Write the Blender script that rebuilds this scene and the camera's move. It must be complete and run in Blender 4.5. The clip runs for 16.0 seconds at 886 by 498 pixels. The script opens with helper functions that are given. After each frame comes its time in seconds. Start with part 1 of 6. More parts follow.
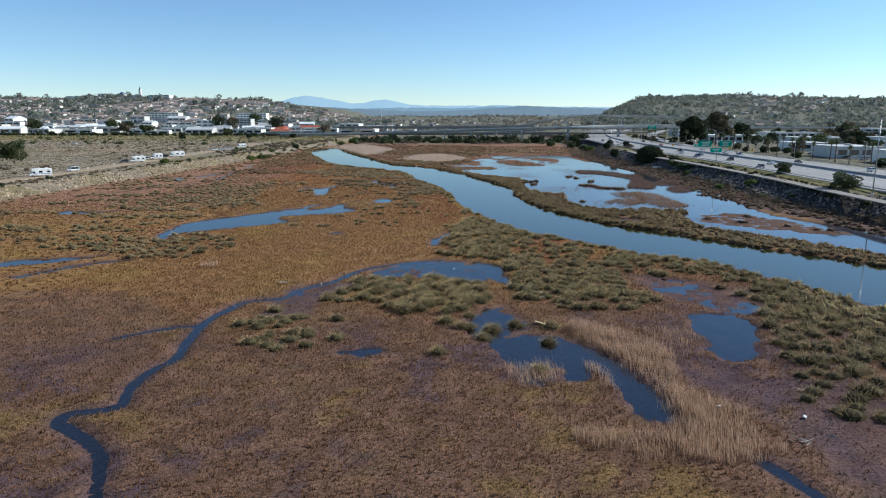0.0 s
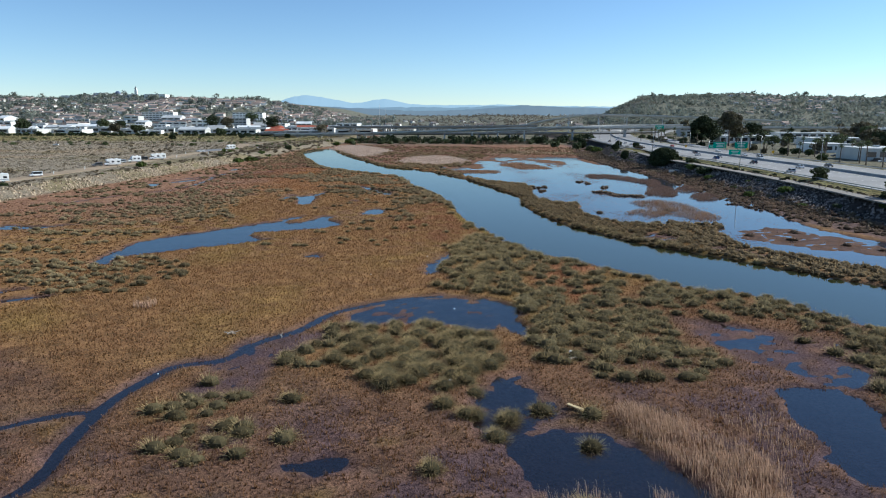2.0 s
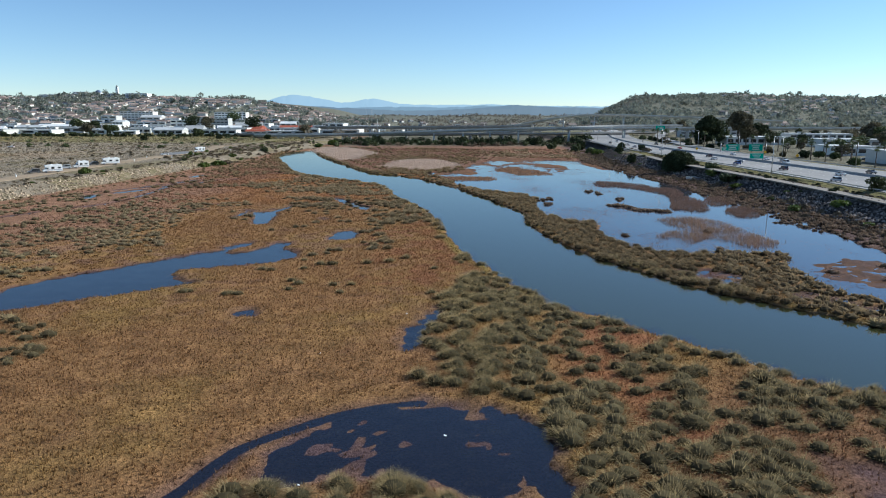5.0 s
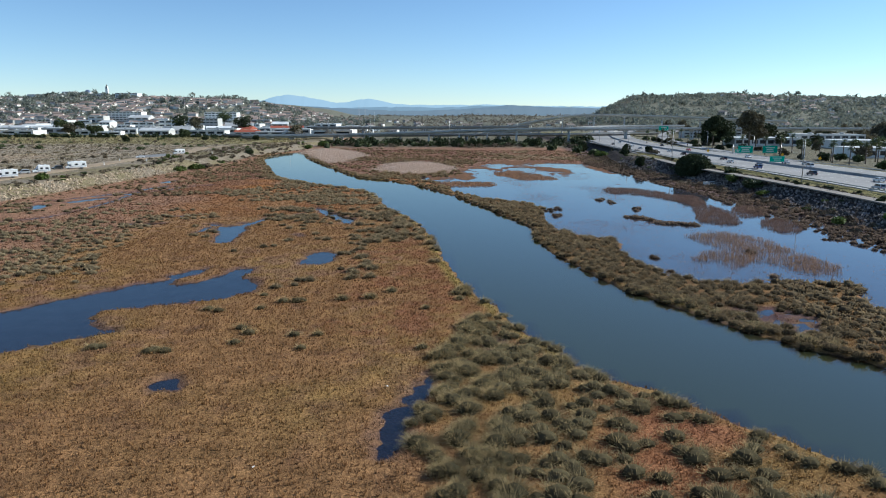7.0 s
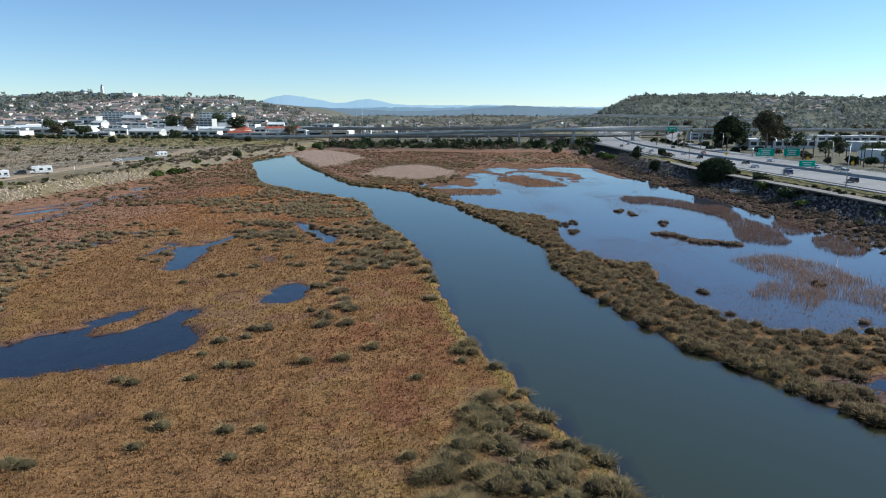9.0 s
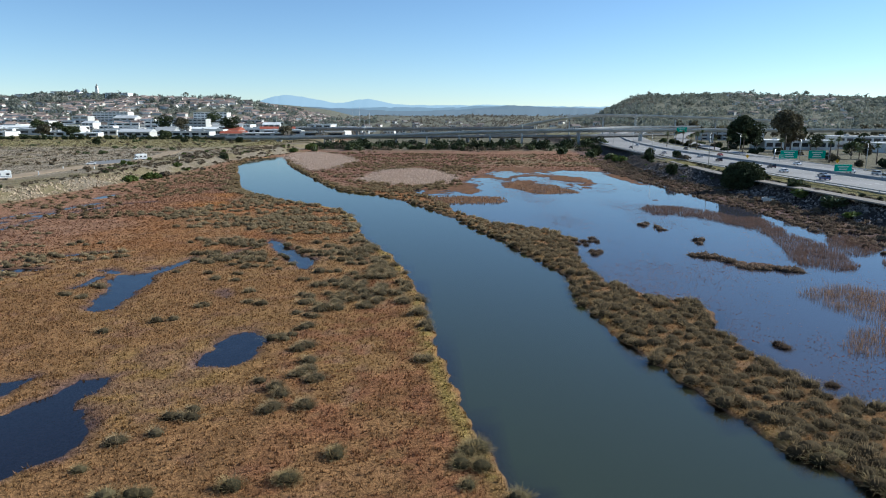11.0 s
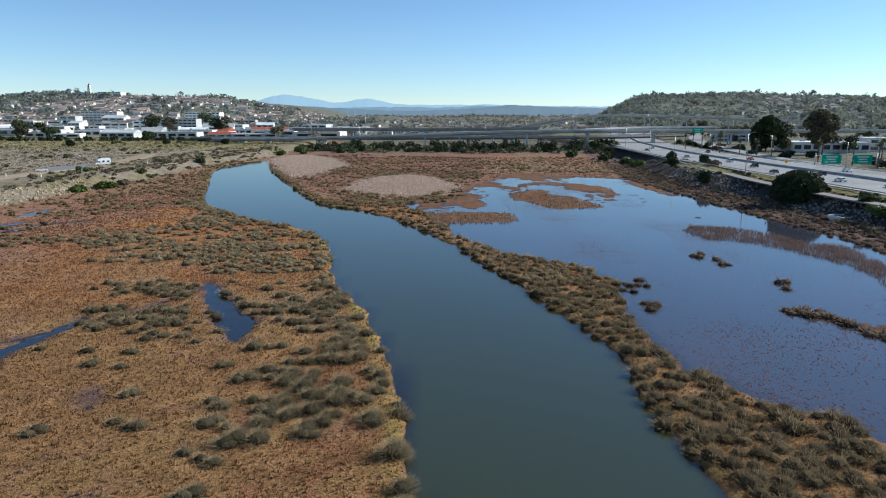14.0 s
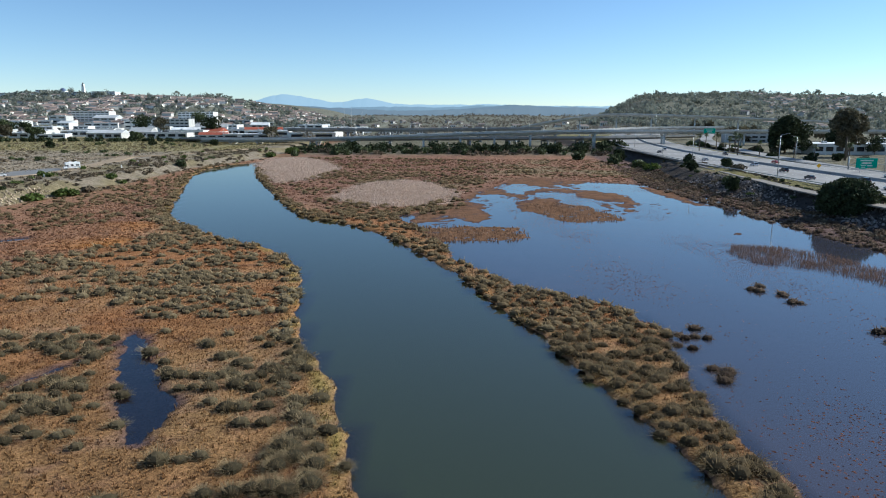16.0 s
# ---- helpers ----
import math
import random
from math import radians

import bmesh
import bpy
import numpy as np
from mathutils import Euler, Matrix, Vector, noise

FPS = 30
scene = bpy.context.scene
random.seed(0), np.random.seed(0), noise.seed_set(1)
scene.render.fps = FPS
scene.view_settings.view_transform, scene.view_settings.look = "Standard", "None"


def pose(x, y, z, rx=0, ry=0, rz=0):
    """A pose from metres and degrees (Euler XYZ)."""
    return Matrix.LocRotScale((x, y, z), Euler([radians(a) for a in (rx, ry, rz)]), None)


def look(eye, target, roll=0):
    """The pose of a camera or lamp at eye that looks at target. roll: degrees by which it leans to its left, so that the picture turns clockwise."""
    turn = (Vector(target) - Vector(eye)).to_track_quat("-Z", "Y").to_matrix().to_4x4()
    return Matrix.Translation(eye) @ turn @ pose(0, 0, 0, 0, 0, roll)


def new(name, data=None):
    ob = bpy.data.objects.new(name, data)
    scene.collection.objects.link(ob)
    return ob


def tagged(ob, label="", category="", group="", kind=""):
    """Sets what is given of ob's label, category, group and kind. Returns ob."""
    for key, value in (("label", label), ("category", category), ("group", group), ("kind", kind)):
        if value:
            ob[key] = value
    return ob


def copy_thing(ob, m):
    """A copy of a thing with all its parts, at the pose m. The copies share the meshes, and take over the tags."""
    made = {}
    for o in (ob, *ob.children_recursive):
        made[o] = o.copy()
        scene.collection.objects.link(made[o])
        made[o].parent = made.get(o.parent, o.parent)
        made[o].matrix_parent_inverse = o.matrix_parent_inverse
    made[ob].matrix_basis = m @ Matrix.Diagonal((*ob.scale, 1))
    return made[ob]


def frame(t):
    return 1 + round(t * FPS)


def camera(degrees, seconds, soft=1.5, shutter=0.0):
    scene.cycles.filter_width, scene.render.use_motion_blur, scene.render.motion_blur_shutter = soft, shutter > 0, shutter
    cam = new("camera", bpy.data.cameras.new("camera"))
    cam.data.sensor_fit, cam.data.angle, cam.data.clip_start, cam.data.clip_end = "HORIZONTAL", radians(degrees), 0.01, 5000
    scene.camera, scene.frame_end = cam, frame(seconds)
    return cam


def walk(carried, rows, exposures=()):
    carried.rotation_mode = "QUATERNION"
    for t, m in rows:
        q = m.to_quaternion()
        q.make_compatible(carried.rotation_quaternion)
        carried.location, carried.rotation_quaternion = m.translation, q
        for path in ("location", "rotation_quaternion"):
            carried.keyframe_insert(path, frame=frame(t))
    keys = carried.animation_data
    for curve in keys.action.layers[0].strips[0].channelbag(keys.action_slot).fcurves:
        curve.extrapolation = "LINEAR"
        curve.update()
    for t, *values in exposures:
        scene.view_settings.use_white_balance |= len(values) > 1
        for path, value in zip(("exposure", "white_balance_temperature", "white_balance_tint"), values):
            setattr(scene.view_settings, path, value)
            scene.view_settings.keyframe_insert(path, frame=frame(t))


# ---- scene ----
cam = camera(66.1, 16.0, soft=1.05)
METRES, EYE, TILT, LEAN, TURN = 209.3, 27.0, 0.0, 0.0, 0.0
ROWS = [
    (0.0, 0.0, 0.0, 0.0, 0.04, -11.01, -0.19),
    (0.5, 0.0005, 0.0314, 0.0002, 0.03, -11.03, -0.19),
    (1.0, 0.0009, 0.0627, 0.0003, 0.04, -11.04, -0.19),
    (1.5, 0.0014, 0.0943, 0.0004, 0.05, -11.04, -0.19),
    (2.0, 0.0018, 0.1258, 0.0004, 0.06, -11.05, -0.19),
    (2.5, 0.0023, 0.1573, 0.0006, 0.06, -11.05, -0.2),
    (3.0, 0.0028, 0.189, 0.0006, 0.02, -11.05, -0.19),
    (3.5, 0.0033, 0.2204, 0.0007, -0.09, -11.06, -0.19),
    (4.0, 0.0037, 0.2519, 0.0006, -0.3, -11.07, -0.21),
    (6.5, 0.0066, 0.4066, -0.0007, -1.15, -11.04, -0.2),
    (7.0, 0.0073, 0.4375, -0.0007, -1.14, -11.04, -0.21),
    (7.5, 0.0082, 0.4685, -0.0006, -1.14, -11.03, -0.22),
    (8.0, 0.0092, 0.4996, -0.0006, -1.12, -11.02, -0.22),
    (8.5, 0.0101, 0.5305, -0.0005, -1.14, -11.02, -0.25),
    (9.0, 0.0113, 0.5616, -0.0006, -1.14, -11.01, -0.24),
    (11.5, 0.0165, 0.7161, -0.001, -1.14, -11.01, -0.2),
    (12.0, 0.0178, 0.7472, -0.0008, -1.12, -11.02, -0.19),
    (12.5, 0.019, 0.7785, -0.0007, -1.13, -11.02, -0.2),
    (13.0, 0.0201, 0.8096, -0.0005, -1.13, -11.02, -0.19),
    (13.5, 0.0213, 0.8412, -0.0004, -1.14, -11.03, -0.18),
    (14.0, 0.0224, 0.8727, -0.0004, -1.12, -11.03, -0.2),
    (14.5, 0.0234, 0.9044, -0.0006, -1.13, -11.03, -0.19),
    (15.0, 0.0243, 0.9359, -0.0004, -1.14, -11.03, -0.21),
    (15.5, 0.0253, 0.9678, -0.0005, -1.15, -11.04, -0.22),
    (16.0, 0.0264, 0.9996, -0.0006, -1.14, -11.04, -0.21),
]
walk(cam, [(t, pose(0, 0, EYE, TILT, LEAN, TURN) @ pose(METRES * x, METRES * y, METRES * z, 90 + pitch, roll, yaw)) for t, x, y, z, yaw, pitch, roll in ROWS], [(0.0, 0.58, 5650, 4), (16.0, 0.58, 5650, 4)])

# ---- sky, sun, exposure ----
SUN_AZ, SUN_EL = radians(74), radians(32)
world = bpy.data.worlds.new("sky")
scene.world = world
world.use_nodes = True
wn = world.node_tree
wn.nodes.clear()
sky = wn.nodes.new("ShaderNodeTexSky")
sky.sky_type, sky.sun_disc = "NISHITA", False
sky.sun_elevation, sky.sun_rotation = SUN_EL, SUN_AZ
sky.air_density, sky.dust_density, sky.ozone_density, sky.altitude = 1.0, 0.0, 3.0, 1500
bg = wn.nodes.new("ShaderNodeBackground")
bg.inputs["Strength"].default_value = 0.085
wout = wn.nodes.new("ShaderNodeOutputWorld")
wn.links.new(sky.outputs[0], bg.inputs[0])
wn.links.new(bg.outputs[0], wout.inputs[0])
sun_data = bpy.data.lights.new("sun", "SUN")
sun_data.energy, sun_data.angle, sun_data.color = 4.6, radians(0.53), (1.0, 0.93, 0.82)
sun = new("sun", sun_data)
sun.matrix_world = look((300 * math.sin(SUN_AZ), 300 * math.cos(SUN_AZ), 300 * math.tan(SUN_EL)), (0, 0, 0))


# ---- materials ----
def mat(name, color, rough=0.85, grain=0.5, spread=0.35, bump=0.0, attr="", metal=0.0, big=0.0, translucent=0.0, island=0.0, per_object=0.0, spec=0.3, coarse=0.3, fine_detail=6.0):
    """A surface: base colour (or the mesh's own colour attribute) varied by grain, coarse stains, islands or objects."""
    m = bpy.data.materials.new(name)
    m.use_nodes = True
    nt = m.node_tree
    N, L = nt.nodes, nt.links
    b = N["Principled BSDF"]
    b.inputs["Roughness"].default_value = rough
    b.inputs["Metallic"].default_value = metal
    b.inputs["Specular IOR Level"].default_value = spec
    if attr:
        a = N.new("ShaderNodeAttribute")
        a.attribute_name = attr
        col = a.outputs["Color"]
    else:
        a = N.new("ShaderNodeRGB")
        a.outputs[0].default_value = (*color, 1)
        col = a.outputs[0]
    tc = N.new("ShaderNodeNewGeometry")
    factors = []
    n1 = N.new("ShaderNodeTexNoise")
    n1.inputs["Scale"].default_value, n1.inputs["Detail"].default_value = 1 / grain, fine_detail
    n1.inputs["Roughness"].default_value = 0.65
    L.new(tc.outputs["Position"], n1.inputs["Vector"])
    factors.append((n1.outputs["Fac"], spread))
    if big:
        n2 = N.new("ShaderNodeTexNoise")
        n2.inputs["Scale"].default_value, n2.inputs["Detail"].default_value = 1 / big, 3
        L.new(tc.outputs["Position"], n2.inputs["Vector"])
        factors.append((n2.outputs["Fac"], coarse))
    if island:
        factors.append((tc.outputs["Random Per Island"], island))
    if per_object:
        oi = N.new("ShaderNodeObjectInfo")
        factors.append((oi.outputs["Random"], per_object))
    for f, amount in factors:
        k = N.new("ShaderNodeMapRange")
        k.inputs["From Min"].default_value, k.inputs["From Max"].default_value = (0.25, 0.75) if amount in (spread, coarse) else (0, 1)
        k.inputs["To Min"].default_value, k.inputs["To Max"].default_value = 1 - amount, 1 + amount
        L.new(f, k.inputs["Value"])
        v = N.new("ShaderNodeVectorMath")
        v.operation = "SCALE"
        L.new(col, v.inputs[0])
        L.new(k.outputs[0], v.inputs["Scale"])
        col = v.outputs[0]
    L.new(col, b.inputs["Base Color"])
    if bump:
        bp = N.new("ShaderNodeBump")
        bp.inputs["Strength"].default_value, bp.inputs["Distance"].default_value = 1.0, bump
        L.new(n1.outputs["Fac"], bp.inputs["Height"])
        L.new(bp.outputs[0], b.inputs["Normal"])
    if translucent:
        tr = N.new("ShaderNodeBsdfTranslucent")
        L.new(col, tr.inputs["Color"])
        mx = N.new("ShaderNodeMixShader")
        mx.inputs[0].default_value = translucent
        L.new(b.outputs[0], mx.inputs[1])
        L.new(tr.outputs[0], mx.inputs[2])
        L.new(mx.outputs[0], N["Material Output"].inputs["Surface"])
    return m


M_GROUND = mat("marsh_ground", (0, 0, 0), 0.95, 0.3, 0.7, 0.3, "Col", big=3.0, coarse=0.32, spec=0.05, fine_detail=8)
M_TUFT = mat("pickleweed", (0, 0, 0), 0.9, 0.3, 0.3, 0, "Col", island=0.35, translucent=0.35, spec=0.05)
M_TUSSOCK = mat("rush_blades", (0, 0, 0), 0.9, 0.4, 0.2, 0, "Col", island=0.35, per_object=0.15, translucent=0.42, spec=0.06)
M_REED = mat("reed_straw", (0, 0, 0), 0.8, 0.4, 0.2, 0, "Col", island=0.18, translucent=0.42, spec=0.1)
M_LEAF = mat("leaves", (0.075, 0.09, 0.034), 0.6, 0.6, 0.35, 0, island=0.45, translucent=0.2, per_object=0.2, spec=0.25)
M_LEAF_DARK = mat("dark_leaves", (0.045, 0.055, 0.026), 0.8, 0.6, 0.35, 0, island=0.4, translucent=0.12, per_object=0.12, spec=0.08)
M_LEAF_LIGHT = mat("light_leaves", (0.10, 0.13, 0.03), 0.6, 0.6, 0.3, 0, island=0.4, translucent=0.25, per_object=0.2, spec=0.2)
M_LEAF_DRY = mat("dry_brush", (0.2, 0.155, 0.102), 0.85, 0.6, 0.35, 0, island=0.4, per_object=0.25, spec=0.1)
M_EUC = mat("gum_leaves", (0.115, 0.098, 0.058), 0.8, 1.0, 0.4, 0, island=0.5, translucent=0.15, spec=0.2)
M_BARK = mat("bark", (0.13, 0.1, 0.075), 0.9, 0.2, 0.4, 0.02)
# Both far-tree colours are paled towards grey to stand in for haze.
M_FAR = mat("hazed_far_woods", (0.2, 0.21, 0.172), 0.9, 6, 0.25, 0, island=0.22, big=60, coarse=0.3, spec=0.05, translucent=0.4)
M_WILLOW = mat("hazed_bare_willows", (0.2, 0.175, 0.14), 0.9, 6, 0.3, 0, island=0.4, big=90, coarse=0.35, spec=0.05, translucent=0.4)
M_ROCK_TAN = mat("tan_riprap", (0.36, 0.28, 0.19), 0.9, 0.5, 0.3, 0.03, island=0.4, spec=0.1)
M_ROCK_GREY = mat("grey_riprap", (0.17, 0.145, 0.13), 0.9, 0.5, 0.35, 0.03, island=0.95, spec=0.2)
M_ASPHALT = mat("worn_concrete_road", (0.25, 0.235, 0.222), 0.85, 1.5, 0.15, 0, big=18, coarse=0.18, spec=0.3)
M_TARMAC = mat("grey_tarmac", (0.17, 0.165, 0.16), 0.9, 1.0, 0.2, 0, big=9, coarse=0.2)
M_DIRT = mat("dirt_track", (0.31, 0.235, 0.16), 0.95, 0.8, 0.2, 0.02, big=7, coarse=0.2, spec=0.05)
M_PATH = mat("pale_path", (0.22, 0.19, 0.16), 0.9, 0.8, 0.15, 0, big=9, coarse=0.15)
M_LINE = mat("road_paint", (0.7, 0.68, 0.6), 0.7, 0.5, 0.2)
M_CONC = mat("concrete", (0.52, 0.50, 0.46), 0.85, 1.0, 0.18, 0.01, big=8, coarse=0.25)
M_CONC_DARK = mat("stained_concrete", (0.29, 0.28, 0.265), 0.85, 1.0, 0.2, 0.01, big=8, coarse=0.25)
M_STEEL = mat("galvanised_steel", (0.42, 0.42, 0.41), 0.45, 0.3, 0.1, 0, metal=0.6)
M_WHITE = mat("white_paint", (0.78, 0.77, 0.74), 0.4, 1.0, 0.06, 0, big=3, coarse=0.06, spec=0.5)
M_WALL = mat("pale_wall", (0.68, 0.655, 0.6), 0.85, 2.0, 0.08, 0, big=12, coarse=0.12, per_object=0.3)
M_HOUSE = mat("house_wall", (0.72, 0.68, 0.61), 0.85, 2.0, 0.08, 0, per_object=0.45)
M_ROOF = mat("roof_tiles", (0.16, 0.13, 0.115), 0.9, 1.5, 0.2, 0, per_object=0.5)
M_ROOF_FLAT = mat("flat_roof", (0.5, 0.5, 0.49), 0.85, 2.0, 0.12, 0, big=9, coarse=0.2, per_object=0.35)
M_ROOF_RED = mat("red_roof", (0.3, 0.08, 0.045), 0.85, 2.0, 0.15)
M_GLASS = mat("dark_glass", (0.02, 0.025, 0.03), 0.08, 1.0, 0.1, spec=0.7)
M_TYRE = mat("tyre_rubber", (0.02, 0.02, 0.02), 0.85, 0.2, 0.2)
M_RIM = mat("wheel_rim", (0.4, 0.4, 0.4), 0.35, 0.2, 0.1, metal=0.8)
M_GREEN_SIGN = mat("green_sign", (0.0, 0.38, 0.24), 0.45, 0.6, 0.06)
M_YELLOW_SIGN = mat("yellow_sign", (0.75, 0.4, 0.02), 0.5, 0.6, 0.06)
M_WOOD = mat("weathered_board", (0.5, 0.38, 0.2), 0.8, 0.2, 0.25)
M_DRIFT = mat("bleached_driftwood", (0.36, 0.31, 0.25), 0.85, 0.15, 0.25)
M_TRIM = mat("coloured_band", (0.09, 0.12, 0.2), 0.6, 0.5, 0.1)
M_LAMP_RED = mat("red_lens", (0.4, 0.02, 0.015), 0.3, 0.3, 0.05)
PAINTS = {k: mat(k + "_car_paint", c, 0.3, 1.0, 0.05, 0, spec=0.6) for k, c in (("white", (0.75, 0.75, 0.74)), ("dark_grey", (0.05, 0.05, 0.055)), ("silver", (0.42, 0.43, 0.44)), ("blue", (0.05, 0.1, 0.25)), ("red", (0.35, 0.03, 0.02)), ("black", (0.015, 0.015, 0.016)))}


def water_material():
    """Water: a Fresnel gloss over clear water, with silt where the vertex colour's alpha says so."""
    m = bpy.data.materials.new("water")
    m.use_nodes = True
    N, L = m.node_tree.nodes, m.node_tree.links
    N.remove(N["Principled BSDF"])
    a = N.new("ShaderNodeAttribute")
    a.attribute_name = "Col"
    g = N.new("ShaderNodeNewGeometry")
    n = N.new("ShaderNodeTexNoise")
    n.inputs["Scale"].default_value, n.inputs["Detail"].default_value = 0.8, 4
    L.new(g.outputs["Position"], n.inputs["Vector"])
    bp = N.new("ShaderNodeBump")
    bp.inputs["Strength"].default_value, bp.inputs["Distance"].default_value = 0.5, 0.007
    L.new(n.outputs["Fac"], bp.inputs["Height"])
    silt, clear, body = N.new("ShaderNodeBsdfDiffuse"), N.new("ShaderNodeBsdfTransparent"), N.new("ShaderNodeMixShader")
    clear.inputs["Color"].default_value = (0.86, 0.84, 0.86, 1)
    L.new(a.outputs["Color"], silt.inputs["Color"])
    L.new(a.outputs["Alpha"], body.inputs[0])
    L.new(clear.outputs[0], body.inputs[1])
    L.new(silt.outputs[0], body.inputs[2])
    gloss, fres, mix = N.new("ShaderNodeBsdfGlossy"), N.new("ShaderNodeFresnel"), N.new("ShaderNodeMixShader")
    gloss.inputs["Roughness"].default_value = 0.05
    fres.inputs["IOR"].default_value = 1.7
    for q in (gloss, fres):
        L.new(bp.outputs[0], q.inputs["Normal"])
    L.new(fres.outputs[0], mix.inputs[0])
    L.new(body.outputs[0], mix.inputs[1])
    L.new(gloss.outputs[0], mix.inputs[2])
    L.new(mix.outputs[0], N["Material Output"].inputs["Surface"])
    return m


M_WATER = water_material()


# ---- noise, outlines and mesh helpers ----
def hashed(ix, iy, seed):
    h = (ix.astype(np.int64) * 374761393 + iy.astype(np.int64) * 668265263 + seed * 1274126177) & 0xFFFFFFFF
    h = ((h ^ (h >> 13)) * 1274126177) & 0xFFFFFFFF
    return ((h ^ (h >> 16)) & 0xFFFFFF) / float(0xFFFFFF)


def value_noise(x, y, seed=0):
    ix, iy = np.floor(x), np.floor(y)
    fx, fy = x - ix, y - iy
    fx, fy = fx * fx * (3 - 2 * fx), fy * fy * (3 - 2 * fy)
    a, b = hashed(ix, iy, seed), hashed(ix + 1, iy, seed)
    c, d = hashed(ix, iy + 1, seed), hashed(ix + 1, iy + 1, seed)
    return (a * (1 - fx) + b * fx) * (1 - fy) + (c * (1 - fx) + d * fx) * fy


def fbm(x, y, size, octaves=4, seed=0):
    """Noise from about -1 to 1 with its largest waves of that size in metres."""
    total, amp, norm = 0.0, 1.0, 0.0
    for k in range(octaves):
        total = total + amp * (value_noise(x / size * 2 ** k + 17.3 * k, y / size * 2 ** k - 9.1 * k, seed + k) * 2 - 1)
        norm += amp
        amp *= 0.55
    return total / norm * 1.5


def smooth(v):
    v = np.clip(v, 0, 1)
    return v * v * (3 - 2 * v)


def rounded(points, closed=True, steps=4):
    """A smooth line through the given corners."""
    p = np.array(points, float)
    n, out = len(p), []
    for i in range(n if closed else n - 1):
        if closed:
            a, b, c, d = p[i - 1], p[i], p[(i + 1) % n], p[(i + 2) % n]
        else:
            a, b, c, d = p[max(i - 1, 0)], p[i], p[i + 1], p[min(i + 2, n - 1)]
        for s in range(steps):
            t = s / steps
            out.append(0.5 * (2 * b + (c - a) * t + (2 * a - 5 * b + 4 * c - d) * t * t + (3 * b - a - 3 * c + d) * t ** 3))
    if not closed:
        out.append(p[-1])
    return np.array(out)


def distance(x, y, line, closed=True, reach=14.0):
    """The distance to an outline, negative inside it; to a line where it is not closed. At most reach."""
    out = np.full(x.shape, reach)
    lo, hi = line.min(0) - reach, line.max(0) + reach
    near = (x > lo[0]) & (x < hi[0]) & (y > lo[1]) & (y < hi[1])
    if not near.any():
        return out
    px, py = x[near], y[near]
    best, inside = np.full(px.shape, reach ** 2), np.zeros(px.shape, bool)
    ends = np.roll(line, -1, 0) if closed else line[1:]
    for (ax, ay), (bx, by) in zip(line, ends):
        dx, dy = bx - ax, by - ay
        t = np.clip(((px - ax) * dx + (py - ay) * dy) / (dx * dx + dy * dy + 1e-9), 0, 1)
        best = np.minimum(best, (px - ax - t * dx) ** 2 + (py - ay - t * dy) ** 2)
        if closed and ay != by:
            cross = (ay > py) != (by > py)
            inside ^= cross & (px < ax + (py - ay) / (by - ay) * dx)
    d = np.sqrt(best)
    out[near] = np.where(inside, -d, d)
    return out


class Heap:
    """Gathers triangles for one large mesh."""

    def __init__(self):
        self.v, self.f, self.c, self.n = [], [], [], 0

    def add(self, v, f, c=None):
        self.v.append(v)
        self.f.append(f + self.n)
        if c is not None:
            self.c.append(c)
        self.n += len(v)

    def mesh(self, name, material, shade=False):
        return triangles(name, np.concatenate(self.v), np.concatenate(self.f), material, np.concatenate(self.c) if self.c else None, shade)


def triangles(name, v, f, material, colors=None, shade=False):
    me = bpy.data.meshes.new(name)
    n = f.shape[1]
    me.vertices.add(len(v))
    me.vertices.foreach_set("co", np.ascontiguousarray(v, np.float32).ravel())
    me.loops.add(f.size)
    me.loops.foreach_set("vertex_index", np.ascontiguousarray(f, np.int32).ravel())
    me.polygons.add(len(f))
    me.polygons.foreach_set("loop_start", np.arange(0, f.size, n, dtype=np.int32))
    me.polygons.foreach_set("use_smooth", np.full(len(f), shade))
    if colors is not None:
        at = me.color_attributes.new("Col", "FLOAT_COLOR", "POINT")
        at.data.foreach_set("color", np.ascontiguousarray(colors if colors.shape[1] == 4 else np.c_[colors, np.ones(len(v))], np.float32).ravel())
    me.materials.append(material)
    me.update()
    me.validate()
    return me


def part(name, bm, material, parent=None, label="", shade=False):
    """Links a bmesh as one mesh object under a thing or a part."""
    me = bpy.data.meshes.new(name)
    bmesh.ops.recalc_face_normals(bm, faces=bm.faces)
    bm.to_mesh(me)
    bm.free()
    for p in me.polygons:
        p.use_smooth = shade
    me.materials.append(material)
    return part_of(name, me, parent, label)


def part_of(name, me, parent=None, label=""):
    ob = new(name, me)
    ob.parent = parent
    if label:
        ob["label"] = label
    return ob


def box(bm, x0, x1, y0, y1, z0, z1, bevel=0.0):
    r = bmesh.ops.create_cube(bm, size=1)
    vs = r["verts"]
    bmesh.ops.scale(bm, vec=(x1 - x0, y1 - y0, z1 - z0), verts=vs)
    bmesh.ops.translate(bm, vec=((x0 + x1) / 2, (y0 + y1) / 2, (z0 + z1) / 2), verts=vs)
    if bevel:
        edges = list({e for v in vs for e in v.link_edges})
        bmesh.ops.bevel(bm, geom=edges, offset=bevel, segments=1, affect="EDGES")
    return bm


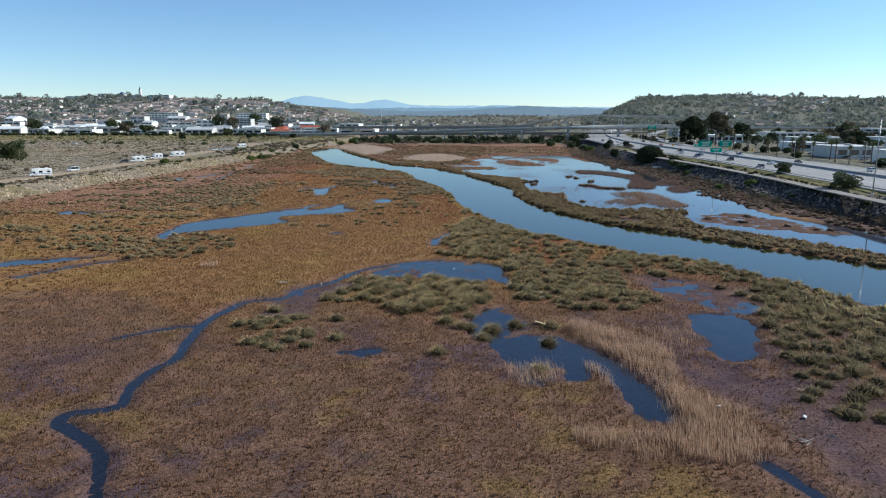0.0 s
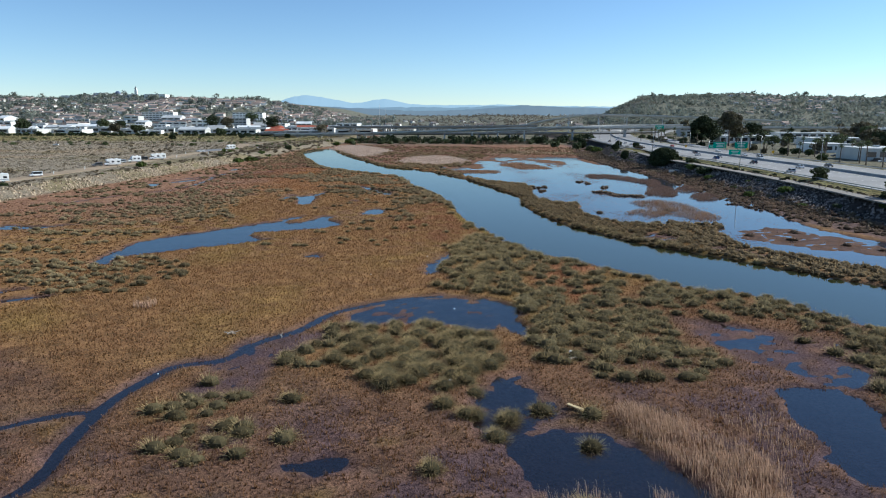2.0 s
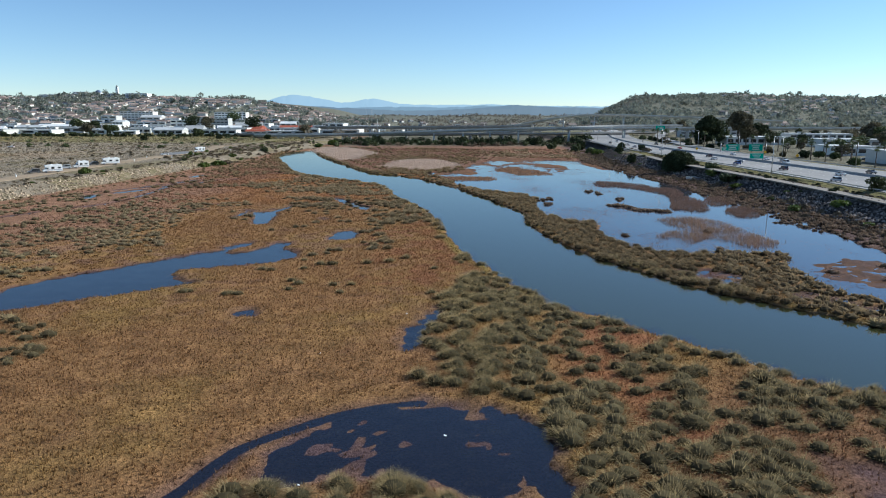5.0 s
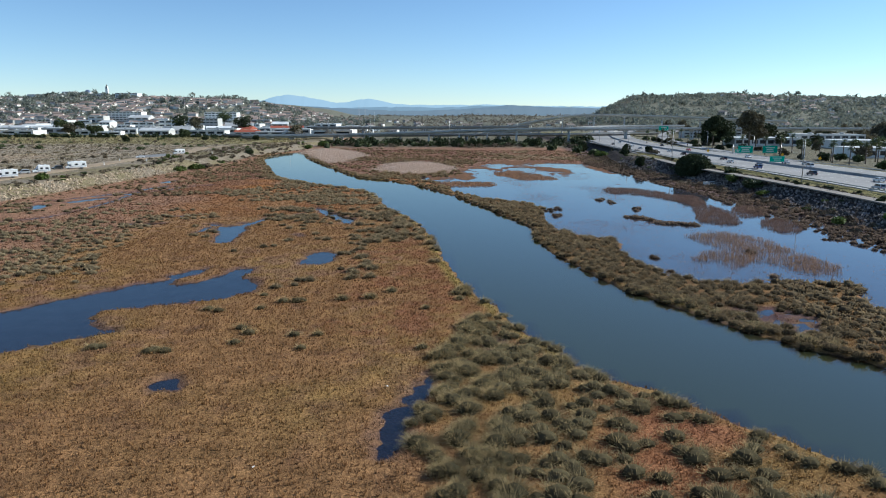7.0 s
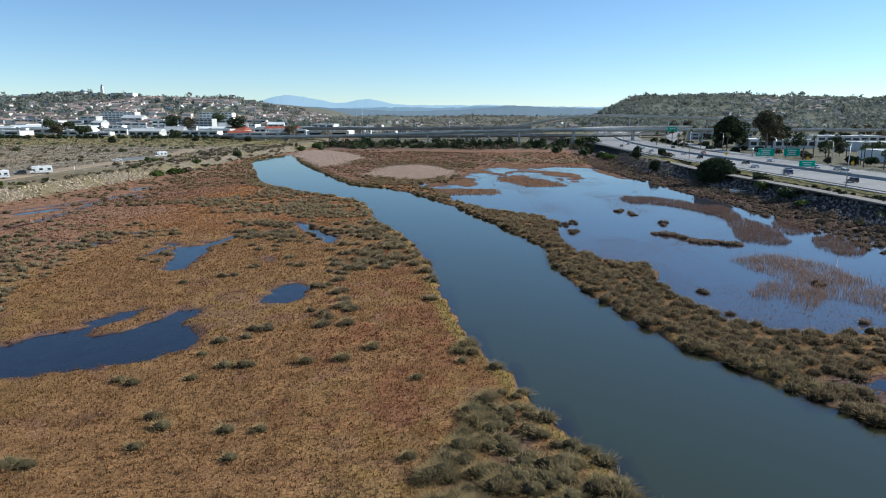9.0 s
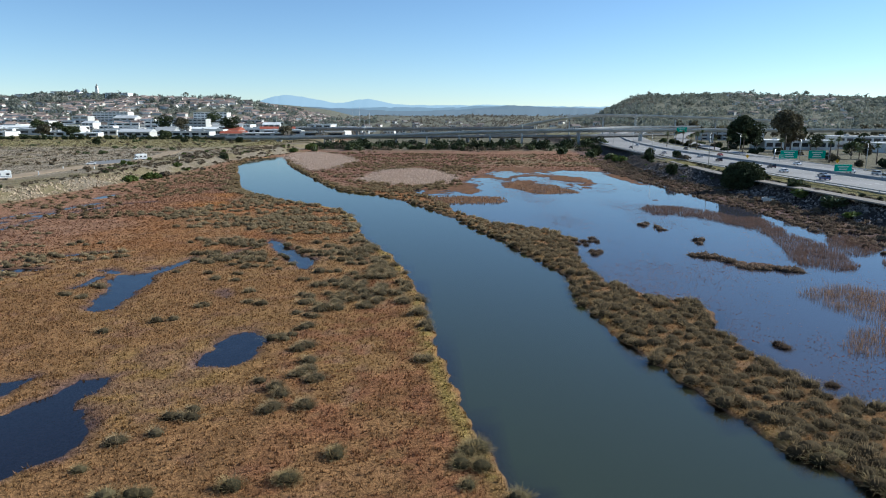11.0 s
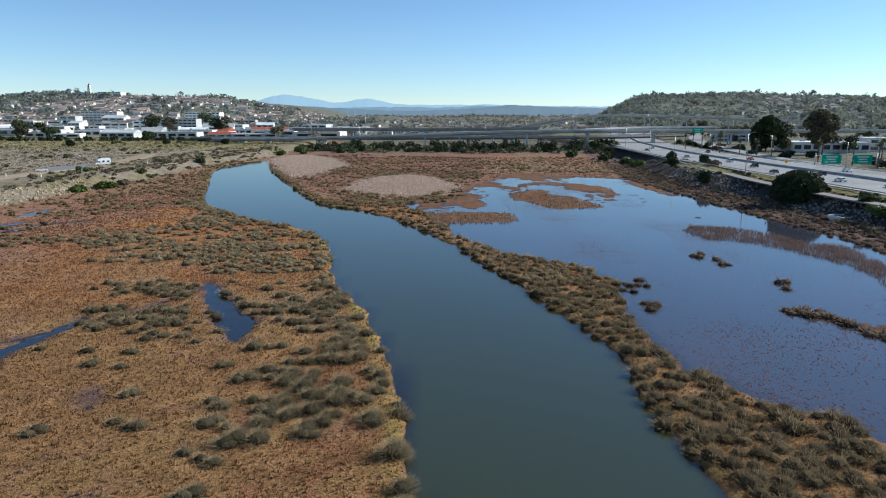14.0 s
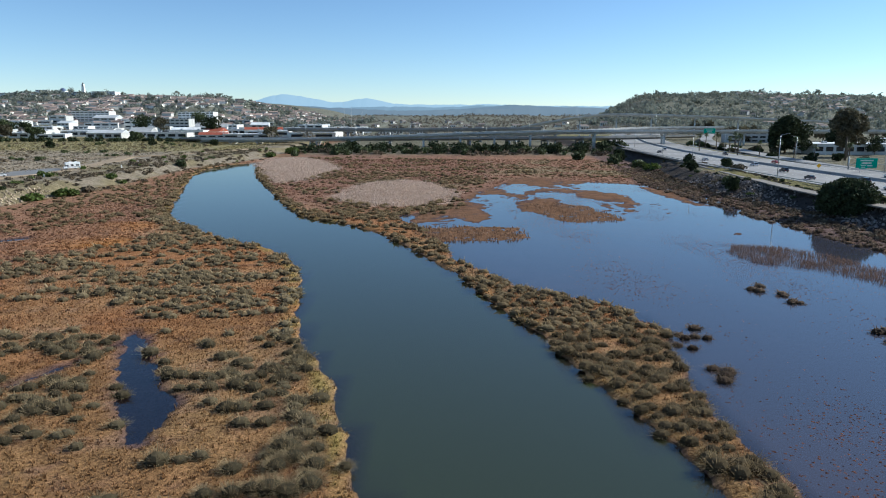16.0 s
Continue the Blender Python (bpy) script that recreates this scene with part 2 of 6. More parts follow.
def rod(bm, a, b, r0, r1, sides=7):
    a, b = Vector(a), Vector(b)
    q = (b - a).to_track_quat("Z", "Y").to_matrix()
    rings = []
    for p, r in ((a, r0), (b, r1)):
        rings.append([bm.verts.new(p + q @ Vector((r * math.cos(2 * math.pi * k / sides), r * math.sin(2 * math.pi * k / sides), 0))) for k in range(sides)])
    for k in range(sides):
        bm.faces.new((rings[0][k], rings[0][(k + 1) % sides], rings[1][(k + 1) % sides], rings[1][k]))
    bm.faces.new(rings[0][::-1])
    bm.faces.new(rings[1])
    return bm


def prism(bm, profile, x0, x1):
    """A side profile of (y, z) corners pulled from x0 to x1."""
    a = [bm.verts.new((x0, y, z)) for y, z in profile]
    b = [bm.verts.new((x1, y, z)) for y, z in profile]
    n = len(profile)
    for k in range(n):
        bm.faces.new((a[k], a[(k + 1) % n], b[(k + 1) % n], b[k]))
    bm.faces.new(a[::-1])
    bm.faces.new(b)
    return bm


def sweep(bm, line, profile):
    """A closed profile of (offset, height) corners carried along a line of (x, y, z)."""
    rings = []
    for i, p in enumerate(line):
        d = line[min(i + 1, len(line) - 1)] - line[max(i - 1, 0)]
        side = np.array((d[1], -d[0])) / math.hypot(d[0], d[1])
        rings.append([bm.verts.new((p[0] + side[0] * o, p[1] + side[1] * o, p[2] + h)) for o, h in profile])
    n = len(profile)
    for r, s in zip(rings, rings[1:]):
        for k in range(n):
            bm.faces.new((r[k], r[(k + 1) % n], s[(k + 1) % n], s[k]))
    bm.faces.new(rings[0])
    bm.faces.new(rings[-1][::-1])
    return bm


def thing(name, place, label, category, group="", turn=0.0):
    ob = new(name)
    ob.matrix_world = pose(*place, 0, 0, turn)
    return tagged(ob, label, category, group)


# ---- the plan: waters and banks ----
RIVER_WEST = [(75, 60), (66, 82), (60.5, 100), (49.8, 125.6), (41, 131), (33, 142), (27, 150), (23.9, 154.4), (18.5, 160), (16, 167), (13, 176), (10.8, 185), (8.3, 193.4), (6.1, 204), (4.3, 217), (3, 232), (1.8, 246), (0.4, 255), (-2.5, 266), (-5, 276), (-11, 293), (-17.8, 326.7), (-28, 347.6), (-39, 357.4), (-54.5, 377), (-66.3, 396.6), (-80, 444.5), (-100, 515), (-108, 573), (-100, 597)]
RIVER_EAST = [(-92, 597), (-74.4, 525), (-57.8, 474), (-40.3, 421.6), (-27.9, 391.4), (-17.5, 381.6), (-8.5, 370), (-1.5, 354), (5.4, 336.4), (9.8, 325), (13.4, 311), (19, 291), (23.5, 272), (26.5, 255), (26, 246), (26, 234), (26.8, 223), (28.5, 212), (31, 200), (35.5, 188), (42, 173.5), (49, 164), (54, 158), (63, 146), (82, 123), (100, 100), (110, 70)]
RIVER = rounded(RIVER_WEST + RIVER_EAST)
LAGOON = rounded([(108, 108), (92, 128), (82, 142), (72, 158), (64, 170), (66, 188), (71, 196), (65, 200), (57, 199), (49, 200), (43, 206), (40.5, 215.5), (40, 226), (43, 235), (38, 242), (33, 252), (31.5, 265), (33, 280), (34.9, 293), (31.5, 303), (26, 309), (20, 314.4), (14.5, 327), (10, 336), (9.3, 347), (6, 361), (1, 378), (-4, 392), (4, 402), (14, 415), (19, 445), (30, 470), (46, 512), (63, 500), (84, 487), (99, 476)]
                 + [(101, 438), (100, 403), (98, 380), (98, 350), (103, 300), (105, 281), (106, 260), (101, 241), (93, 204), (95, 181), (101, 171), (106, 158), (117, 130), (128, 108)])
PONDS = [rounded(p) for p in (
    [(-62, 149.1), (-65, 149.8), (-65.6, 165.9), (-63.2, 176), (-43.7, 200.7), (-42.6, 203.9), (-41.1, 207.9), (-38.2, 211.3), (-37.5, 210.1), (-38.8, 205), (-40.3, 199.7), (-36.1, 200.7), (-34.2, 204.9), (-32.2, 209.5), (-29.7, 211.3), (-30.2, 204.9), (-27.8, 201.7), (-26.1, 198.6), (-25.9, 195.8), (-27.9, 192.2), (-30.5, 189.7), (-35.4, 187.4), (-41.4, 185.2), (-44.3, 183.8), (-43.6, 179.8), (-40.6, 175.5), (-38.9, 173.3), (-60.6, 156.6)],
    [(-44.9, 236.3), (-46.3, 241.7), (-47, 247.7), (-49.8, 253.6), (-52.4, 256.8), (-49.8, 255.7), (-51.5, 258.4), (-55.1, 261.9), (-51.5, 260.7), (-49.5, 258.4), (-45.4, 260.2), (-43.9, 265.1), (-42.2, 271.9), (-41.1, 269.9), (-42.2, 262.6), (-43.8, 257.9), (-42.4, 253.5), (-42.3, 247.7), (-41.5, 240.8), (-41.5, 236.3)],
    [(-22, 214.7), (-22.5, 217.2), (-22, 220.8), (-21.1, 226), (-19.4, 227.1), (-17.5, 224.9), (-16.1, 224.8), (-16.3, 223.3), (-16.5, 218.9), (-17.6, 215.4), (-19.4, 213.9)],
    [(-31.5, 290.5), (-30.1, 290.5), (-27.2, 284.9), (-24.8, 281.2), (-22.1, 275.7), (-19.3, 270.9), (-18, 266.7), (-18.2, 264.8), (-18.4, 262.7), (-19.1, 261.9), (-21.2, 265.2), (-23, 268.4), (-25.1, 273.7), (-28.1, 280.1), (-29.6, 284.9)],
    [(-29.8, 247.6), (-28.5, 246.6), (-26.9, 242.3), (-28.6, 244)],
    [(-26.6, 156.4), (-26.9, 157.6), (-26, 158.6), (-24.2, 158.6), (-23.6, 156.8), (-24.8, 155.8)],
    [(-2.6, 144), (-2.2, 149.5), (-0.4, 152.5), (1.5, 158.9), (3.2, 161.5), (1, 153.5), (0, 149), (-0.8, 144), (-1.6, 141)],
    [(34.2, 91), (38.8, 91), (41.2, 88.1), (39, 81), (35, 73.5), (31.8, 74), (32.5, 81)],
    [(20.9, 57), (21.6, 63.4), (20.9, 67.8), (19.3, 73.7), (16.8, 78.6), (12.2, 80.3), (7.4, 80.3), (8.9, 75.4), (13.1, 75), (16, 72.5), (17.6, 66), (18.2, 59)],
    [(8.4, 125.5), (10.6, 120), (10.5, 114), (12, 107), (9.3, 110), (8, 118)],
    [(5, 85), (6.5, 92.5), (9.4, 90.5), (8, 84)],
    [(-75, 261), (-70, 263), (-64, 261.5), (-70, 259.5)],
    [(-106, 186), (-96, 189), (-92, 195), (-101, 192), (-108, 193)],
    [(-80, 120), (-72, 124), (-66, 130), (-74, 128), (-82, 125)],
    [(-12, 75.5), (-9, 77), (-7.5, 76), (-10, 74)],
)]
CREEKS = [(rounded(p, False), w) for p, w in (
    ([(-24.3, 42.4), (-25.2, 45.3), (-26.6, 48.6), (-28.3, 51.6), (-32.2, 55.1), (-34.2, 56.5), (-34.4, 58.5), (-32.6, 59.1), (-30.6, 60.2), (-30.9, 62.4), (-31.5, 65.3), (-31.3, 69.5), (-30.2, 73), (-30.9, 78.3), (-31.3, 82.7), (-31.5, 87.6), (-30.6, 92.1), (-28.9, 97.1), (-24.3, 99.3), (-22, 105.1), (-18, 110.3), (-15.1, 117.4), (-11, 121.5), (-5.7, 125.5), (0, 127)], 0.55),
    ([(-40.5, 80.3), (-37.8, 82.6), (-35.9, 83.9), (-33.9, 85), (-32.1, 85)], 0.4),
    ([(-52.8, 248.7), (-52.3, 250.6), (-52.4, 256.8)], 0.6),
    ([(-118, 235), (-108, 262), (-101, 272), (-98, 290), (-99, 312), (-103, 340)], 0.55),
    ([(-125, 300), (-112, 318), (-106, 335)], 0.8),
    ([(-96, 335), (-91, 352), (-84, 358)], 1.2),
    ([(-72, 112), (-66, 122), (-60, 126)], 0.7),
    ([(-46, 262), (-36, 276), (-31, 289)], 0.25),
    ([(-109.8, 304.9), (-107.6, 310), (-105.2, 315.4)], 1.8),
    ([(-113.1, 288.7), (-115.2, 298.8)], 1.6),
    ([(-102.6, 340.1), (-100.9, 349.1), (-98.8, 354.8)], 1.5),
    ([(-67.1, 274.3), (-61.6, 277.1)], 1),
    ([(-107.1, 321.1), (-100.3, 331.9)], 0.7),
    ([(-105, 366.9), (-105, 377.9)], 1.5),
    ([(25.5, 50), (27, 46), (28, 41)], 0.5),
)]
# shallow flats where the mat stands in a film of water: outline and level
WET = [(rounded(p), level) for p, level in (
    ([(-14, 113), (-10, 122), (-5.7, 125.5), (2, 127), (8, 126), (10, 118), (9, 112), (4, 110), (-4, 112), (-10, 111)], -0.022),
    ([(31, 117), (35.4, 115.5), (42, 111), (50, 105), (45, 93), (40, 92), (35.8, 97), (33, 107)], 0.025),
    ([(33.4, 66), (42, 63), (46, 50), (36, 38), (29, 42), (29.6, 53)], 0.07),
    ([(-68, 100), (-49.2, 102), (-38, 93), (-33, 80), (-36.9, 68), (-50, 70)], 0.14),
    ([(37, 182), (43, 184), (52, 185), (57, 181), (51, 173), (44.8, 174)], 0.0),
    ([(55, 172), (62, 170), (66, 160), (72, 150), (66, 148), (58, 158)], 0.02),
    ([(4, 84), (14, 82), (18, 76), (15, 67), (8, 66), (5, 76)], -0.035),
    ([(-24, 102), (-14, 112), (-12, 106), (-20, 98), (-26, 92)], 0.03),
    ([(-25.4, 91.7), (-23.4, 106.5), (-15.2, 110.6), (-19.4, 99.6), (-16.7, 89.5), (-21.3, 87.5)], 0.05),
    ([(24, 70), (30, 73), (34, 68), (34, 60), (29, 58)], 0.03),
    ([(30, 250), (33, 258), (36, 252), (33, 246)], 0.04),
    ([(8, 167), (9, 172), (10.5, 170), (9.5, 165)], 0.04),
    ([(2, 90), (6, 97), (10, 92), (12, 84), (4, 80)], -0.03),
)]
BEDS = [rounded(p) for p in ([(-92, 595), (-90, 650), (-64, 640), (-40, 560), (-44, 512), (-54, 482), (-66, 510)], [(-27, 437), (-20, 486), (-1, 494), (16, 456), (6, 414), (-13, 413)])]
ORANGE = rounded([(-86, 336), (-70, 345), (-59, 356), (-60, 374), (-72, 382), (-86, 366)])
# rust-coloured bank where few clumps stand
BARE = [rounded([(19.7, 155.3), (25.9, 151.6), (25, 126.4), (25.4, 116.7), (20.6, 115), (18, 126.3), (13.5, 128.5)]), rounded([(21.9, 153.5), (29.1, 154.8), (31.9, 144), (28.6, 139.3), (22, 143.1)])]
# mudflats and reed islands that stand out of the lagoon
ISLANDS = [rounded(p) for p in (
    [(60.8, 244.1), (68.6, 250.7), (74, 246.2), (76.4, 240), (76.4, 228.9), (76.3, 219.4), (76.5, 211.2), (71.8, 204.1), (67.1, 207.6), (65.2, 213.9), (62, 215.2), (55.6, 208.8), (55.5, 215.2), (50.9, 216.6), (57.5, 225.6), (61.9, 228.9), (60.6, 236.1)],
    [(69.7, 350), (82.4, 344.1), (87, 327.3), (92.6, 322.3), (87.9, 299.8), (88.3, 288.3), (83.2, 266), (76.5, 260.6), (71.6, 266), (77, 281.3), (82.3, 299.7), (81.5, 312.6), (74.3, 327.2), (66.2, 334.6)],
    [(92.7, 292), (99.1, 297.4), (99.9, 288.4), (95.6, 278.1), (88.4, 273.7), (87.5, 280)],
    [(87.9, 266.1), (94.3, 270.1), (96.1, 263.3), (93, 254.1), (86.8, 248.5), (83.9, 254.1)],
    [(2, 374), (16, 376), (28, 373), (27, 357), (14, 354), (5, 357)],
    [(34, 415), (48, 423), (58, 392), (50, 383), (41, 385)],
    [(54, 277), (60, 272), (70, 263.5), (71, 260), (62, 266), (55, 273)],
    [(67, 176), (76, 168), (88, 160), (97, 158), (95, 170), (90, 184), (84, 194), (76, 190), (70, 186)],
)]
TOE_WEST = np.array([(0, -150), (150, -142), (215, -139), (275, -133), (325, -127), (405, -119), (480, -113), (560, -114), (600, -104), (640, -98), (700, -95), (5000, -95)], float)
TOE_EAST = np.array([(0, 128), (120, 118), (172, 113), (204, 106), (242, 105), (326, 109), (382, 106.5), (416, 106), (447, 103), (488, 104), (560, 116), (620, 124), (700, 130), (5000, 130)], float)
MEDIAN = rounded([(152, -40, 6.0), (153, 80, 6.0), (156.5, 237, 6.0), (158.5, 319, 6.0), (157.5, 373, 6.0), (156, 456, 6.0), (156.5, 540, 6.0), (163.5, 640, 6.0), (186, 785, 6.3), (225, 930, 7.5), (300, 1120, 10)], False, 6)


def plan(x, y):
    """Ground height, wetness and kind of place for arrays of points."""
    wob = fbm(x, y, 5, 3, 3)
    wob2 = fbm(x, y, 1.3, 3, 9)
    marsh = 0.24 + 0.07 * fbm(x, y, 9, 4, 1) + 0.08 * wob2
    wet = np.zeros(x.shape)
    for line, level in WET:
        d = distance(x, y, line) + 1.6 * wob
        k = smooth(-d / 2.5 + 0.4)
        marsh = marsh * (1 - k) + k * (level + 0.06 * wob2 + 0.04 * wob)
        wet = np.maximum(wet, k * (0.4 if level > 0.1 else 1.0))
    z = marsh
    d = np.full(x.shape, 14.0)
    for line in PONDS:
        d = np.minimum(d, distance(x, y, line) + 0.75 * wob2 + 0.5 * wob)
    for line, w in CREEKS:
        d = np.minimum(d, distance(x, y, line, False) - w * (1.15 + 0.25 * wob) + 0.1 * wob2)
    wet = np.maximum(wet, smooth(1 - d / 1.6) * 0.8)
    z = np.where(d < 1.2, np.minimum(z, np.clip(d * 0.35, -0.5, 1)), z)
    dr = distance(x, y, RIVER) + 0.7 * wob + 0.35 * wob2
    z = z + 0.12 * smooth(1 - dr / 9)
    z = np.where(dr < 1.0, np.minimum(z, np.clip(dr * 0.6, -0.9, 1)), z)
    # lagoon bed, mudflats, islands
    dl = distance(x, y, LAGOON) + 0.9 * wob + 0.4 * wob2
    flats = fbm(x, y * 0.5, 13, 4, 21) * 0.2 - 0.22 + (0.15 + 0.09 * smooth((84 - x) / 14)) * smooth((y - 345) / 60) + 0.06 * wob2
    bed = np.minimum(flats, -0.1 + 0.35 * smooth((y - 340) / 60))
    di = np.full(x.shape, 14.0)
    for k, line in enumerate(ISLANDS):
        dk = distance(x, y, line) + (1.0 if k < 4 else 2.6) * wob + 1.3 * wob2
        bed = np.maximum(bed, np.clip((-0.14 if k < 4 else -0.02) - dk * 0.05, -0.5, -0.05 if k < 4 else 0.03) + 0.07 * wob2)
        di = np.minimum(di, dk)
    lag = smooth(0.5 - dl / 1.4)
    z = z * (1 - lag) + lag * bed
    # levees
    tw, te = np.interp(y, TOE_WEST[:, 0], TOE_WEST[:, 1]), np.interp(y, TOE_EAST[:, 0], TOE_EAST[:, 1])
    w = tw - x + 1.2 * wob
    fade = smooth((y - 30) / 1)
    lev = 3.6 * smooth(w / 13) - 0.5 * smooth((w - 35) / 25) + 0.25 * fbm(x, y, 22, 4, 31) * smooth(w / 20)
    road = smooth(1.6 - np.abs(x + 157) / 9) * smooth((560 - y) / 60)
    lev = np.where((w > 8), lev * (1 - road) + 3.55 * road, lev)
    z = np.where(w > 0, np.maximum(z, 0.2) * smooth(1 - w / 4) + lev, z)
    e = x - te + 1.2 * wob
    mx = np.interp(y, MEDIAN[:, 1], MEDIAN[:, 0])
    off = x - mx
    leve = 5.0 * smooth(e / 17) + 0.85 * smooth((e - 17) / 7)
    leve = leve + 0.12 * fbm(x, y, 8, 3, 33) * smooth(e / 10) * smooth((-28 - off) / 2 + 0.5)
    leve = leve - 0.9 * smooth((off - 24) / 10)
    z = np.where(e > 0, np.maximum(z, 0.2) * smooth(1 - e / 4) + leve, z)
    # the valley's end and the hills
    far = smooth((y - 640) / 110)
    z = z + far * (1.0 - np.clip(z - 0.3, 0, 1)) * (np.abs(x) < 200)
    r1 = smooth((y - 1120 + 0.25 * (x + 600)) / 800) * smooth((-160 - x - 0.02 * (y - 1900)) / 330)
    hill = 70 * r1 * (1 - 0.28 * smooth((x + 750) / 350)) + r1 * 9 * fbm(x, y, 420, 5, 41)
    r2 = smooth((x - 0.195 * y + 0.0) / (0.085 * np.abs(y) + 30)) * smooth((y - 1150) / 1150)
    hill2 = 77 * r2 + r2 * 15 * fbm(x, y, 420, 5, 43)
    hill3 = 22 * smooth((y - 1700) / 1500) * (1 + 0.25 * fbm(x, y, 500, 4, 45))
    z = z + np.maximum(np.maximum(hill, hill2), hill3) * (y > 900)
    return z, wet, dr, dl, w, e, off, di, marsh


C = {k: np.array(v) for k, v in dict(
    ochre=(0.224, 0.12, 0.052), gold=(0.232, 0.147, 0.046), rust=(0.27, 0.118, 0.05), mauve=(0.225, 0.125, 0.092), straw=(0.32, 0.20, 0.10), brown=(0.165, 0.087, 0.046), orange=(0.34, 0.155, 0.05), mud=(0.085, 0.055, 0.06),
    redmud=(0.235, 0.128, 0.08), field=(0.245, 0.2, 0.145), dirt=(0.30, 0.215, 0.14), olive=(0.185, 0.15, 0.085), scrub=(0.145, 0.13, 0.09), bank=(0.22, 0.17, 0.05), bed=(0.07, 0.045, 0.045), grass=(0.2, 0.17, 0.06), wetbrown=(0.105, 0.068, 0.058), slope=(0.15, 0.145, 0.11), stony=(0.062, 0.05, 0.042), umber=(0.2, 0.085, 0.042), reed=(0.36, 0.26, 0.195)).items()}


def blend(a, b, k):
    return a * (1 - k[:, None]) + b * k[:, None]


def tones(x, y, p, shoots=False):
    """Ground colour: kinds of salt-marsh cover, mud, dirt and scrub, with a painted brightening by distance."""
    z, wet, dr, dl, w, e, off, di, marsh = p
    n1, n2, n3 = fbm(x, y, 60, 4, 51), fbm(x, y, 14, 4, 53), fbm(x, y, 2.2, 3, 55)
    c = np.tile(C["ochre"], (len(x), 1))
    c = blend(c, C["gold"], smooth(n2 * 0.5 + 0.3) * 0.8)
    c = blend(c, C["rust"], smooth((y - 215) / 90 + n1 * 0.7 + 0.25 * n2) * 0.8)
    c = blend(c, C["mauve"], smooth((0.6 * n2 + n3 * 0.8 - 0.05) * 1.6) * smooth((y - 130) / 70) * 0.5)
    c = blend(c, C["brown"], smooth((n3 - 0.25) * 1.5) * 0.45)
    c = blend(c, C["brown"], smooth((112 - y + 0.45 * (x + 30)) / 40 + n1 * 0.5) * 0.85)
    if not shoots:
        c = blend(c, C["mud"], (0.36 + 0.55 * smooth((n2 + 0.7 * n3) * 1.8)) * smooth((104 - y + 0.3 * (x + 20)) / 34))
    c = blend(c, C["gold"] * 0.85, smooth((-n2 + 0.5 * n3 - 0.2) * 1.5) * smooth((100 - y) / 30) * 0.55)
    c = blend(c, C["umber"], smooth((x + 17 + 5 * n2) / 8) * smooth((y - 160) / 20) * smooth((275 - y) / 30) * (0.45 + 0.3 * smooth(0.5 + n3)) * (dl >= 13.9))
    for line in BARE:
        c = blend(c, C["umber"] * 1.15, 0.75 * smooth(0.5 - (distance(x, y, line) + 2 * n2 + n3) / 5))
    # Paler stems with distance stand in for grazing light on the mat.
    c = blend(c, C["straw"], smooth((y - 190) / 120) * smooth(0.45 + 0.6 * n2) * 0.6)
    c = blend(c, C["orange"], smooth(0.5 - (distance(x, y, ORANGE) + 5 * n2 + 2 * n3) / 5) * 0.85)
    c = blend(c, C["redmud"], smooth((-62 - x + 0.1 * (y - 250)) / 25 + 0.35 * n2) * smooth((y - 170) / 60) * 0.85)
    c = blend(c, C["mauve"] * 0.82, smooth((y - 370) / 60) * smooth((x + 90) / 20) * 0.75)
    c = blend(c, C["redmud"], smooth((y - 480) / 40) * smooth((x - 30) / 25) * 0.7)
    c = blend(c, C["olive"], smooth((n2 + n1) * 0.9 - 0.35) * smooth((y - 430) / 80) * 0.8)
    c = blend(c, C["mud"], np.clip(wet * (0.75 + 0.5 * n3), 0, 0.35 if shoots else 0.92))
    c = blend(c, C["bank"], smooth(1 - np.abs(dr - 1.2) / 1.6) * smooth((y - 120) / 60) * 0.8 * np.where(dl < 13.9, 0.25, 1.0))
    c = blend(c, C["bed"], smooth(0.5 - dl / 1.5))
    c = blend(c, C["brown"] * 0.8, smooth(0.6 - di / 2) * 0.9)
    c = blend(c, blend(np.tile(C["wetbrown"], (len(x), 1)), C["brown"], smooth((y - 320) / 30)), smooth(0.5 - dl / 2) * smooth((z - 0.0) / 0.05) * 0.9)
    c = blend(c, C["bed"], smooth(-z / 0.12))
    k = smooth(w / 3)
    field = blend(np.tile(C["field"], (len(x), 1)), C["olive"], smooth(n2 + 0.3 * n1))
    field = blend(field, C["dirt"], smooth((n1 - 0.35) * 2) * 0.5)
    c = blend(c, blend(np.tile(C["field"] * 0.85, (len(x), 1)), C["olive"], smooth(n2 * 1.4 + 0.5)), k)
    c = blend(c, field, smooth((w - 26) / 8))
    c = blend(c, C["grass"], smooth((y - 640) / 60) * smooth((w - 20) / 20) * 0.6)
    k = smooth(e / 3)
    c = blend(c, blend(np.tile(C["scrub"], (len(x), 1)), C["dirt"] * 0.6, smooth(n2)), k)
    c = blend(c, C["wetbrown"] * 1.2, smooth((e + 16) / 6) * smooth((4 - e) / 4) * (dl > 0.3))
    c = blend(c, C["stony"], smooth((e - 1) / 3) * smooth((15 - e) / 3))
    c = blend(c, C["grass"], smooth((e - 16) / 4) * 0.75)
    c = blend(c, C["scrub"] * 1.05, smooth((off - 24) / 6))
    c = blend(c, C["scrub"], smooth((y - 660) / 50) * smooth((x + 95) / 20) * (e < 0))
    c = blend(c, C["slope"], smooth((y - 900) / 250))
    for line in BEDS:
        c = blend(c, C["reed"], 0.85 * smooth(0.5 - (distance(x, y, line) + 4.5 * n2 + 2 * n3) / 5))
    return np.clip(c, 0.005, 1)


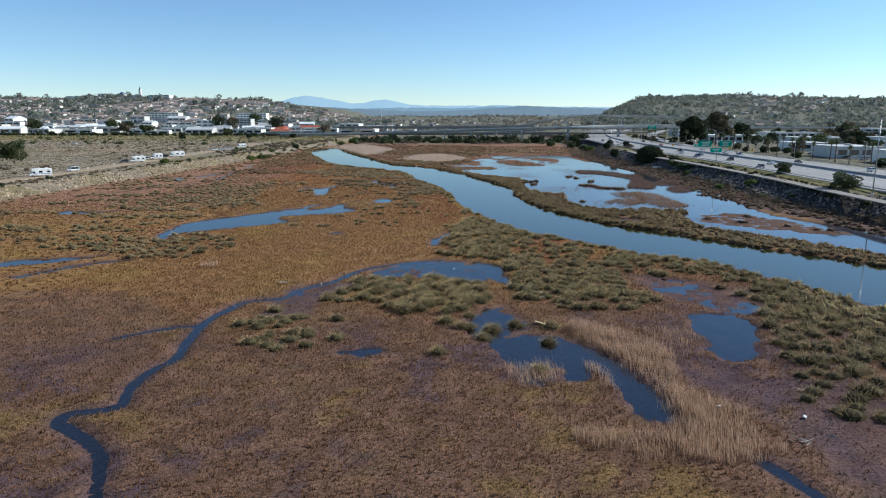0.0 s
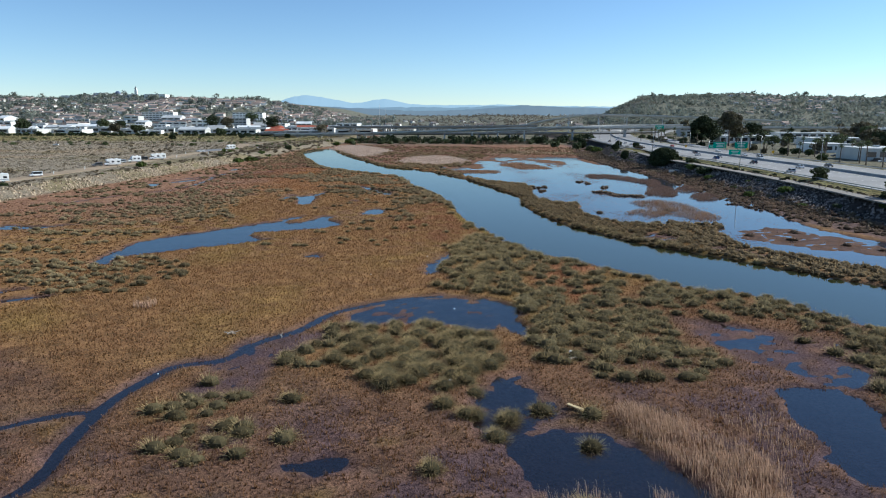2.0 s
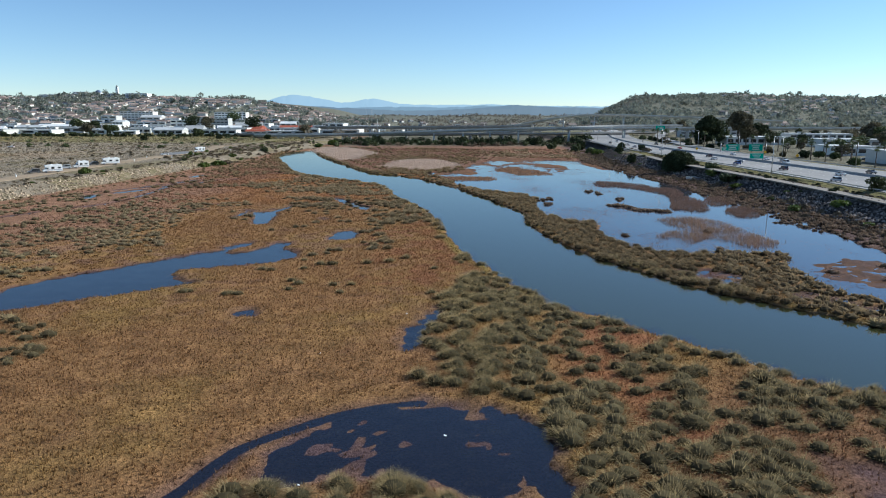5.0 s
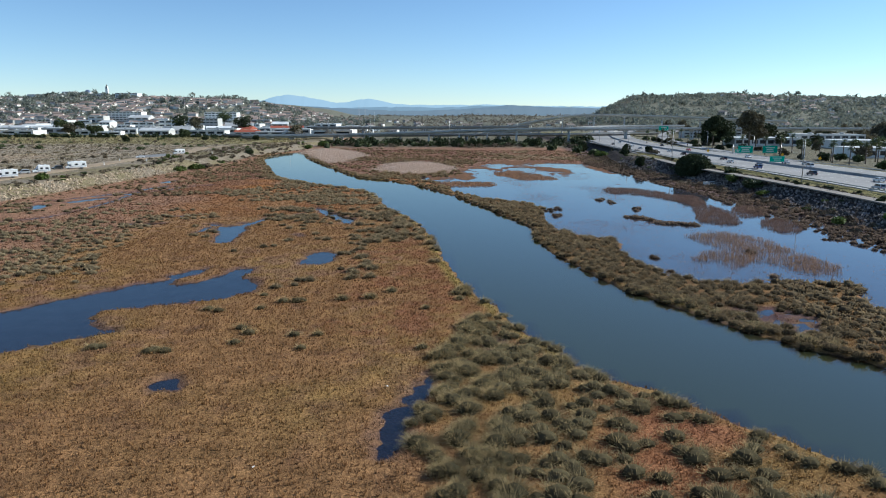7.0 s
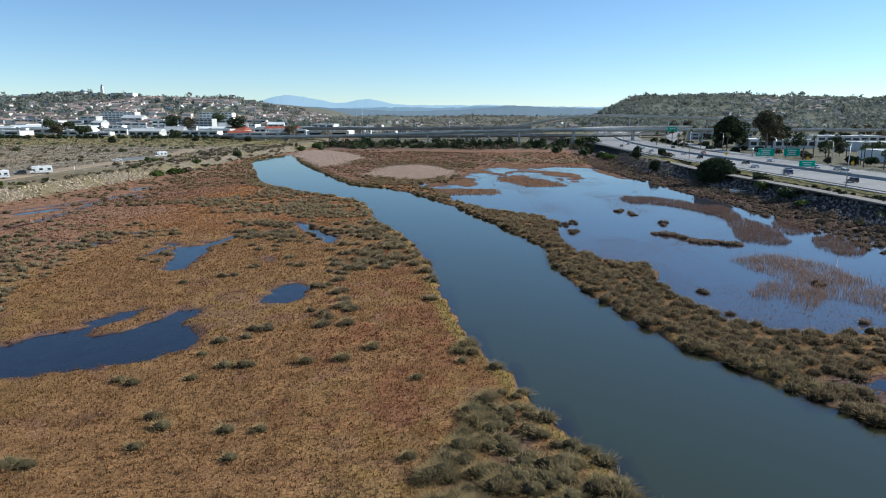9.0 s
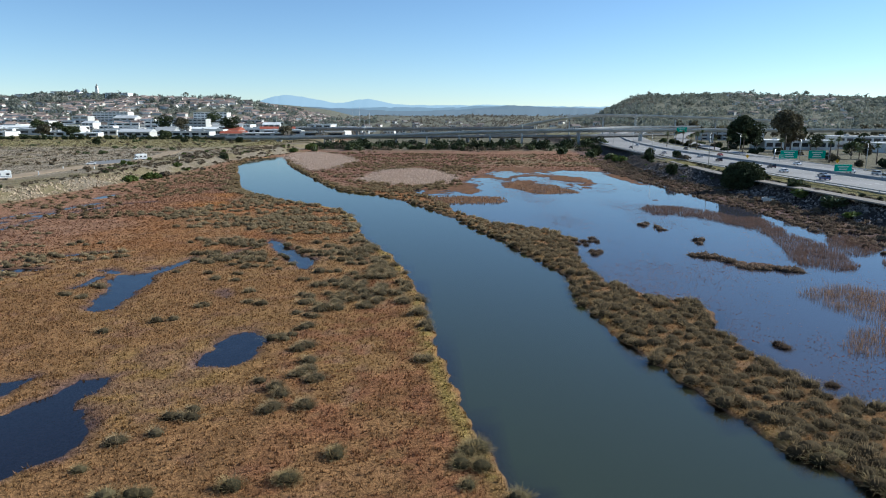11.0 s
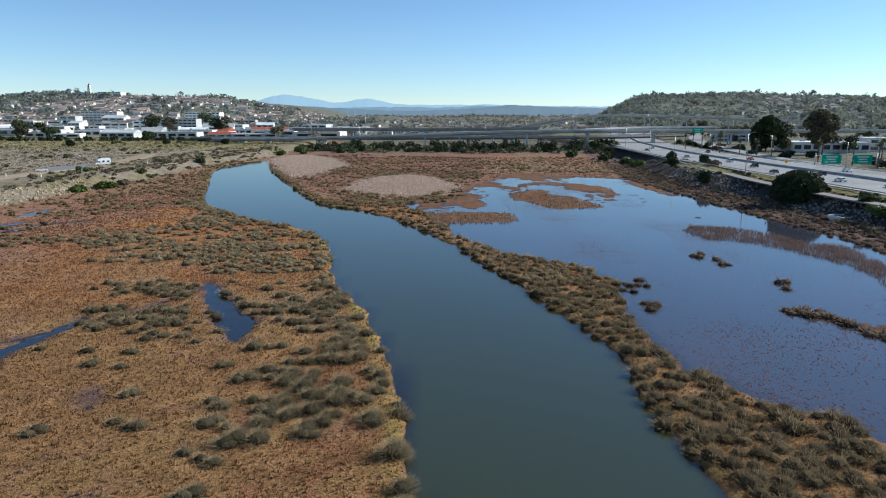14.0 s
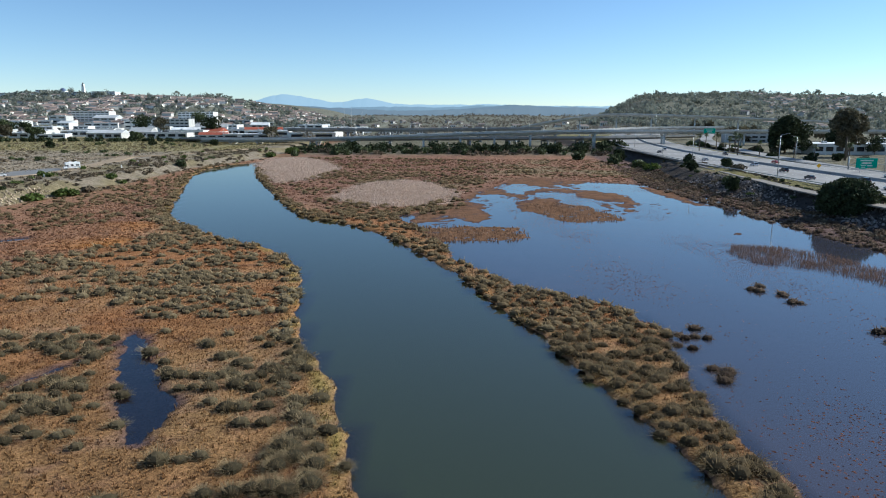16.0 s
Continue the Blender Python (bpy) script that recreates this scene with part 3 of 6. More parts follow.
# ---- ground and water ----
def steps(*spans):
    """Grid lines: (start, end, first step, last step) spans in a row."""
    out = []
    for a, b, s0, s1 in spans:
        v = a
        while v < b:
            out.append(v)
            v += s0 + (s1 - s0) * (v - a) / (b - a)
    return np.array(out + [spans[-1][1]])


def grid_mesh(name, xs, ys, material, height):
    X, Y = np.meshgrid(xs, ys)
    x, y = X.ravel(), Y.ravel()
    z, colors = height(x, y)
    nx, ny = len(xs), len(ys)
    i = (np.arange(ny - 1)[:, None] * nx + np.arange(nx - 1)[None]).ravel()
    f = np.c_[i, i + 1, i + 1 + nx, i + nx]
    return triangles(name, np.c_[x, y, z], f, material, colors, True)


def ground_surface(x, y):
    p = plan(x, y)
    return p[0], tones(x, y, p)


GX = steps((-3600, -420, 110, 20), (-420, -165, 18, 3), (-165, -60, 2.4, 0.9), (-60, 62, 0.78, 0.78), (62, 135, 0.95, 1.7), (135, 420, 3, 18), (420, 4000, 20, 110))
GY = steps((-300, 25, 40, 4), (25, 280, 0.75, 0.95), (280, 520, 0.9, 2.2), (520, 900, 2.4, 10), (900, 2600, 10, 36), (2600, 4900, 40, 90))
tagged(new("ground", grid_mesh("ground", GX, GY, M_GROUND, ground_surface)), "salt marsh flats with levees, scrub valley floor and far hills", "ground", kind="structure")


def water_surface(x, y):
    dr, dl = distance(x, y, RIVER), distance(x, y, LAGOON)
    n = fbm(x, y, 20, 3, 61)
    c = np.tile((0.026, 0.018, 0.022), (len(x), 1))
    c = blend(c, np.array((0.072, 0.073, 0.096)), smooth(0.5 - dl / 3))
    c = blend(c, np.array((0.085, 0.075, 0.092)), smooth(0.5 - dl / 3) * smooth(n))
    c = blend(c, np.array((0.034, 0.04, 0.015)), smooth(0.5 - dr / 2))
    silt = 0.3 + 0.65 * smooth(0.5 - dr / 2) + 0.35 * smooth(0.5 - dl / 3)
    return np.zeros(len(x)), np.c_[c, np.clip(silt, 0, 0.97)]


tagged(new("water", grid_mesh("water", steps((-140, 140, 3, 3)), steps((20, 640, 3, 5)), M_WATER, water_surface)), "still blue river, lagoon and marsh pools", "water", kind="structure")


# ---- marsh plants ----
rng = np.random.default_rng(7)


def tussock_arrays(seed, blades, width, heart):
    """One clump of rushes: a dome of fine spines that radiate from its heart. Unit size, about 1 m high. Returns points, triangles and how near each point is to its tip."""
    g = np.random.default_rng(seed)
    v, f, k, n = [], [], [], 0
    up = np.array((0, 0, 1.0))
    lump = g.uniform(0, 6.28, 3)
    for i in range(blades):
        a = g.uniform(0, 2 * math.pi)
        t = math.acos(1 - 0.92 * g.uniform()) + g.normal() * 0.09
        out = np.array((math.cos(a), math.sin(a), 0))
        d = out * math.sin(t) + up * math.cos(t)
        s = np.array((-math.sin(a), math.cos(a), 0)) * width * g.uniform(0.7, 1.3)
        s = s * 0.85 + np.cross(d, s) * g.uniform(-0.6, 0.6)
        length = g.uniform(0.78, 1.1) * (1 + 0.1 * math.sin(2 * a + lump[0]) + 0.07 * math.sin(3 * a + lump[1]))
        p0 = out * g.uniform(0.05, 0.34) + np.array((g.normal() * 0.05, g.normal() * 0.05, -0.04))
        p1 = p0 + d * length * 0.55
        p2 = p1 + (d - up * g.uniform(0.0, 0.28)) * length * 0.48
        v += [p0, p1 + s, p1 - s, p2]
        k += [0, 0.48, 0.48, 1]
        f += [(n, n + 1, n + 2), (n + 2, n + 1, n + 3)]
        n += 4
    # Core dome, darkest at the foot, so gaps between blades read as shade.
    m = 7
    for h, r in ((-0.05, 0.62), (0.3, 0.56), (0.5, 0.3)):
        for j in range(m):
            a = 2 * math.pi * j / m
            q = r * g.uniform(0.88, 1.12)
            v.append(np.array((q * math.cos(a), q * math.sin(a), h)))
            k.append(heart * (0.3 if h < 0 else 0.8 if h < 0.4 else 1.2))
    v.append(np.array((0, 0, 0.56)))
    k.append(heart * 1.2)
    for r in (0, 1):
        for j in range(m):
            a, b = n + r * m + j, n + r * m + (j + 1) % m
            f += [(a, b, b + m), (a, b + m, a + m)]
    for j in range(m):
        f.append((n + 2 * m + j, n + 2 * m + (j + 1) % m, n + 3 * m))
    return np.array(v), np.array(f), np.array(k)


TONE = {  # dead brown heart, darkened further to read as shade; pale tips
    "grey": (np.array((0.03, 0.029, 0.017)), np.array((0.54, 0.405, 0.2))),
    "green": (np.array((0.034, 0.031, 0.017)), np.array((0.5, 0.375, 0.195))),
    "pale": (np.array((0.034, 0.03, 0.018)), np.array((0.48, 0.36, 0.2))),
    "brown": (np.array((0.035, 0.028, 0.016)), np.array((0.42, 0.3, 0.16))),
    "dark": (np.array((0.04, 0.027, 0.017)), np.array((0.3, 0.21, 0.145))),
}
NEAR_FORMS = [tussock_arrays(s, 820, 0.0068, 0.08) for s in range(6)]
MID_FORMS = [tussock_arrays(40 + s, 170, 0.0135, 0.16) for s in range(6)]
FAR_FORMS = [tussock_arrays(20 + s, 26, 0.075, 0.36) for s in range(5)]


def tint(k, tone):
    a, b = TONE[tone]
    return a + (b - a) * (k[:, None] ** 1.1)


sites = []  # x, y, size, tone


def scatter(line, spacing, size, tone, chance=1.0, cluster=0.0, stretch=1.0):
    lo, hi = line.min(0), line.max(0)
    xs, ys = np.meshgrid(np.arange(lo[0], hi[0], spacing), np.arange(lo[1], hi[1], spacing * 0.9))
    x = xs.ravel() + rng.uniform(-0.5, 0.5, xs.size) * spacing
    y = ys.ravel() + rng.uniform(-0.5, 0.5, xs.size) * spacing
    d = distance(x, y, line) + 0.9 * fbm(x, y, 5, 3, 71)
    p = chance * np.ones(len(x))
    if cluster:
        p = chance * smooth(0.5 + cluster * fbm(x / stretch, y, 7, 3, 73))
    keep = (d < 0) & (rng.uniform(size=len(x)) < p)
    for a, b in zip(x[keep], y[keep]):
        sites.append((a, b, size * rng.uniform(0.8, 1.5), tone))


def zone(points):
    return rounded(points, True, 3)


scatter(zone([(-18.7, 96), (-18, 102), (-14.8, 111), (-9.9, 116), (-4, 114), (1.6, 112.6), (6.2, 109.6), (7.3, 105.8), (6.2, 96.3), (0.8, 90), (-1.8, 91), (-6.9, 91), (-10, 97), (-14.2, 96)]), 2.05, 1.14, "grey", 0.92)
scatter(zone([(-25.6, 80), (-26.6, 87), (-22.7, 94), (-16.4, 85), (-17, 81), (-15, 76), (-18.4, 74.4), (-21.3, 74.3)]), 2.1, 1.0, "grey", 0.82)
scatter(zone([(-1.8, 131.8), (-0.3, 140.5), (0.4, 154.4), (5.8, 161.3), (12.5, 165.2), (20.9, 159.6), (25.3, 148.5), (27.9, 132), (26.3, 120), (31, 111), (28.6, 104), (24.7, 101), (19, 99), (12.5, 99), (10.6, 105), (11.6, 112), (12.2, 119), (9.4, 127.6), (3.7, 129)]), 2.1, 1.1, "grey", 0.86)
scatter(zone([(12, 124), (21.3, 136), (34.8, 132), (39, 118), (45, 106), (56, 97), (60, 86), (52, 80), (47, 92), (46.5, 101), (40.7, 111), (32, 117), (30, 108), (33, 101), (29.4, 93), (20.5, 92), (15.4, 96), (13, 103)]), 2.25, 1.1, "grey", 0.8)
scatter(zone([(50.7, 108), (58, 103), (63, 88), (62, 70), (47, 56), (37, 57), (34.5, 60), (36, 68), (41.9, 81), (46, 96)]), 2.3, 1.15, "green", 0.85)
scatter(zone([(-0.4, 143), (0.4, 150), (2, 159), (4.5, 165), (7, 175), (9.8, 180), (13, 171), (17.6, 162), (20, 155.6), (24, 151), (30, 144), (36, 137), (33, 120), (20, 132), (8, 136)]), 2.2, 1.08, "grey", 0.55, 1.2)
scatter(zone([(-86, 138), (-89, 166), (-63, 157), (-44, 146), (-49, 128), (-59, 127), (-78, 135)]), 2.0, 0.95, "green", 0.75, 1.6, 2.5)
scatter(zone([(-99, 150), (-120, 198), (-128, 262), (-114, 316), (-73, 292), (-46, 262), (-56, 258), (-46, 240), (-46, 200), (-61, 192), (-72, 168), (-88, 168)]), 2.3, 0.95, "green", 0.85, 1.5, 3.0)
scatter(zone([(-124, 140), (-128, 200), (-104, 196), (-86, 168), (-88, 140), (-96, 120)]), 2.6, 0.9, "brown", 0.6, 1.5, 3.0)
scatter(zone([(-60, 318), (-22.4, 320), (-6, 268), (0, 247), (3, 215), (-7, 200), (-16, 210), (-20, 235), (-34, 250), (-46, 280)]), 2.1, 1.0, "grey", 0.62, 1.5, 2.0)
scatter(zone([(-36, 263), (-44, 285), (-40, 305), (-53, 350), (-44, 361), (-19, 328), (-12, 296), (-6, 275), (-1, 250), (-3, 236), (-14, 246), (-16, 262), (-14, 275), (-28, 292), (-32, 292), (-29, 275), (-25, 263)]), 1.95, 1.0, "grey", 0.68, 0.9, 1.6)
scatter(zone([(-118, 330), (-110, 420), (-104, 520), (-82, 446), (-68, 398), (-55, 379), (-48, 362), (-60, 330), (-90, 320)]), 2.5, 1.0, "brown", 0.75, 1.0, 2.5)
scatter(zone([(-64, 392), (-36, 352), (-20, 330), (-22, 318), (-60, 318), (-80, 340)]), 1.9, 1.0, "green", 0.85, 0.5)
scatter(zone([(36, 138), (50, 126), (60, 108), (66, 88), (60, 88), (52, 104), (44, 113), (35, 124)]), 2.1, 1.08, "grey", 0.8)
# the spit between river and lagoon, and the rim of the river's west bank
xs, ys = np.meshgrid(np.arange(-30, 130, 1.7), np.arange(100, 420, 1.6))
x = xs.ravel() + rng.uniform(-0.7, 0.7, xs.size)
y = ys.ravel() + rng.uniform(-0.7, 0.7, xs.size)
dr, dl = distance(x, y, RIVER, True, 42), distance(x, y, LAGOON, True, 42)
keep = (dr > -0.3) & (dl > -0.2) & (dr < 42) & (dl < 26) & (x > 1 - 0.3 * (y - 240) * (y > 240)) & (rng.uniform(size=len(x)) < np.where(y > 320, 0.35, 0.9))
for a, b in zip(x[keep], y[keep]):
    sites.append((a, b, rng.uniform(0.85, 1.5), "brown"))
xs, ys = np.meshgrid(np.arange(-120, 70, 1.5), np.arange(90, 590, 1.5))
x = xs.ravel() + rng.uniform(-0.7, 0.7, xs.size)
y = ys.ravel() + rng.uniform(-0.7, 0.7, xs.size)
dr, dl = distance(x, y, RIVER), distance(x, y, LAGOON)
keep = (dr > 0.2) & (dl >= 14) & (dr < 4.2 + 2.4 * fbm(x, y, 9, 3, 75)) & (rng.uniform(size=len(x)) < 0.4)
for a, b in zip(x[keep], y[keep]):
    sites.append((a, b, rng.uniform(0.8, 1.45), "grey" if b < 330 else "brown"))
# the peninsula beyond the lagoon, and both levees' feet
scatter(zone([(-70, 520), (-48, 470), (-20, 400), (0, 385), (18, 420), (22, 460), (40, 515), (60, 540), (40, 620), (-40, 660), (-80, 640)]), 3.0, 1.15, "brown", 0.7, 1.6, 2.5)
scatter(zone([(60, 505), (100, 485), (112, 560), (116, 620), (60, 640), (45, 560)]), 3.6, 1.1, "brown", 0.3, 1.4, 3)
for y0 in np.arange(110, 560, 1.1):
    te = np.interp(y0, TOE_EAST[:, 0], TOE_EAST[:, 1])
    for k in range(6):
        if rng.uniform() < 0.75:
            sites.append((te + rng.uniform(-12, 5), y0 + rng.uniform(-0.5, 0.5), rng.uniform(0.75, 1.4), "dark"))
    if y0 > 150 and rng.uniform() < 0.55:
        sites.append((np.interp(y0, TOE_WEST[:, 0], TOE_WEST[:, 1]) + rng.uniform(-2, 7), y0, rng.uniform(0.6, 1.0), "brown"))
OPEN_MAT = zone([(-67.4, 261.8), (-28.1, 261.5), (-21, 256.8), (-15.4, 236.7), (-5.7, 233.8), (-2.9, 244.7), (-0.4, 235.1), (2.5, 227.4), (5.4, 210.8), (6.4, 200.4), (1.6, 165.5), (0.7, 157.7), (-1.7, 151.6), (-3.2, 146.6), (-34.8, 147)])


def thinned(old):
    """The sites without those on the open mat, and with few of those on the bare bank."""
    x, y = np.array([q[0] for q in old]), np.array([q[1] for q in old])
    bare = np.minimum(distance(x, y, BARE[0]), distance(x, y, BARE[1]))
    drop = (distance(x, y, OPEN_MAT) <= 0) | ((bare < 0) & (rng.uniform(size=len(x)) < 0.5))
    return [q for q, k in zip(old, drop) if not k]


sites = thinned(sites)
scatter(zone([(1.5, 160), (4, 171), (7, 181), (10, 181), (14, 172), (21, 159), (14, 157), (7, 157)]), 1.9, 1.05, "grey", 0.85)
SINGLES = [(9.5, 86), (5, 80.5), (10.5, 70), (14, 84.5), (-14.3, 88), (-13, 80), (0.5, 86.5), (2.5, 84.5), (6.5, 84), (-0.5, 74.5), (3.5, 90), (12.8, 78.8), (-22.4, 175.2), (-20.8, 173), (-21.6, 169.3), (-15.1, 172.4), (-12.2, 172.5), (-13.4, 167.5), (-27.6, 183), (-22.1, 184.4), (-23.4, 191.6), (-19.7, 187.8), (-17.8, 187.8), (-22.5, 196.2), (-19.9, 197.5), (-11.2, 189), (-7.1, 189.8), (-4.2, 193.6), (1.1, 184.2), (0.7, 167.6), (-36.7, 168), (-30.1, 167), (-28.8, 166.5)]
SINGLES += [(-37.4, 225.5), (-32.6, 230.1), (-30.6, 230.8), (-29.3, 237), (-28.9, 237.7), (-24.6, 245.1), (-23.1, 239.2), (-21.1, 238.1), (-32, 254.1), (-28.6, 253), (-34.8, 257.9), (-29.2, 257.4), (-14.9, 248.8), (-14.6, 242.4), (-12.8, 238), (-11, 241.6), (-9.9, 242.4), (-10.4, 239.1), (-8.8, 243.2), (-17.8, 252.9), (-12.1, 231.9), (-14.9, 233.5), (-12.7, 226.9), (-12.2, 227.5), (-13.7, 224.1), (-14.3, 222.5), (-11.5, 220.5), (-10.9, 220), (-12.1, 219), (-10, 215), (-10.1, 211.9), (-9.6, 212.3), (-10.5, 210.8), (-8.8, 209.3), (-8.4, 209.7), (-14, 209.1), (-12, 207.4), (-11, 205.5), (-11.2, 202.7), (-11.7, 201.9), (-8.6, 202.9), (-8.4, 203.2), (-18.4, 202.5), (-18.8, 200.7), (-18.1, 200.7)]
SINGLES += [(2, 214.9), (2.9, 214.6), (-49.8, 249.1), (-48.2, 248.1), (-48.3, 242.7), (-48.7, 241.9), (-51.2, 243.6), (-55.5, 256.4), (-40.3, 258.6), (-5.3, 236.5)]
for a, b in SINGLES:
    for k in range(rng.integers(1, 3)):
        sites.append((a + rng.normal() * 0.7 * k, b + rng.normal() * 0.4 * k, rng.uniform(1.15, 1.4) if b < 95 else rng.uniform(0.85, 1.2), "grey"))
for a, b in [(39.2, 289.5), (35.6, 285.9), (36, 275.9), (58.2, 312.8), (59.1, 305.6), (62.5, 287.5), (44.7, 220.6), (44.8, 207.7), (60.3, 204.6), (61.2, 196.8), (92.4, 239.6), (59, 315.6), (59.9, 308.8), (39.7, 292.6), (36.1, 288.7), (36.5, 278.2), (62.8, 291.2), (67, 225), (84, 186), (78, 176), (72, 182), (88, 170), (92, 164)]:
    for k in range(rng.integers(2, 4)):
        sites.append((a + rng.normal() * 0.9, b + rng.normal() * 0.7, rng.uniform(0.9, 1.35), "dark"))
ISLET = rounded([(56, 274.1), (58.6, 271.7), (60.4, 265.8), (62.8, 262.5), (66.9, 261.5), (69.2, 260.4)], False, 8)
for a, b in ISLET:
    for k in range(2):
        sites.append((a + rng.normal() * 0.7, b + rng.normal() * 0.9, rng.uniform(0.8, 1.3), "dark"))

S = np.array([s[:3] for s in sites])
tone_of = ["pale" if s[3] in ("grey", "green") and s[1] > 195 else s[3] for s in sites]
PL = plan(S[:, 0], S[:, 1])
height = PL[0]
dry = (distance(S[:, 0], S[:, 1], ORANGE) > 1) & (distance(S[:, 0], S[:, 1], BEDS[0]) + 3 * fbm(S[:, 0], S[:, 1], 12, 3, 77) > -2) & (distance(S[:, 0], S[:, 1], BEDS[1]) + 3 * fbm(S[:, 0], S[:, 1], 12, 3, 77) > -2) & ((height > 0.03) | (np.abs(S[:, 0] - 6) < 10) & (S[:, 1] < 92)) | (np.array(tone_of) == "dark")
# the clumps the camera passes nearest stand as things of their own
score = np.abs(S[:, 0] + 2) + np.where((S[:, 1] > 70) & (S[:, 1] < 262), 0, 1000)
order = np.argsort(np.where(dry, score, 1e9))
singled = set(order[:300].tolist())
near_mesh = {}
heaps = Heap()
for i in range(len(S)):
    if not dry[i]:
        continue
    x0, y0, size = S[i]
    turn = rng.uniform(0, 2 * math.pi)
    z0 = max(height[i], -0.05)
    if i in singled:
        form = int(rng.integers(len(NEAR_FORMS)))
        key = (form, tone_of[i])
        if key not in near_mesh:
            v, f, k = NEAR_FORMS[form]
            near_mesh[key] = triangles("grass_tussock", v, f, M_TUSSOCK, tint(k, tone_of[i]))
        ob = new("grass_tussock", near_mesh[key])
        ob.matrix_world = Matrix.LocRotScale((x0, y0, z0), Euler((rng.normal() * 0.06, rng.normal() * 0.06, turn)), (size * rng.uniform(1.0, 1.2), size * 1.05, size * rng.uniform(0.78, 1.05)))
        tagged(ob, "grey-green clump of spiny rush with pale tips on marsh mat", "grass clump", "rush clumps on the marsh")
        continue
    close = abs(x0) < 55 and y0 < 290
    v, f, k = (MID_FORMS if close else FAR_FORMS)[int(rng.integers(5))]
    c, s = math.cos(turn), math.sin(turn)
    flat = 1.12
    w = np.c_[(v[:, 0] * c - v[:, 1] * s) * size * flat + x0, (v[:, 0] * s + v[:, 1] * c) * size + y0, v[:, 2] * size * rng.uniform(0.7, 1.02) + z0]
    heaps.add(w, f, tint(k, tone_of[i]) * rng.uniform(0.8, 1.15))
tagged(new("rush_clumps", heaps.mesh("rush_clumps", M_TUSSOCK)), "many grey-green and brown rush clumps along the banks", "rushes", kind="stuff")


def tufts(count, x0, x1, y0, y1, tall, wide, levee=False):
    """Low pickleweed shoots: small crossing blades in the ground's colour, darker at the foot than at the tip."""
    x, y = rng.uniform(x0, x1, count), rng.uniform(y0, y1, count)
    p = plan(x, y)
    keep = (p[0] > 0.02) & (p[2] > 0.2) & (p[3] > 0.3) & (((p[4] > 22) & (np.abs(x + 156.5) > 6)) if levee else (p[4] < 0) & (p[5] < 0))
    keep &= rng.uniform(size=count) > np.maximum(p[1] * 0.75, 0 if levee else 0.9 * smooth((-92 - x) / 14) * smooth((y - 200) / 40))
    x, y, z = x[keep], y[keep], p[0][keep]
    col = tones(x, y, tuple(q[keep] for q in p), True)
    n = len(x)
    V, F, K = [], [], []
    for b in range(4):
        a = rng.uniform(0, 2 * math.pi, n)
        h, w, lean = tall * rng.uniform(0.5, 1.3, n), wide * rng.uniform(0.6, 1.3, n), rng.uniform(0.1, 0.8, n)
        ox, oy = rng.normal(size=n) * wide * 0.8, rng.normal(size=n) * wide * 0.8
        ca, sa = np.cos(a), np.sin(a)
        base = np.stack((x + ox, y + oy, z - 0.03), 1)
        side = np.stack((-sa * w, ca * w, np.zeros(n)), 1)
        top = base + np.stack((ca * h * lean, sa * h * lean, h), 1)
        V += [base - side, base + side, top + side * 0.35]
        F.append(np.c_[np.arange(n) + 3 * b * n, np.arange(n) + (3 * b + 1) * n, np.arange(n) + (3 * b + 2) * n])
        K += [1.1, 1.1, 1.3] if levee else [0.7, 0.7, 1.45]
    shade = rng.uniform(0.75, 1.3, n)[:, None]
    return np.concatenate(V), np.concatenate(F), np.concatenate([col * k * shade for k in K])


mat_heap = Heap()
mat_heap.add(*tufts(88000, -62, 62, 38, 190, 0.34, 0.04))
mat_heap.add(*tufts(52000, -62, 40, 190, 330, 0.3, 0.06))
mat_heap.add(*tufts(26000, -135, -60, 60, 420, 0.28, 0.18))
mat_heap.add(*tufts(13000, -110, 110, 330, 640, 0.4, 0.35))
brush = Heap()
brush.add(*tufts(11000, -330, -150, 190, 480, 0.4, 0.35, True))
brush.add(*tufts(13000, -520, -110, 480, 920, 0.6, 0.6, True))
tagged(new("field_brush", brush.mesh("field_brush", M_TUFT)), "low dry grey-brown brush over the levee field", "brush", kind="stuff")
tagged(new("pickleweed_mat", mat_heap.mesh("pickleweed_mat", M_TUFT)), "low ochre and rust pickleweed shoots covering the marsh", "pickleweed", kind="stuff")


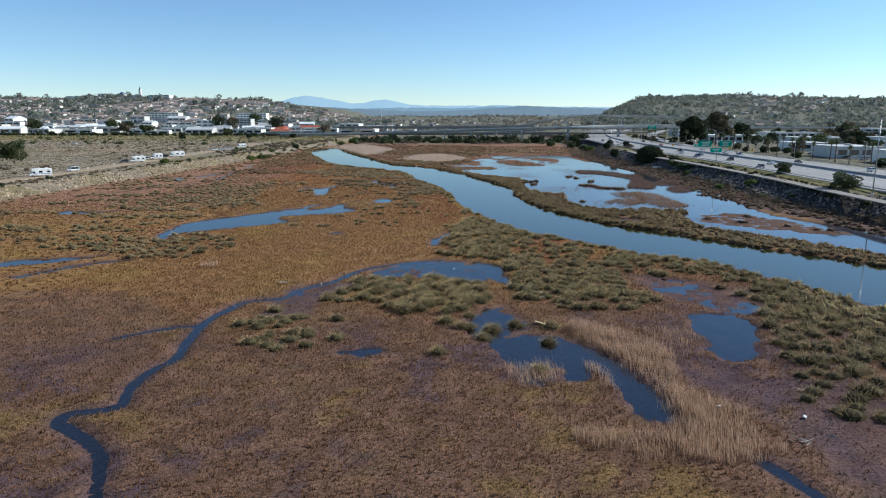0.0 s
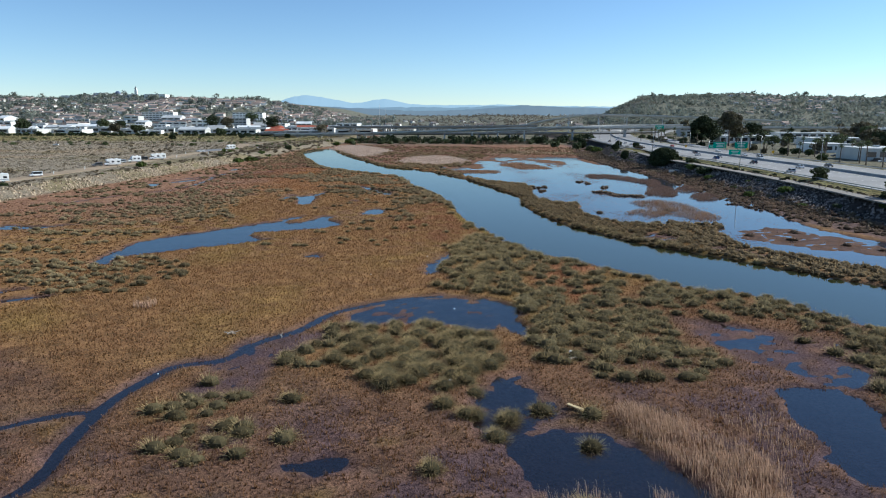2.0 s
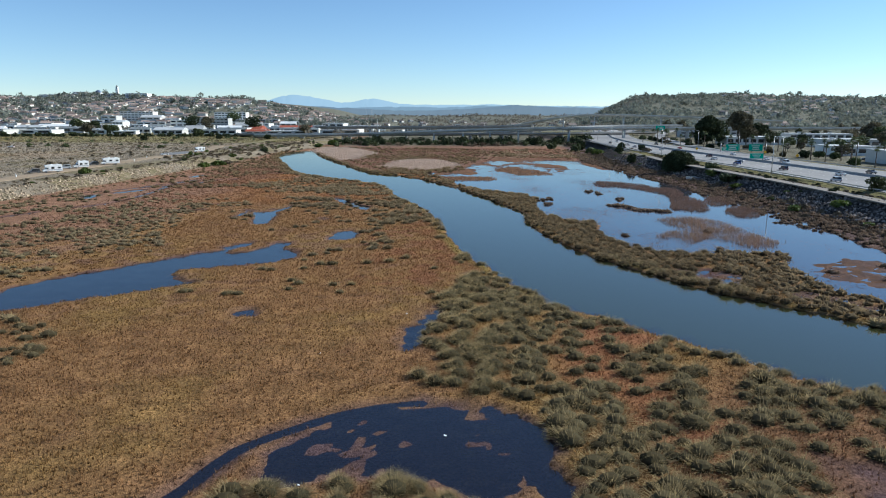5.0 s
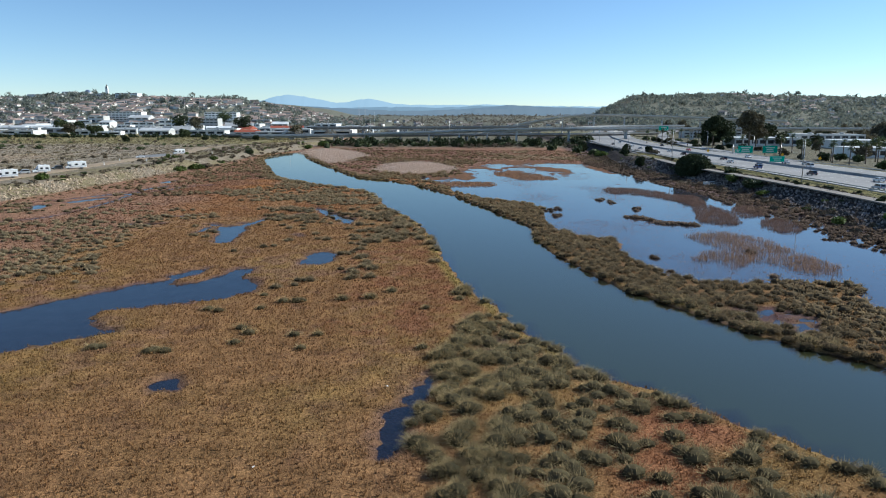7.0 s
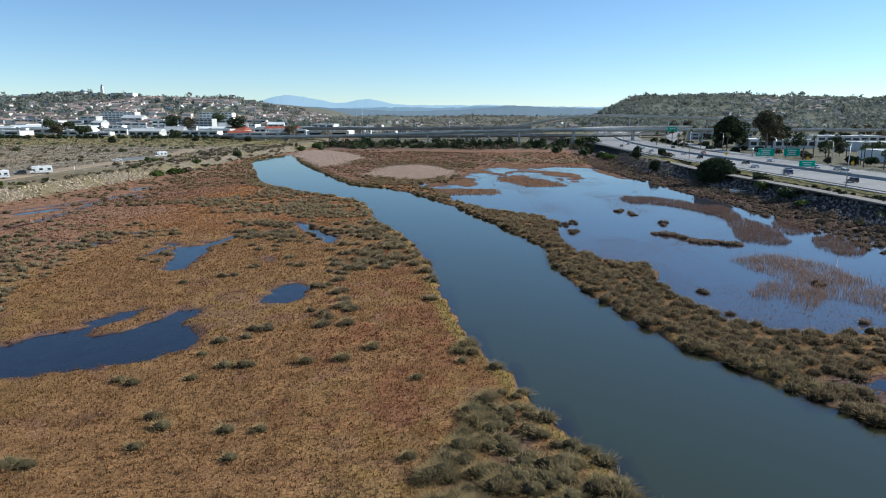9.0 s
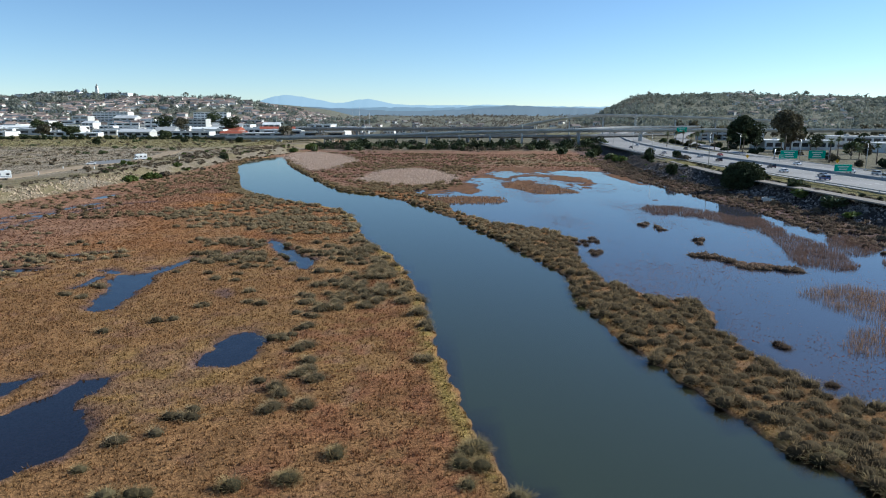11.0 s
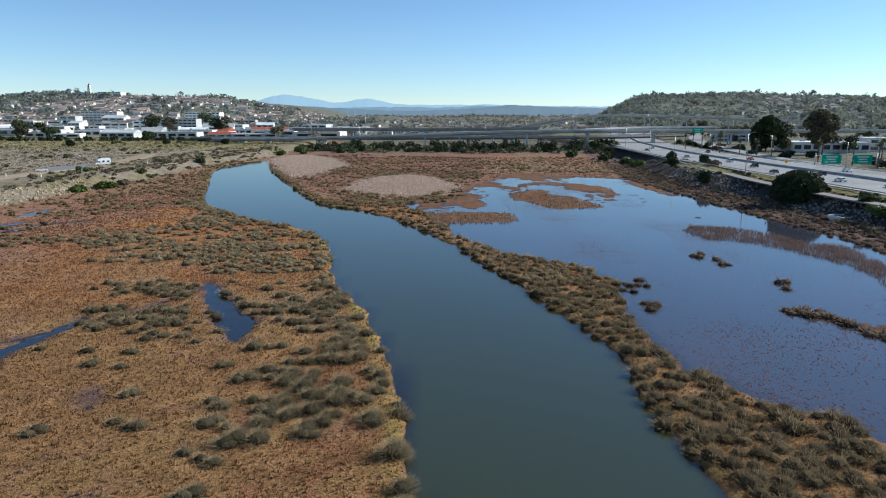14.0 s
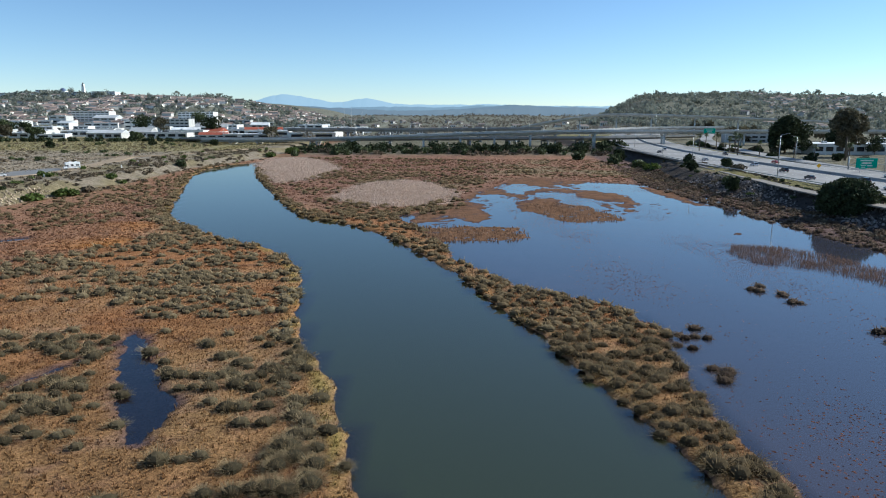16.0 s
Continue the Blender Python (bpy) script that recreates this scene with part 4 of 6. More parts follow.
def reeds(heap, line, per_m2, tall, wide, low, high, thin=0.0):
    lo, hi = line.min(0), line.max(0)
    n = int((hi[0] - lo[0]) * (hi[1] - lo[1]) * per_m2)
    x, y = rng.uniform(lo[0], hi[0], n), rng.uniform(lo[1], hi[1], n)
    d = distance(x, y, line) + 0.8 * fbm(x, y, 4, 3, 81) + 0.7 * thin * fbm(x, y, 14, 3, 85)
    keep = (d < rng.uniform(-thin - 0.01, 0.3, n)) & (rng.uniform(size=n) < 0.35 + 0.65 * smooth(fbm(x, y, 3, 3, 83) + 0.6))
    x, y = x[keep], y[keep]
    n = len(x)
    z = np.maximum(plan(x, y)[0], -0.1)
    a = rng.normal(size=n) * 0.7 + 3.4
    h = tall * rng.uniform(0.55, 1.2, n)
    lean = rng.uniform(0.05, 0.55, n)
    t = rng.uniform(0, math.pi, n)
    base = np.stack((x, y, z - 0.05), 1)
    side = np.stack((np.cos(t) * wide, np.sin(t) * wide, np.zeros(n)), 1)
    mid = base + np.stack((np.cos(a) * h * lean * 0.3, np.sin(a) * h * lean * 0.3, h * 0.6), 1)
    top = base + np.stack((np.cos(a) * h * lean, np.sin(a) * h * lean, h), 1)
    i = np.arange(n)
    f = np.concatenate((np.c_[i, i + n, i + 2 * n], np.c_[i + 2 * n, i + n, i + 3 * n], np.c_[i + 2 * n, i + 3 * n, i + 4 * n]))
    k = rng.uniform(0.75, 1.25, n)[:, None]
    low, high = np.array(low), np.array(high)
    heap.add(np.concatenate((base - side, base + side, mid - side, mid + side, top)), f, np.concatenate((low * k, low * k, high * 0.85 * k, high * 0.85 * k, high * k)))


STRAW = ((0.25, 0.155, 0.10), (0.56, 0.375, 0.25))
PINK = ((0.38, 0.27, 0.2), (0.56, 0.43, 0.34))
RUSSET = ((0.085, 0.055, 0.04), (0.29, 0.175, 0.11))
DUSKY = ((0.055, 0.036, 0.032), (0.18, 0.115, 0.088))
pale = Heap()
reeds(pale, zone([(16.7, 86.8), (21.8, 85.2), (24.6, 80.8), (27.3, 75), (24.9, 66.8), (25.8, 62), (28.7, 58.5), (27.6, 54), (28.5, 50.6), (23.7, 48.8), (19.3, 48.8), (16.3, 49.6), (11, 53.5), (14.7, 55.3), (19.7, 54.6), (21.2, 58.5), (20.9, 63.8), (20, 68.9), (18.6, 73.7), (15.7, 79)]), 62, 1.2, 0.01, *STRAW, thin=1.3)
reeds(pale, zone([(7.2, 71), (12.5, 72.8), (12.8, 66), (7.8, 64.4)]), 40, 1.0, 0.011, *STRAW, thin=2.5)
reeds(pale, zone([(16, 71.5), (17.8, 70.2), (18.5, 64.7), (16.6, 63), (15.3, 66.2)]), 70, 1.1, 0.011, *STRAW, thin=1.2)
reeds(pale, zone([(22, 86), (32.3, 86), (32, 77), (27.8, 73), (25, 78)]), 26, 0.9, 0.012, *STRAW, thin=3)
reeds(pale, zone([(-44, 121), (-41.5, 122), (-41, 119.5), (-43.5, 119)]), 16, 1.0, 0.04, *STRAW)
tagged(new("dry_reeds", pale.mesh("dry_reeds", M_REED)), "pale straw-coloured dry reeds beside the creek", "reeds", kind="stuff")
pink = Heap()
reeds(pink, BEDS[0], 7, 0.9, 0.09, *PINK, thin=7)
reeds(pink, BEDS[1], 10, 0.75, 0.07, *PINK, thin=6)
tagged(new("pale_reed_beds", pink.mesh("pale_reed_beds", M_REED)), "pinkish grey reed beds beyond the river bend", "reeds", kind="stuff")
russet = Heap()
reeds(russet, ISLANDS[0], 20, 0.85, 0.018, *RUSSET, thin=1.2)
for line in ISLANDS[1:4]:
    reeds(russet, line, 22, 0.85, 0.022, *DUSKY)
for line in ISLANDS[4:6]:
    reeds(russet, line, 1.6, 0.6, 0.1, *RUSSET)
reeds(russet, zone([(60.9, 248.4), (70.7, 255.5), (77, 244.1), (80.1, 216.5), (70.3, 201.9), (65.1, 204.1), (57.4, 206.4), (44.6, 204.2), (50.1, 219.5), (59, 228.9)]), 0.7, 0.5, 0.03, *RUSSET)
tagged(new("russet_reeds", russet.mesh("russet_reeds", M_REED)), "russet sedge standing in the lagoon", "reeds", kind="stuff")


def litter_flecks(count):
    """Floating weed and stubble on the lagoon's shallows."""
    x, y = rng.uniform(28, 105, count), rng.uniform(170, 480, count)
    d = distance(x, y, LAGOON)
    n = fbm(x, y * 0.45, 13, 4, 91)
    keep = (d < -1) & (n + 0.3 * rng.normal(size=count) > 0.42 - 0.25 * smooth((y - 330) / 60))
    x, y = x[keep], y[keep]
    n = len(x)
    r, h, a = rng.uniform(0.08, 0.26, n), rng.uniform(0.015, 0.05, n), rng.uniform(0, 6.28, n)
    o = np.zeros(n)
    V = [np.stack((x + r * np.cos(a + q), y + r * np.sin(a + q), o - 0.01), 1) for q in (0, 2.1, 4.2)] + [np.stack((x, y, h), 1)]
    i = np.arange(n)
    F = [np.c_[i, i + n, i + 3 * n], np.c_[i + n, i + 2 * n, i + 3 * n], np.c_[i + 2 * n, i, i + 3 * n]]
    k = rng.uniform(0.5, 1.2, n)[:, None]
    c = np.array((0.2, 0.08, 0.05)) * k
    return np.concatenate(V), np.concatenate(F), np.concatenate([c, c, c, c])


flecks = Heap()
flecks.add(*litter_flecks(95000))
tagged(new("water_weed", flecks.mesh("water_weed", M_TUFT)), "reddish weed floating on the shallow lagoon", "water weed", kind="stuff")


# ---- rocks ----
def rock_heap(name, label, side, y0, y1, up0, up1, per_m2, size, material):
    """Riprap on a levee's slope."""
    toe = TOE_WEST if side < 0 else TOE_EAST
    n = int((y1 - y0) * (up1 - up0) * per_m2)
    y = rng.uniform(y0, y1, n)
    u = rng.uniform(up0, up1, n)
    x = np.interp(y, toe[:, 0], toe[:, 1]) + side * u
    keep = fbm(x, y, 9, 3, 95) + rng.uniform(-0.6, 0.9, n) > -0.25
    x, y = x[keep], y[keep]
    z = plan(x, y)[0]
    heap = Heap()
    base = np.array([(1, 0, 0), (-1, 0, 0), (0, 1, 0), (0, -1, 0), (0, 0, 1), (0, 0, -1)], float)
    faces = np.array([(0, 2, 4), (2, 1, 4), (1, 3, 4), (3, 0, 4), (2, 0, 5), (1, 2, 5), (3, 1, 5), (0, 3, 5)])
    for a, b, c in zip(x, y, z):
        s = size * rng.uniform(0.5, 1.35)
        q = Euler(rng.uniform(0, 6.3, 3)).to_matrix()
        v = base * rng.uniform(0.6, 1.2, (6, 1)) * (s, s * 0.8, s * 0.6)
        heap.add(v @ np.array(q).T + (a, b, c + 0.1 * s), faces)
    return tagged(new(name, heap.mesh(name, material)), label, "rocks", kind="stuff")


rock_heap("tan_riprap", "tan quarried riprap boulders on the levee slope", -1, 150, 440, 1.5, 10, 1.2, 0.62, M_ROCK_TAN)
rock_heap("grey_riprap", "dark grey riprap boulders under the freeway", 1, 120, 480, 3, 15.5, 2.1, 0.55, M_ROCK_GREY)


# ---- roads ----
def ribbon(name, line, a, b, lift, material, label, kind="structure", parent=None):
    bm = bmesh.new()
    sweep(bm, line, [(a, lift - 0.35), (b, lift - 0.35), (b, lift), (a, lift)])
    ob = part(name, bm, material, parent)
    if not parent:
        tagged(ob, label, "road", kind=kind)
    return ob


road_near = ribbon("road", MEDIAN, -27, -0.9, 0.06, M_ASPHALT, "worn grey concrete freeway carriageway")
road_far = ribbon("road", MEDIAN, 0.9, 22, 0.06, M_ASPHALT, "worn grey concrete freeway carriageway")
for ob, edges in ((road_near, (-25.6, -3.2)), (road_far, (3.2, 20.4))):
    for o in edges:
        bm = bmesh.new()
        sweep(bm, MEDIAN, [(o - 0.09, 0.062), (o + 0.09, 0.062), (o + 0.09, 0.068), (o - 0.09, 0.068)])
        part("edge_line", bm, M_LINE, ob)


def along(line, s):
    """The place and heading at s metres along a line."""
    d = np.linalg.norm(np.diff(line[:, :2], axis=0), axis=1)
    t = np.concatenate(([0], np.cumsum(d)))
    i = min(max(int(np.searchsorted(t, s)) - 1, 0), len(d) - 1)
    k = (s - t[i]) / d[i]
    p = line[i] * (1 - k) + line[i + 1] * k
    e = line[i + 1] - line[i]
    return p, math.atan2(e[1], e[0])


def dashes(lane, o0, parent):
    bm = bmesh.new()
    for s in np.arange(180, 760, 14.6):
        (x0, y0, z0), h = along(MEDIAN, s)
        side = np.array((math.sin(h), -math.cos(h))) * o0
        c, q = Vector((x0 + side[0], y0 + side[1], z0 + 0.063)), Matrix.Rotation(h, 3, "Z")
        vs = [bm.verts.new(c + q @ Vector(v)) for v in ((-1.8, -0.08, 0), (1.8, -0.08, 0), (1.8, 0.08, 0), (-1.8, 0.08, 0))]
        bm.faces.new(vs)
    part("lane_dashes", bm, M_LINE, parent)


for k, o in enumerate((-6.9, -10.6, -14.3, -18)):
    dashes(k, o, road_near)
for k, o in enumerate((6.9, 10.6, 14.3)):
    dashes(k, o, road_far)

bm = bmesh.new()
sweep(bm, MEDIAN, [(-0.85, -0.3), (0.85, -0.3), (0.85, 0.1), (0.3, 0.35), (0.16, 1.0), (-0.16, 1.0), (-0.3, 0.35), (-0.85, 0.1)])
tagged(part("median_barrier", bm, M_CONC_DARK), "long stained concrete barrier between the carriageways", "barrier", kind="structure")
for o, nm in ((-27.6, "near"), (22.8, "far")):
    rail = thing("guard_rail", (0, 0, 0), "galvanised steel guard rail on posts beside the freeway", "guard rail", "freeway guard rails")
    bm = bmesh.new()
    sweep(bm, MEDIAN, [(o - 0.05, 0.45), (o + 0.05, 0.5), (o + 0.05, 0.72), (o - 0.05, 0.77)])
    part("rail", bm, M_STEEL, rail)
    for s in np.arange(230, 620, 8.0):
        (x0, y0, z0), h = along(MEDIAN, s)
        bm = bmesh.new()
        box(bm, -0.07, 0.07, -0.07, 0.07, -0.3, 0.75)
        p = part("post", bm, M_STEEL, rail)
        p.matrix_world = pose(x0 + math.sin(h) * (o + 0.1), y0 - math.cos(h) * (o + 0.1), z0, 0, 0, math.degrees(h))

PATH_EAST = rounded([(128, 20, 5.15), (119.5, 120, 5.15), (117, 180, 5.15), (120, 243, 5.2), (121.5, 290, 5.2), (120.5, 340, 5.2), (118.5, 406, 5.2), (122, 450, 5.2), (127, 500, 5.3), (132, 560, 5.5), (140, 680, 5.7)], False, 5)
ribbon("path", PATH_EAST, -2.2, 2.2, 0.08, M_PATH, "pale bicycle path along the levee top")
LEVEE_ROAD = rounded([(-156, 60, 3.65), (-156, 220, 3.65), (-158, 264, 3.65), (-156, 310, 3.65), (-155.5, 345, 3.65), (-155.5, 385, 3.65), (-156, 430, 3.65), (-155, 470, 3.65), (-150, 510, 3.65), (-154, 545, 3.6), (-165, 600, 3.6)], False, 5)
ribbon("road", LEVEE_ROAD, -4.2, 3.8, 0.06, M_DIRT, "pale dirt track along the levee top")
ribbon("road", rounded([(-480, 560, 3.2), (-330, 566, 3.2), (-240, 575, 3.2), (-175, 600, 3.4), (-140, 640, 3.7), (-120, 690, 4)], False, 5), -2, 2, 0.1, M_DIRT, "pale dirt track across the field")
bm = bmesh.new()
vs = [bm.verts.new((px, py, 3.76)) for px, py in rounded([(-165, 484), (-157, 474), (-151, 486), (-152.5, 506), (-161, 513), (-166, 498)], True, 3)]
top = bm.faces.new(vs)
r = bmesh.ops.extrude_face_region(bm, geom=[top])
bmesh.ops.translate(bm, vec=(0, 0, -0.5), verts=[v for v in r["geom"] if isinstance(v, bmesh.types.BMVert)])
tagged(part("pavement", bm, M_TARMAC), "grey tarmac turning place beside the levee road", "pavement", kind="structure")
RAMP = rounded([(178, 420, 6.0), (183, 500, 6.0), (192, 580, 6.2), (208, 680, 7.5), (240, 790, 9), (300, 920, 11)], False, 5)
ribbon("road", RAMP, -5, 5, 0.09, M_ASPHALT, "pale concrete slip road rising behind the freeway")


# ---- bridges ----
def bridge(label, line, width, depth, piers, columns=2, material=M_CONC, foot=0.3):
    ob = thing("road_bridge", (0, 0, 0), label, "bridge", "freeway interchange bridges")
    line = rounded(line, False, 5)
    w = width / 2
    bm = bmesh.new()
    sweep(bm, line, [(-w, -0.35), (-w * 0.62, -depth), (w * 0.62, -depth), (w, -0.35), (w, 0), (-w, 0)])
    part("deck", bm, material, ob)
    for o in (-w, w - 0.3):
        bm = bmesh.new()
        sweep(bm, line, [(o, 0.0), (o + 0.3, 0.0), (o + 0.3, 0.95), (o, 0.95)])
        part("parapet", bm, material, ob)
    for s in piers:
        p, h = along(line, s)
        side = np.array((math.sin(h), -math.cos(h)))
        bm = bmesh.new()
        box(bm, -0.8, 0.8, -w * 0.8, w * 0.8, -depth - 1.1, -depth + 0.02, 0.1)
        cap = part("pier_cap", bm, material, ob)
        cap.matrix_world = pose(p[0], p[1], p[2], 0, 0, math.degrees(h))
        for c in range(columns):
            o = (c - (columns - 1) / 2) * w * 0.9
            bm = bmesh.new()
            rod(bm, (p[0] + side[0] * o, p[1] + side[1] * o, foot - 2), (p[0] + side[0] * o, p[1] + side[1] * o, p[2] - depth - 0.9), 0.85, 0.75, 10)
            part("column", bm, material, ob, shade=True)
    return ob


bridge("long grey concrete freeway ramp bridge on round columns", [(-190, 818, 6.3), (-165, 798, 6.8), (-134, 782, 7.4), (-50, 757, 10), (32, 754, 13.2), (115, 748, 15.6), (240, 752, 16.2), (330, 762, 16.3), (470, 790, 16)], 11, 2.0, (38, 66, 120, 150, 206, 235, 262, 290, 340, 395, 460))
bridge("low concrete road bridge beyond the marsh", [(-215, 836, 6.6), (-150, 822, 6.9), (-60, 806, 7.6), (60, 806, 8.4), (160, 830, 8.6), (260, 880, 9)], 15, 1.8, np.arange(20, 450, 34), 3, M_CONC_DARK)
bridge("dark steel rail bridge behind the road bridges", [(-140, 930, 13.2), (-60, 912, 13.6), (30, 905, 14.2), (120, 920, 15.5)], 9, 2.4, (20, 65, 110, 155, 200, 240), 2, M_CONC_DARK)
bridge("high curving concrete flyover ramp", [(112, 980, 15), (135, 950, 21), (165, 942, 26.5), (205, 945, 29.5), (270, 955, 28.5), (350, 962, 26), (460, 975, 22)], 10, 2.0, (30, 70, 110, 150, 200, 250, 300), 1)
bridge("pale sloping slip road on columns", [(60, 838, 9.5), (110, 826, 12), (150, 834, 14.5), (215, 870, 16.5), (300, 900, 17)], 8, 1.5, (25, 60, 95, 140, 190), 1)


# ---- trees and shrubs ----
def foliage(lobes, count, leaf, seed, droop=0.0):
    """Leaf sprays scattered through lobes (x, y, z, rx, ry, rz), denser toward each lobe's skin, with gaps."""
    g = np.random.default_rng(seed)
    lobes = np.array(lobes, float)
    vol = lobes[:, 3] * lobes[:, 4] + lobes[:, 5] * lobes[:, 3]
    pick = g.choice(len(lobes), count, p=vol / vol.sum())
    d = g.normal(size=(count, 3))
    d /= np.linalg.norm(d, axis=1)[:, None]
    gap = fbm(d[:, 0] * 3 + pick * 7, d[:, 1] * 3 + d[:, 2] * 3, 1.0, 3, seed)
    rad = (0.6 + 0.42 * g.uniform(size=count) ** 0.5) * (1 + 0.2 * gap)
    c = lobes[pick, :3] + d * rad[:, None] * lobes[pick, 3:6]
    a, b = g.normal(size=(count, 3)), g.normal(size=(count, 3))
    a = a + d * 0.3 - np.array((0, 0, droop))
    a /= np.linalg.norm(a, axis=1)[:, None]
    b = np.cross(a, b)
    b /= np.linalg.norm(b, axis=1)[:, None]
    s = leaf * g.uniform(0.6, 1.4, count)[:, None]
    v = np.concatenate((c - a * s, c + b * s * 0.6, c + a * s, c - b * s * 0.6))
    i = np.arange(count)
    f = np.concatenate((np.c_[i, i + count, i + 2 * count], np.c_[i, i + 2 * count, i + 3 * count]))
    return v, f


def limbs(bm, g, base, top, radius, lobes):
    rod(bm, base, top, radius, radius * 0.55, 8)
    for l in lobes:
        end = Vector(l[:3]) + Vector((0, 0, -0.15 * l[5]))
        mid = Vector(top).lerp(end, 0.5) + Vector((g.uniform(-0.3, 0.3), g.uniform(-0.3, 0.3), -0.3))
        rod(bm, top, mid, radius * 0.5, radius * 0.32, 6)
        rod(bm, mid, end, radius * 0.32, radius * 0.1, 5)


def tree(place, height, spread, trunk, label, material, leaves, leaf, seed, category="tree", group="", name="tree", n_lobes=11, bottom=0.35, skirt=0, dome=False):
    g = np.random.default_rng(seed)
    ob = thing(name, place, label, category, group)
    lobes = []
    for k in range(n_lobes):
        a, q = g.uniform(0, 6.28), g.uniform(0.15, 0.75) * spread
        zz = height * g.uniform(bottom, 0.86)
        r = spread * g.uniform(0.28, 0.46)
        q *= 1 - 0.45 * abs((zz / height - 0.6) * 1.6)
        lobes.append((q * math.cos(a), q * math.sin(a), zz, r, r, r * g.uniform(0.6, 0.85)))
    for k in range(skirt):
        a = 6.28 * k / skirt
        lobes.append((spread * 0.6 * math.cos(a), spread * 0.6 * math.sin(a), height * 0.24, spread * 0.38, spread * 0.38, height * 0.25))
    if dome:
        lobes = [(0, 0, height * 0.48, spread * 0.86, spread * 0.86, height * 0.46)] * 6 + lobes[:8] + lobes[n_lobes:]
    lobes.append((0, 0, height * 0.82, spread * 0.4, spread * 0.4, height * 0.17))
    bm = bmesh.new()
    limbs(bm, g, (0, 0, -0.4), (g.uniform(-0.4, 0.4), g.uniform(-0.4, 0.4), trunk), max(0.1, height * 0.028), lobes)
    part("trunk", bm, M_BARK, ob, shade=True)
    v, f = foliage(lobes, leaves, leaf, seed)
    part_of("crown", triangles("crown", v, f, material), ob)
    return ob


def ground_z(x, y):
    return float(plan(np.array([x], float), np.array([y], float))[0][0])


def shrub_kind(seed, material, label, wide, high, leaves, leaf, n=6):
    """A shrub built once, to be copied."""
    g = np.random.default_rng(seed)
    ob = thing("shrub", (0, 0, -500), label, "shrub", "shrubs on the levees")
    lobes = [(g.uniform(-0.5, 0.5) * wide, g.uniform(-0.5, 0.5) * wide, high * g.uniform(0.3, 0.55), wide * g.uniform(0.35, 0.55), wide * g.uniform(0.35, 0.55), high * g.uniform(0.3, 0.45)) for k in range(n)]
    bm = bmesh.new()
    for l in lobes:
        rod(bm, (l[0] * 0.2, l[1] * 0.2, -0.3), (l[0], l[1], l[2]), 0.09, 0.03, 5)
    part("stems", bm, M_BARK, ob)
    v, f = foliage(lobes, leaves, leaf, seed)
    part_of("foliage", triangles("foliage", v, f, material), ob)
    return ob


KINDS = {
    "green": shrub_kind(1, M_LEAF, "dense green shrub on the levee slope", 1.6, 2.2, 420, 0.3),
    "light": shrub_kind(2, M_LEAF_LIGHT, "yellow-green shrub on the dry bank", 1.7, 1.7, 420, 0.27),
    "dark": shrub_kind(3, M_LEAF_DARK, "dark green rounded shrub on the bank", 1.5, 2.4, 450, 0.3, 8),
    "dry": shrub_kind(4, M_LEAF_DRY, "dry brown brush on the bank", 1.7, 1.3, 330, 0.26),
}
first = {k: True for k in KINDS}


def shrub(kind, x, y, size, tall=1.0, z=None):
    m = pose(x, y, ground_z(x, y) - 0.05 if z is None else z, 0, 0, rng.uniform(0, 360)) @ Matrix.Diagonal((size, size * rng.uniform(0.85, 1.15), size * tall, 1))
    if first[kind]:
        first[kind] = False
        KINDS[kind].matrix_world = m
        return KINDS[kind]
    ob = copy_thing(KINDS[kind], Matrix.Identity(4))
    ob.matrix_basis = m
    return ob


# the round dark tree above the lagoon, and shrubs of the east levee
tree((116, 386, 1.8), 9.6, 8.0, 0.8, "large round dark green tree at the lagoon's edge", M_LEAF_DARK, 20000, 0.4, 11, n_lobes=20, bottom=0.22, skirt=9, dome=True)
tree((131, 263, 5.0), 5.2, 3.4, 1.0, "rounded bright green tree beside the bicycle path", M_LEAF, 3200, 0.24, 12, n_lobes=12, bottom=0.25)
tree((126, 214, 4.2), 5.6, 5.4, 0.8, "broad green bush at the path's edge", M_LEAF, 4200, 0.26, 13, n_lobes=14, bottom=0.2)
for kind, x, y, s, tall in (("green", 121, 360, 1.9, 0.9), ("light", 118, 350, 2.2, 0.7), ("green", 116, 330, 2.3, 0.7), ("light", 114, 318, 1.7, 0.6), ("light", 107, 262, 1.6, 0.7), ("light", 114, 252, 1.9, 0.7), ("dark", 110, 442, 2.0, 1.2), ("green", 113, 452, 1.8, 0.9), ("dark", 120, 505, 2.0, 1.0),
                            ("light", 117, 548, 2.8, 0.9), ("green", 115, 566, 2.6, 0.9), ("light", 122, 585, 2.6, 0.8), ("dark", 128, 530, 2.0, 1.1), ("dry", 131, 484, 2.2, 0.9), ("dark", 133, 500, 1.8, 1.0), ("dark", 124, 384, 0.9, 0.8), ("green", 126, 300, 0.8, 0.8), ("light", 111, 285, 1.0, 0.6), ("light", 109, 232, 1.2, 0.6), ("light", 118, 205, 1.5, 0.6),
                            ("green", 112, 600, 3.0, 1.0), ("dark", 120, 620, 3.2, 1.1), ("green", 100, 640, 3.0, 1.0)):
    shrub(kind, x, y, s, tall)
for k in range(46):
    y0 = rng.uniform(170, 620)
    x0 = np.interp(y0, TOE_EAST[:, 0], TOE_EAST[:, 1]) + rng.uniform(3, 16)
    shrub(("dry", "dry", "dark", "light", "green")[k % 5], x0, y0, rng.uniform(0.5, 1.1), 0.6)
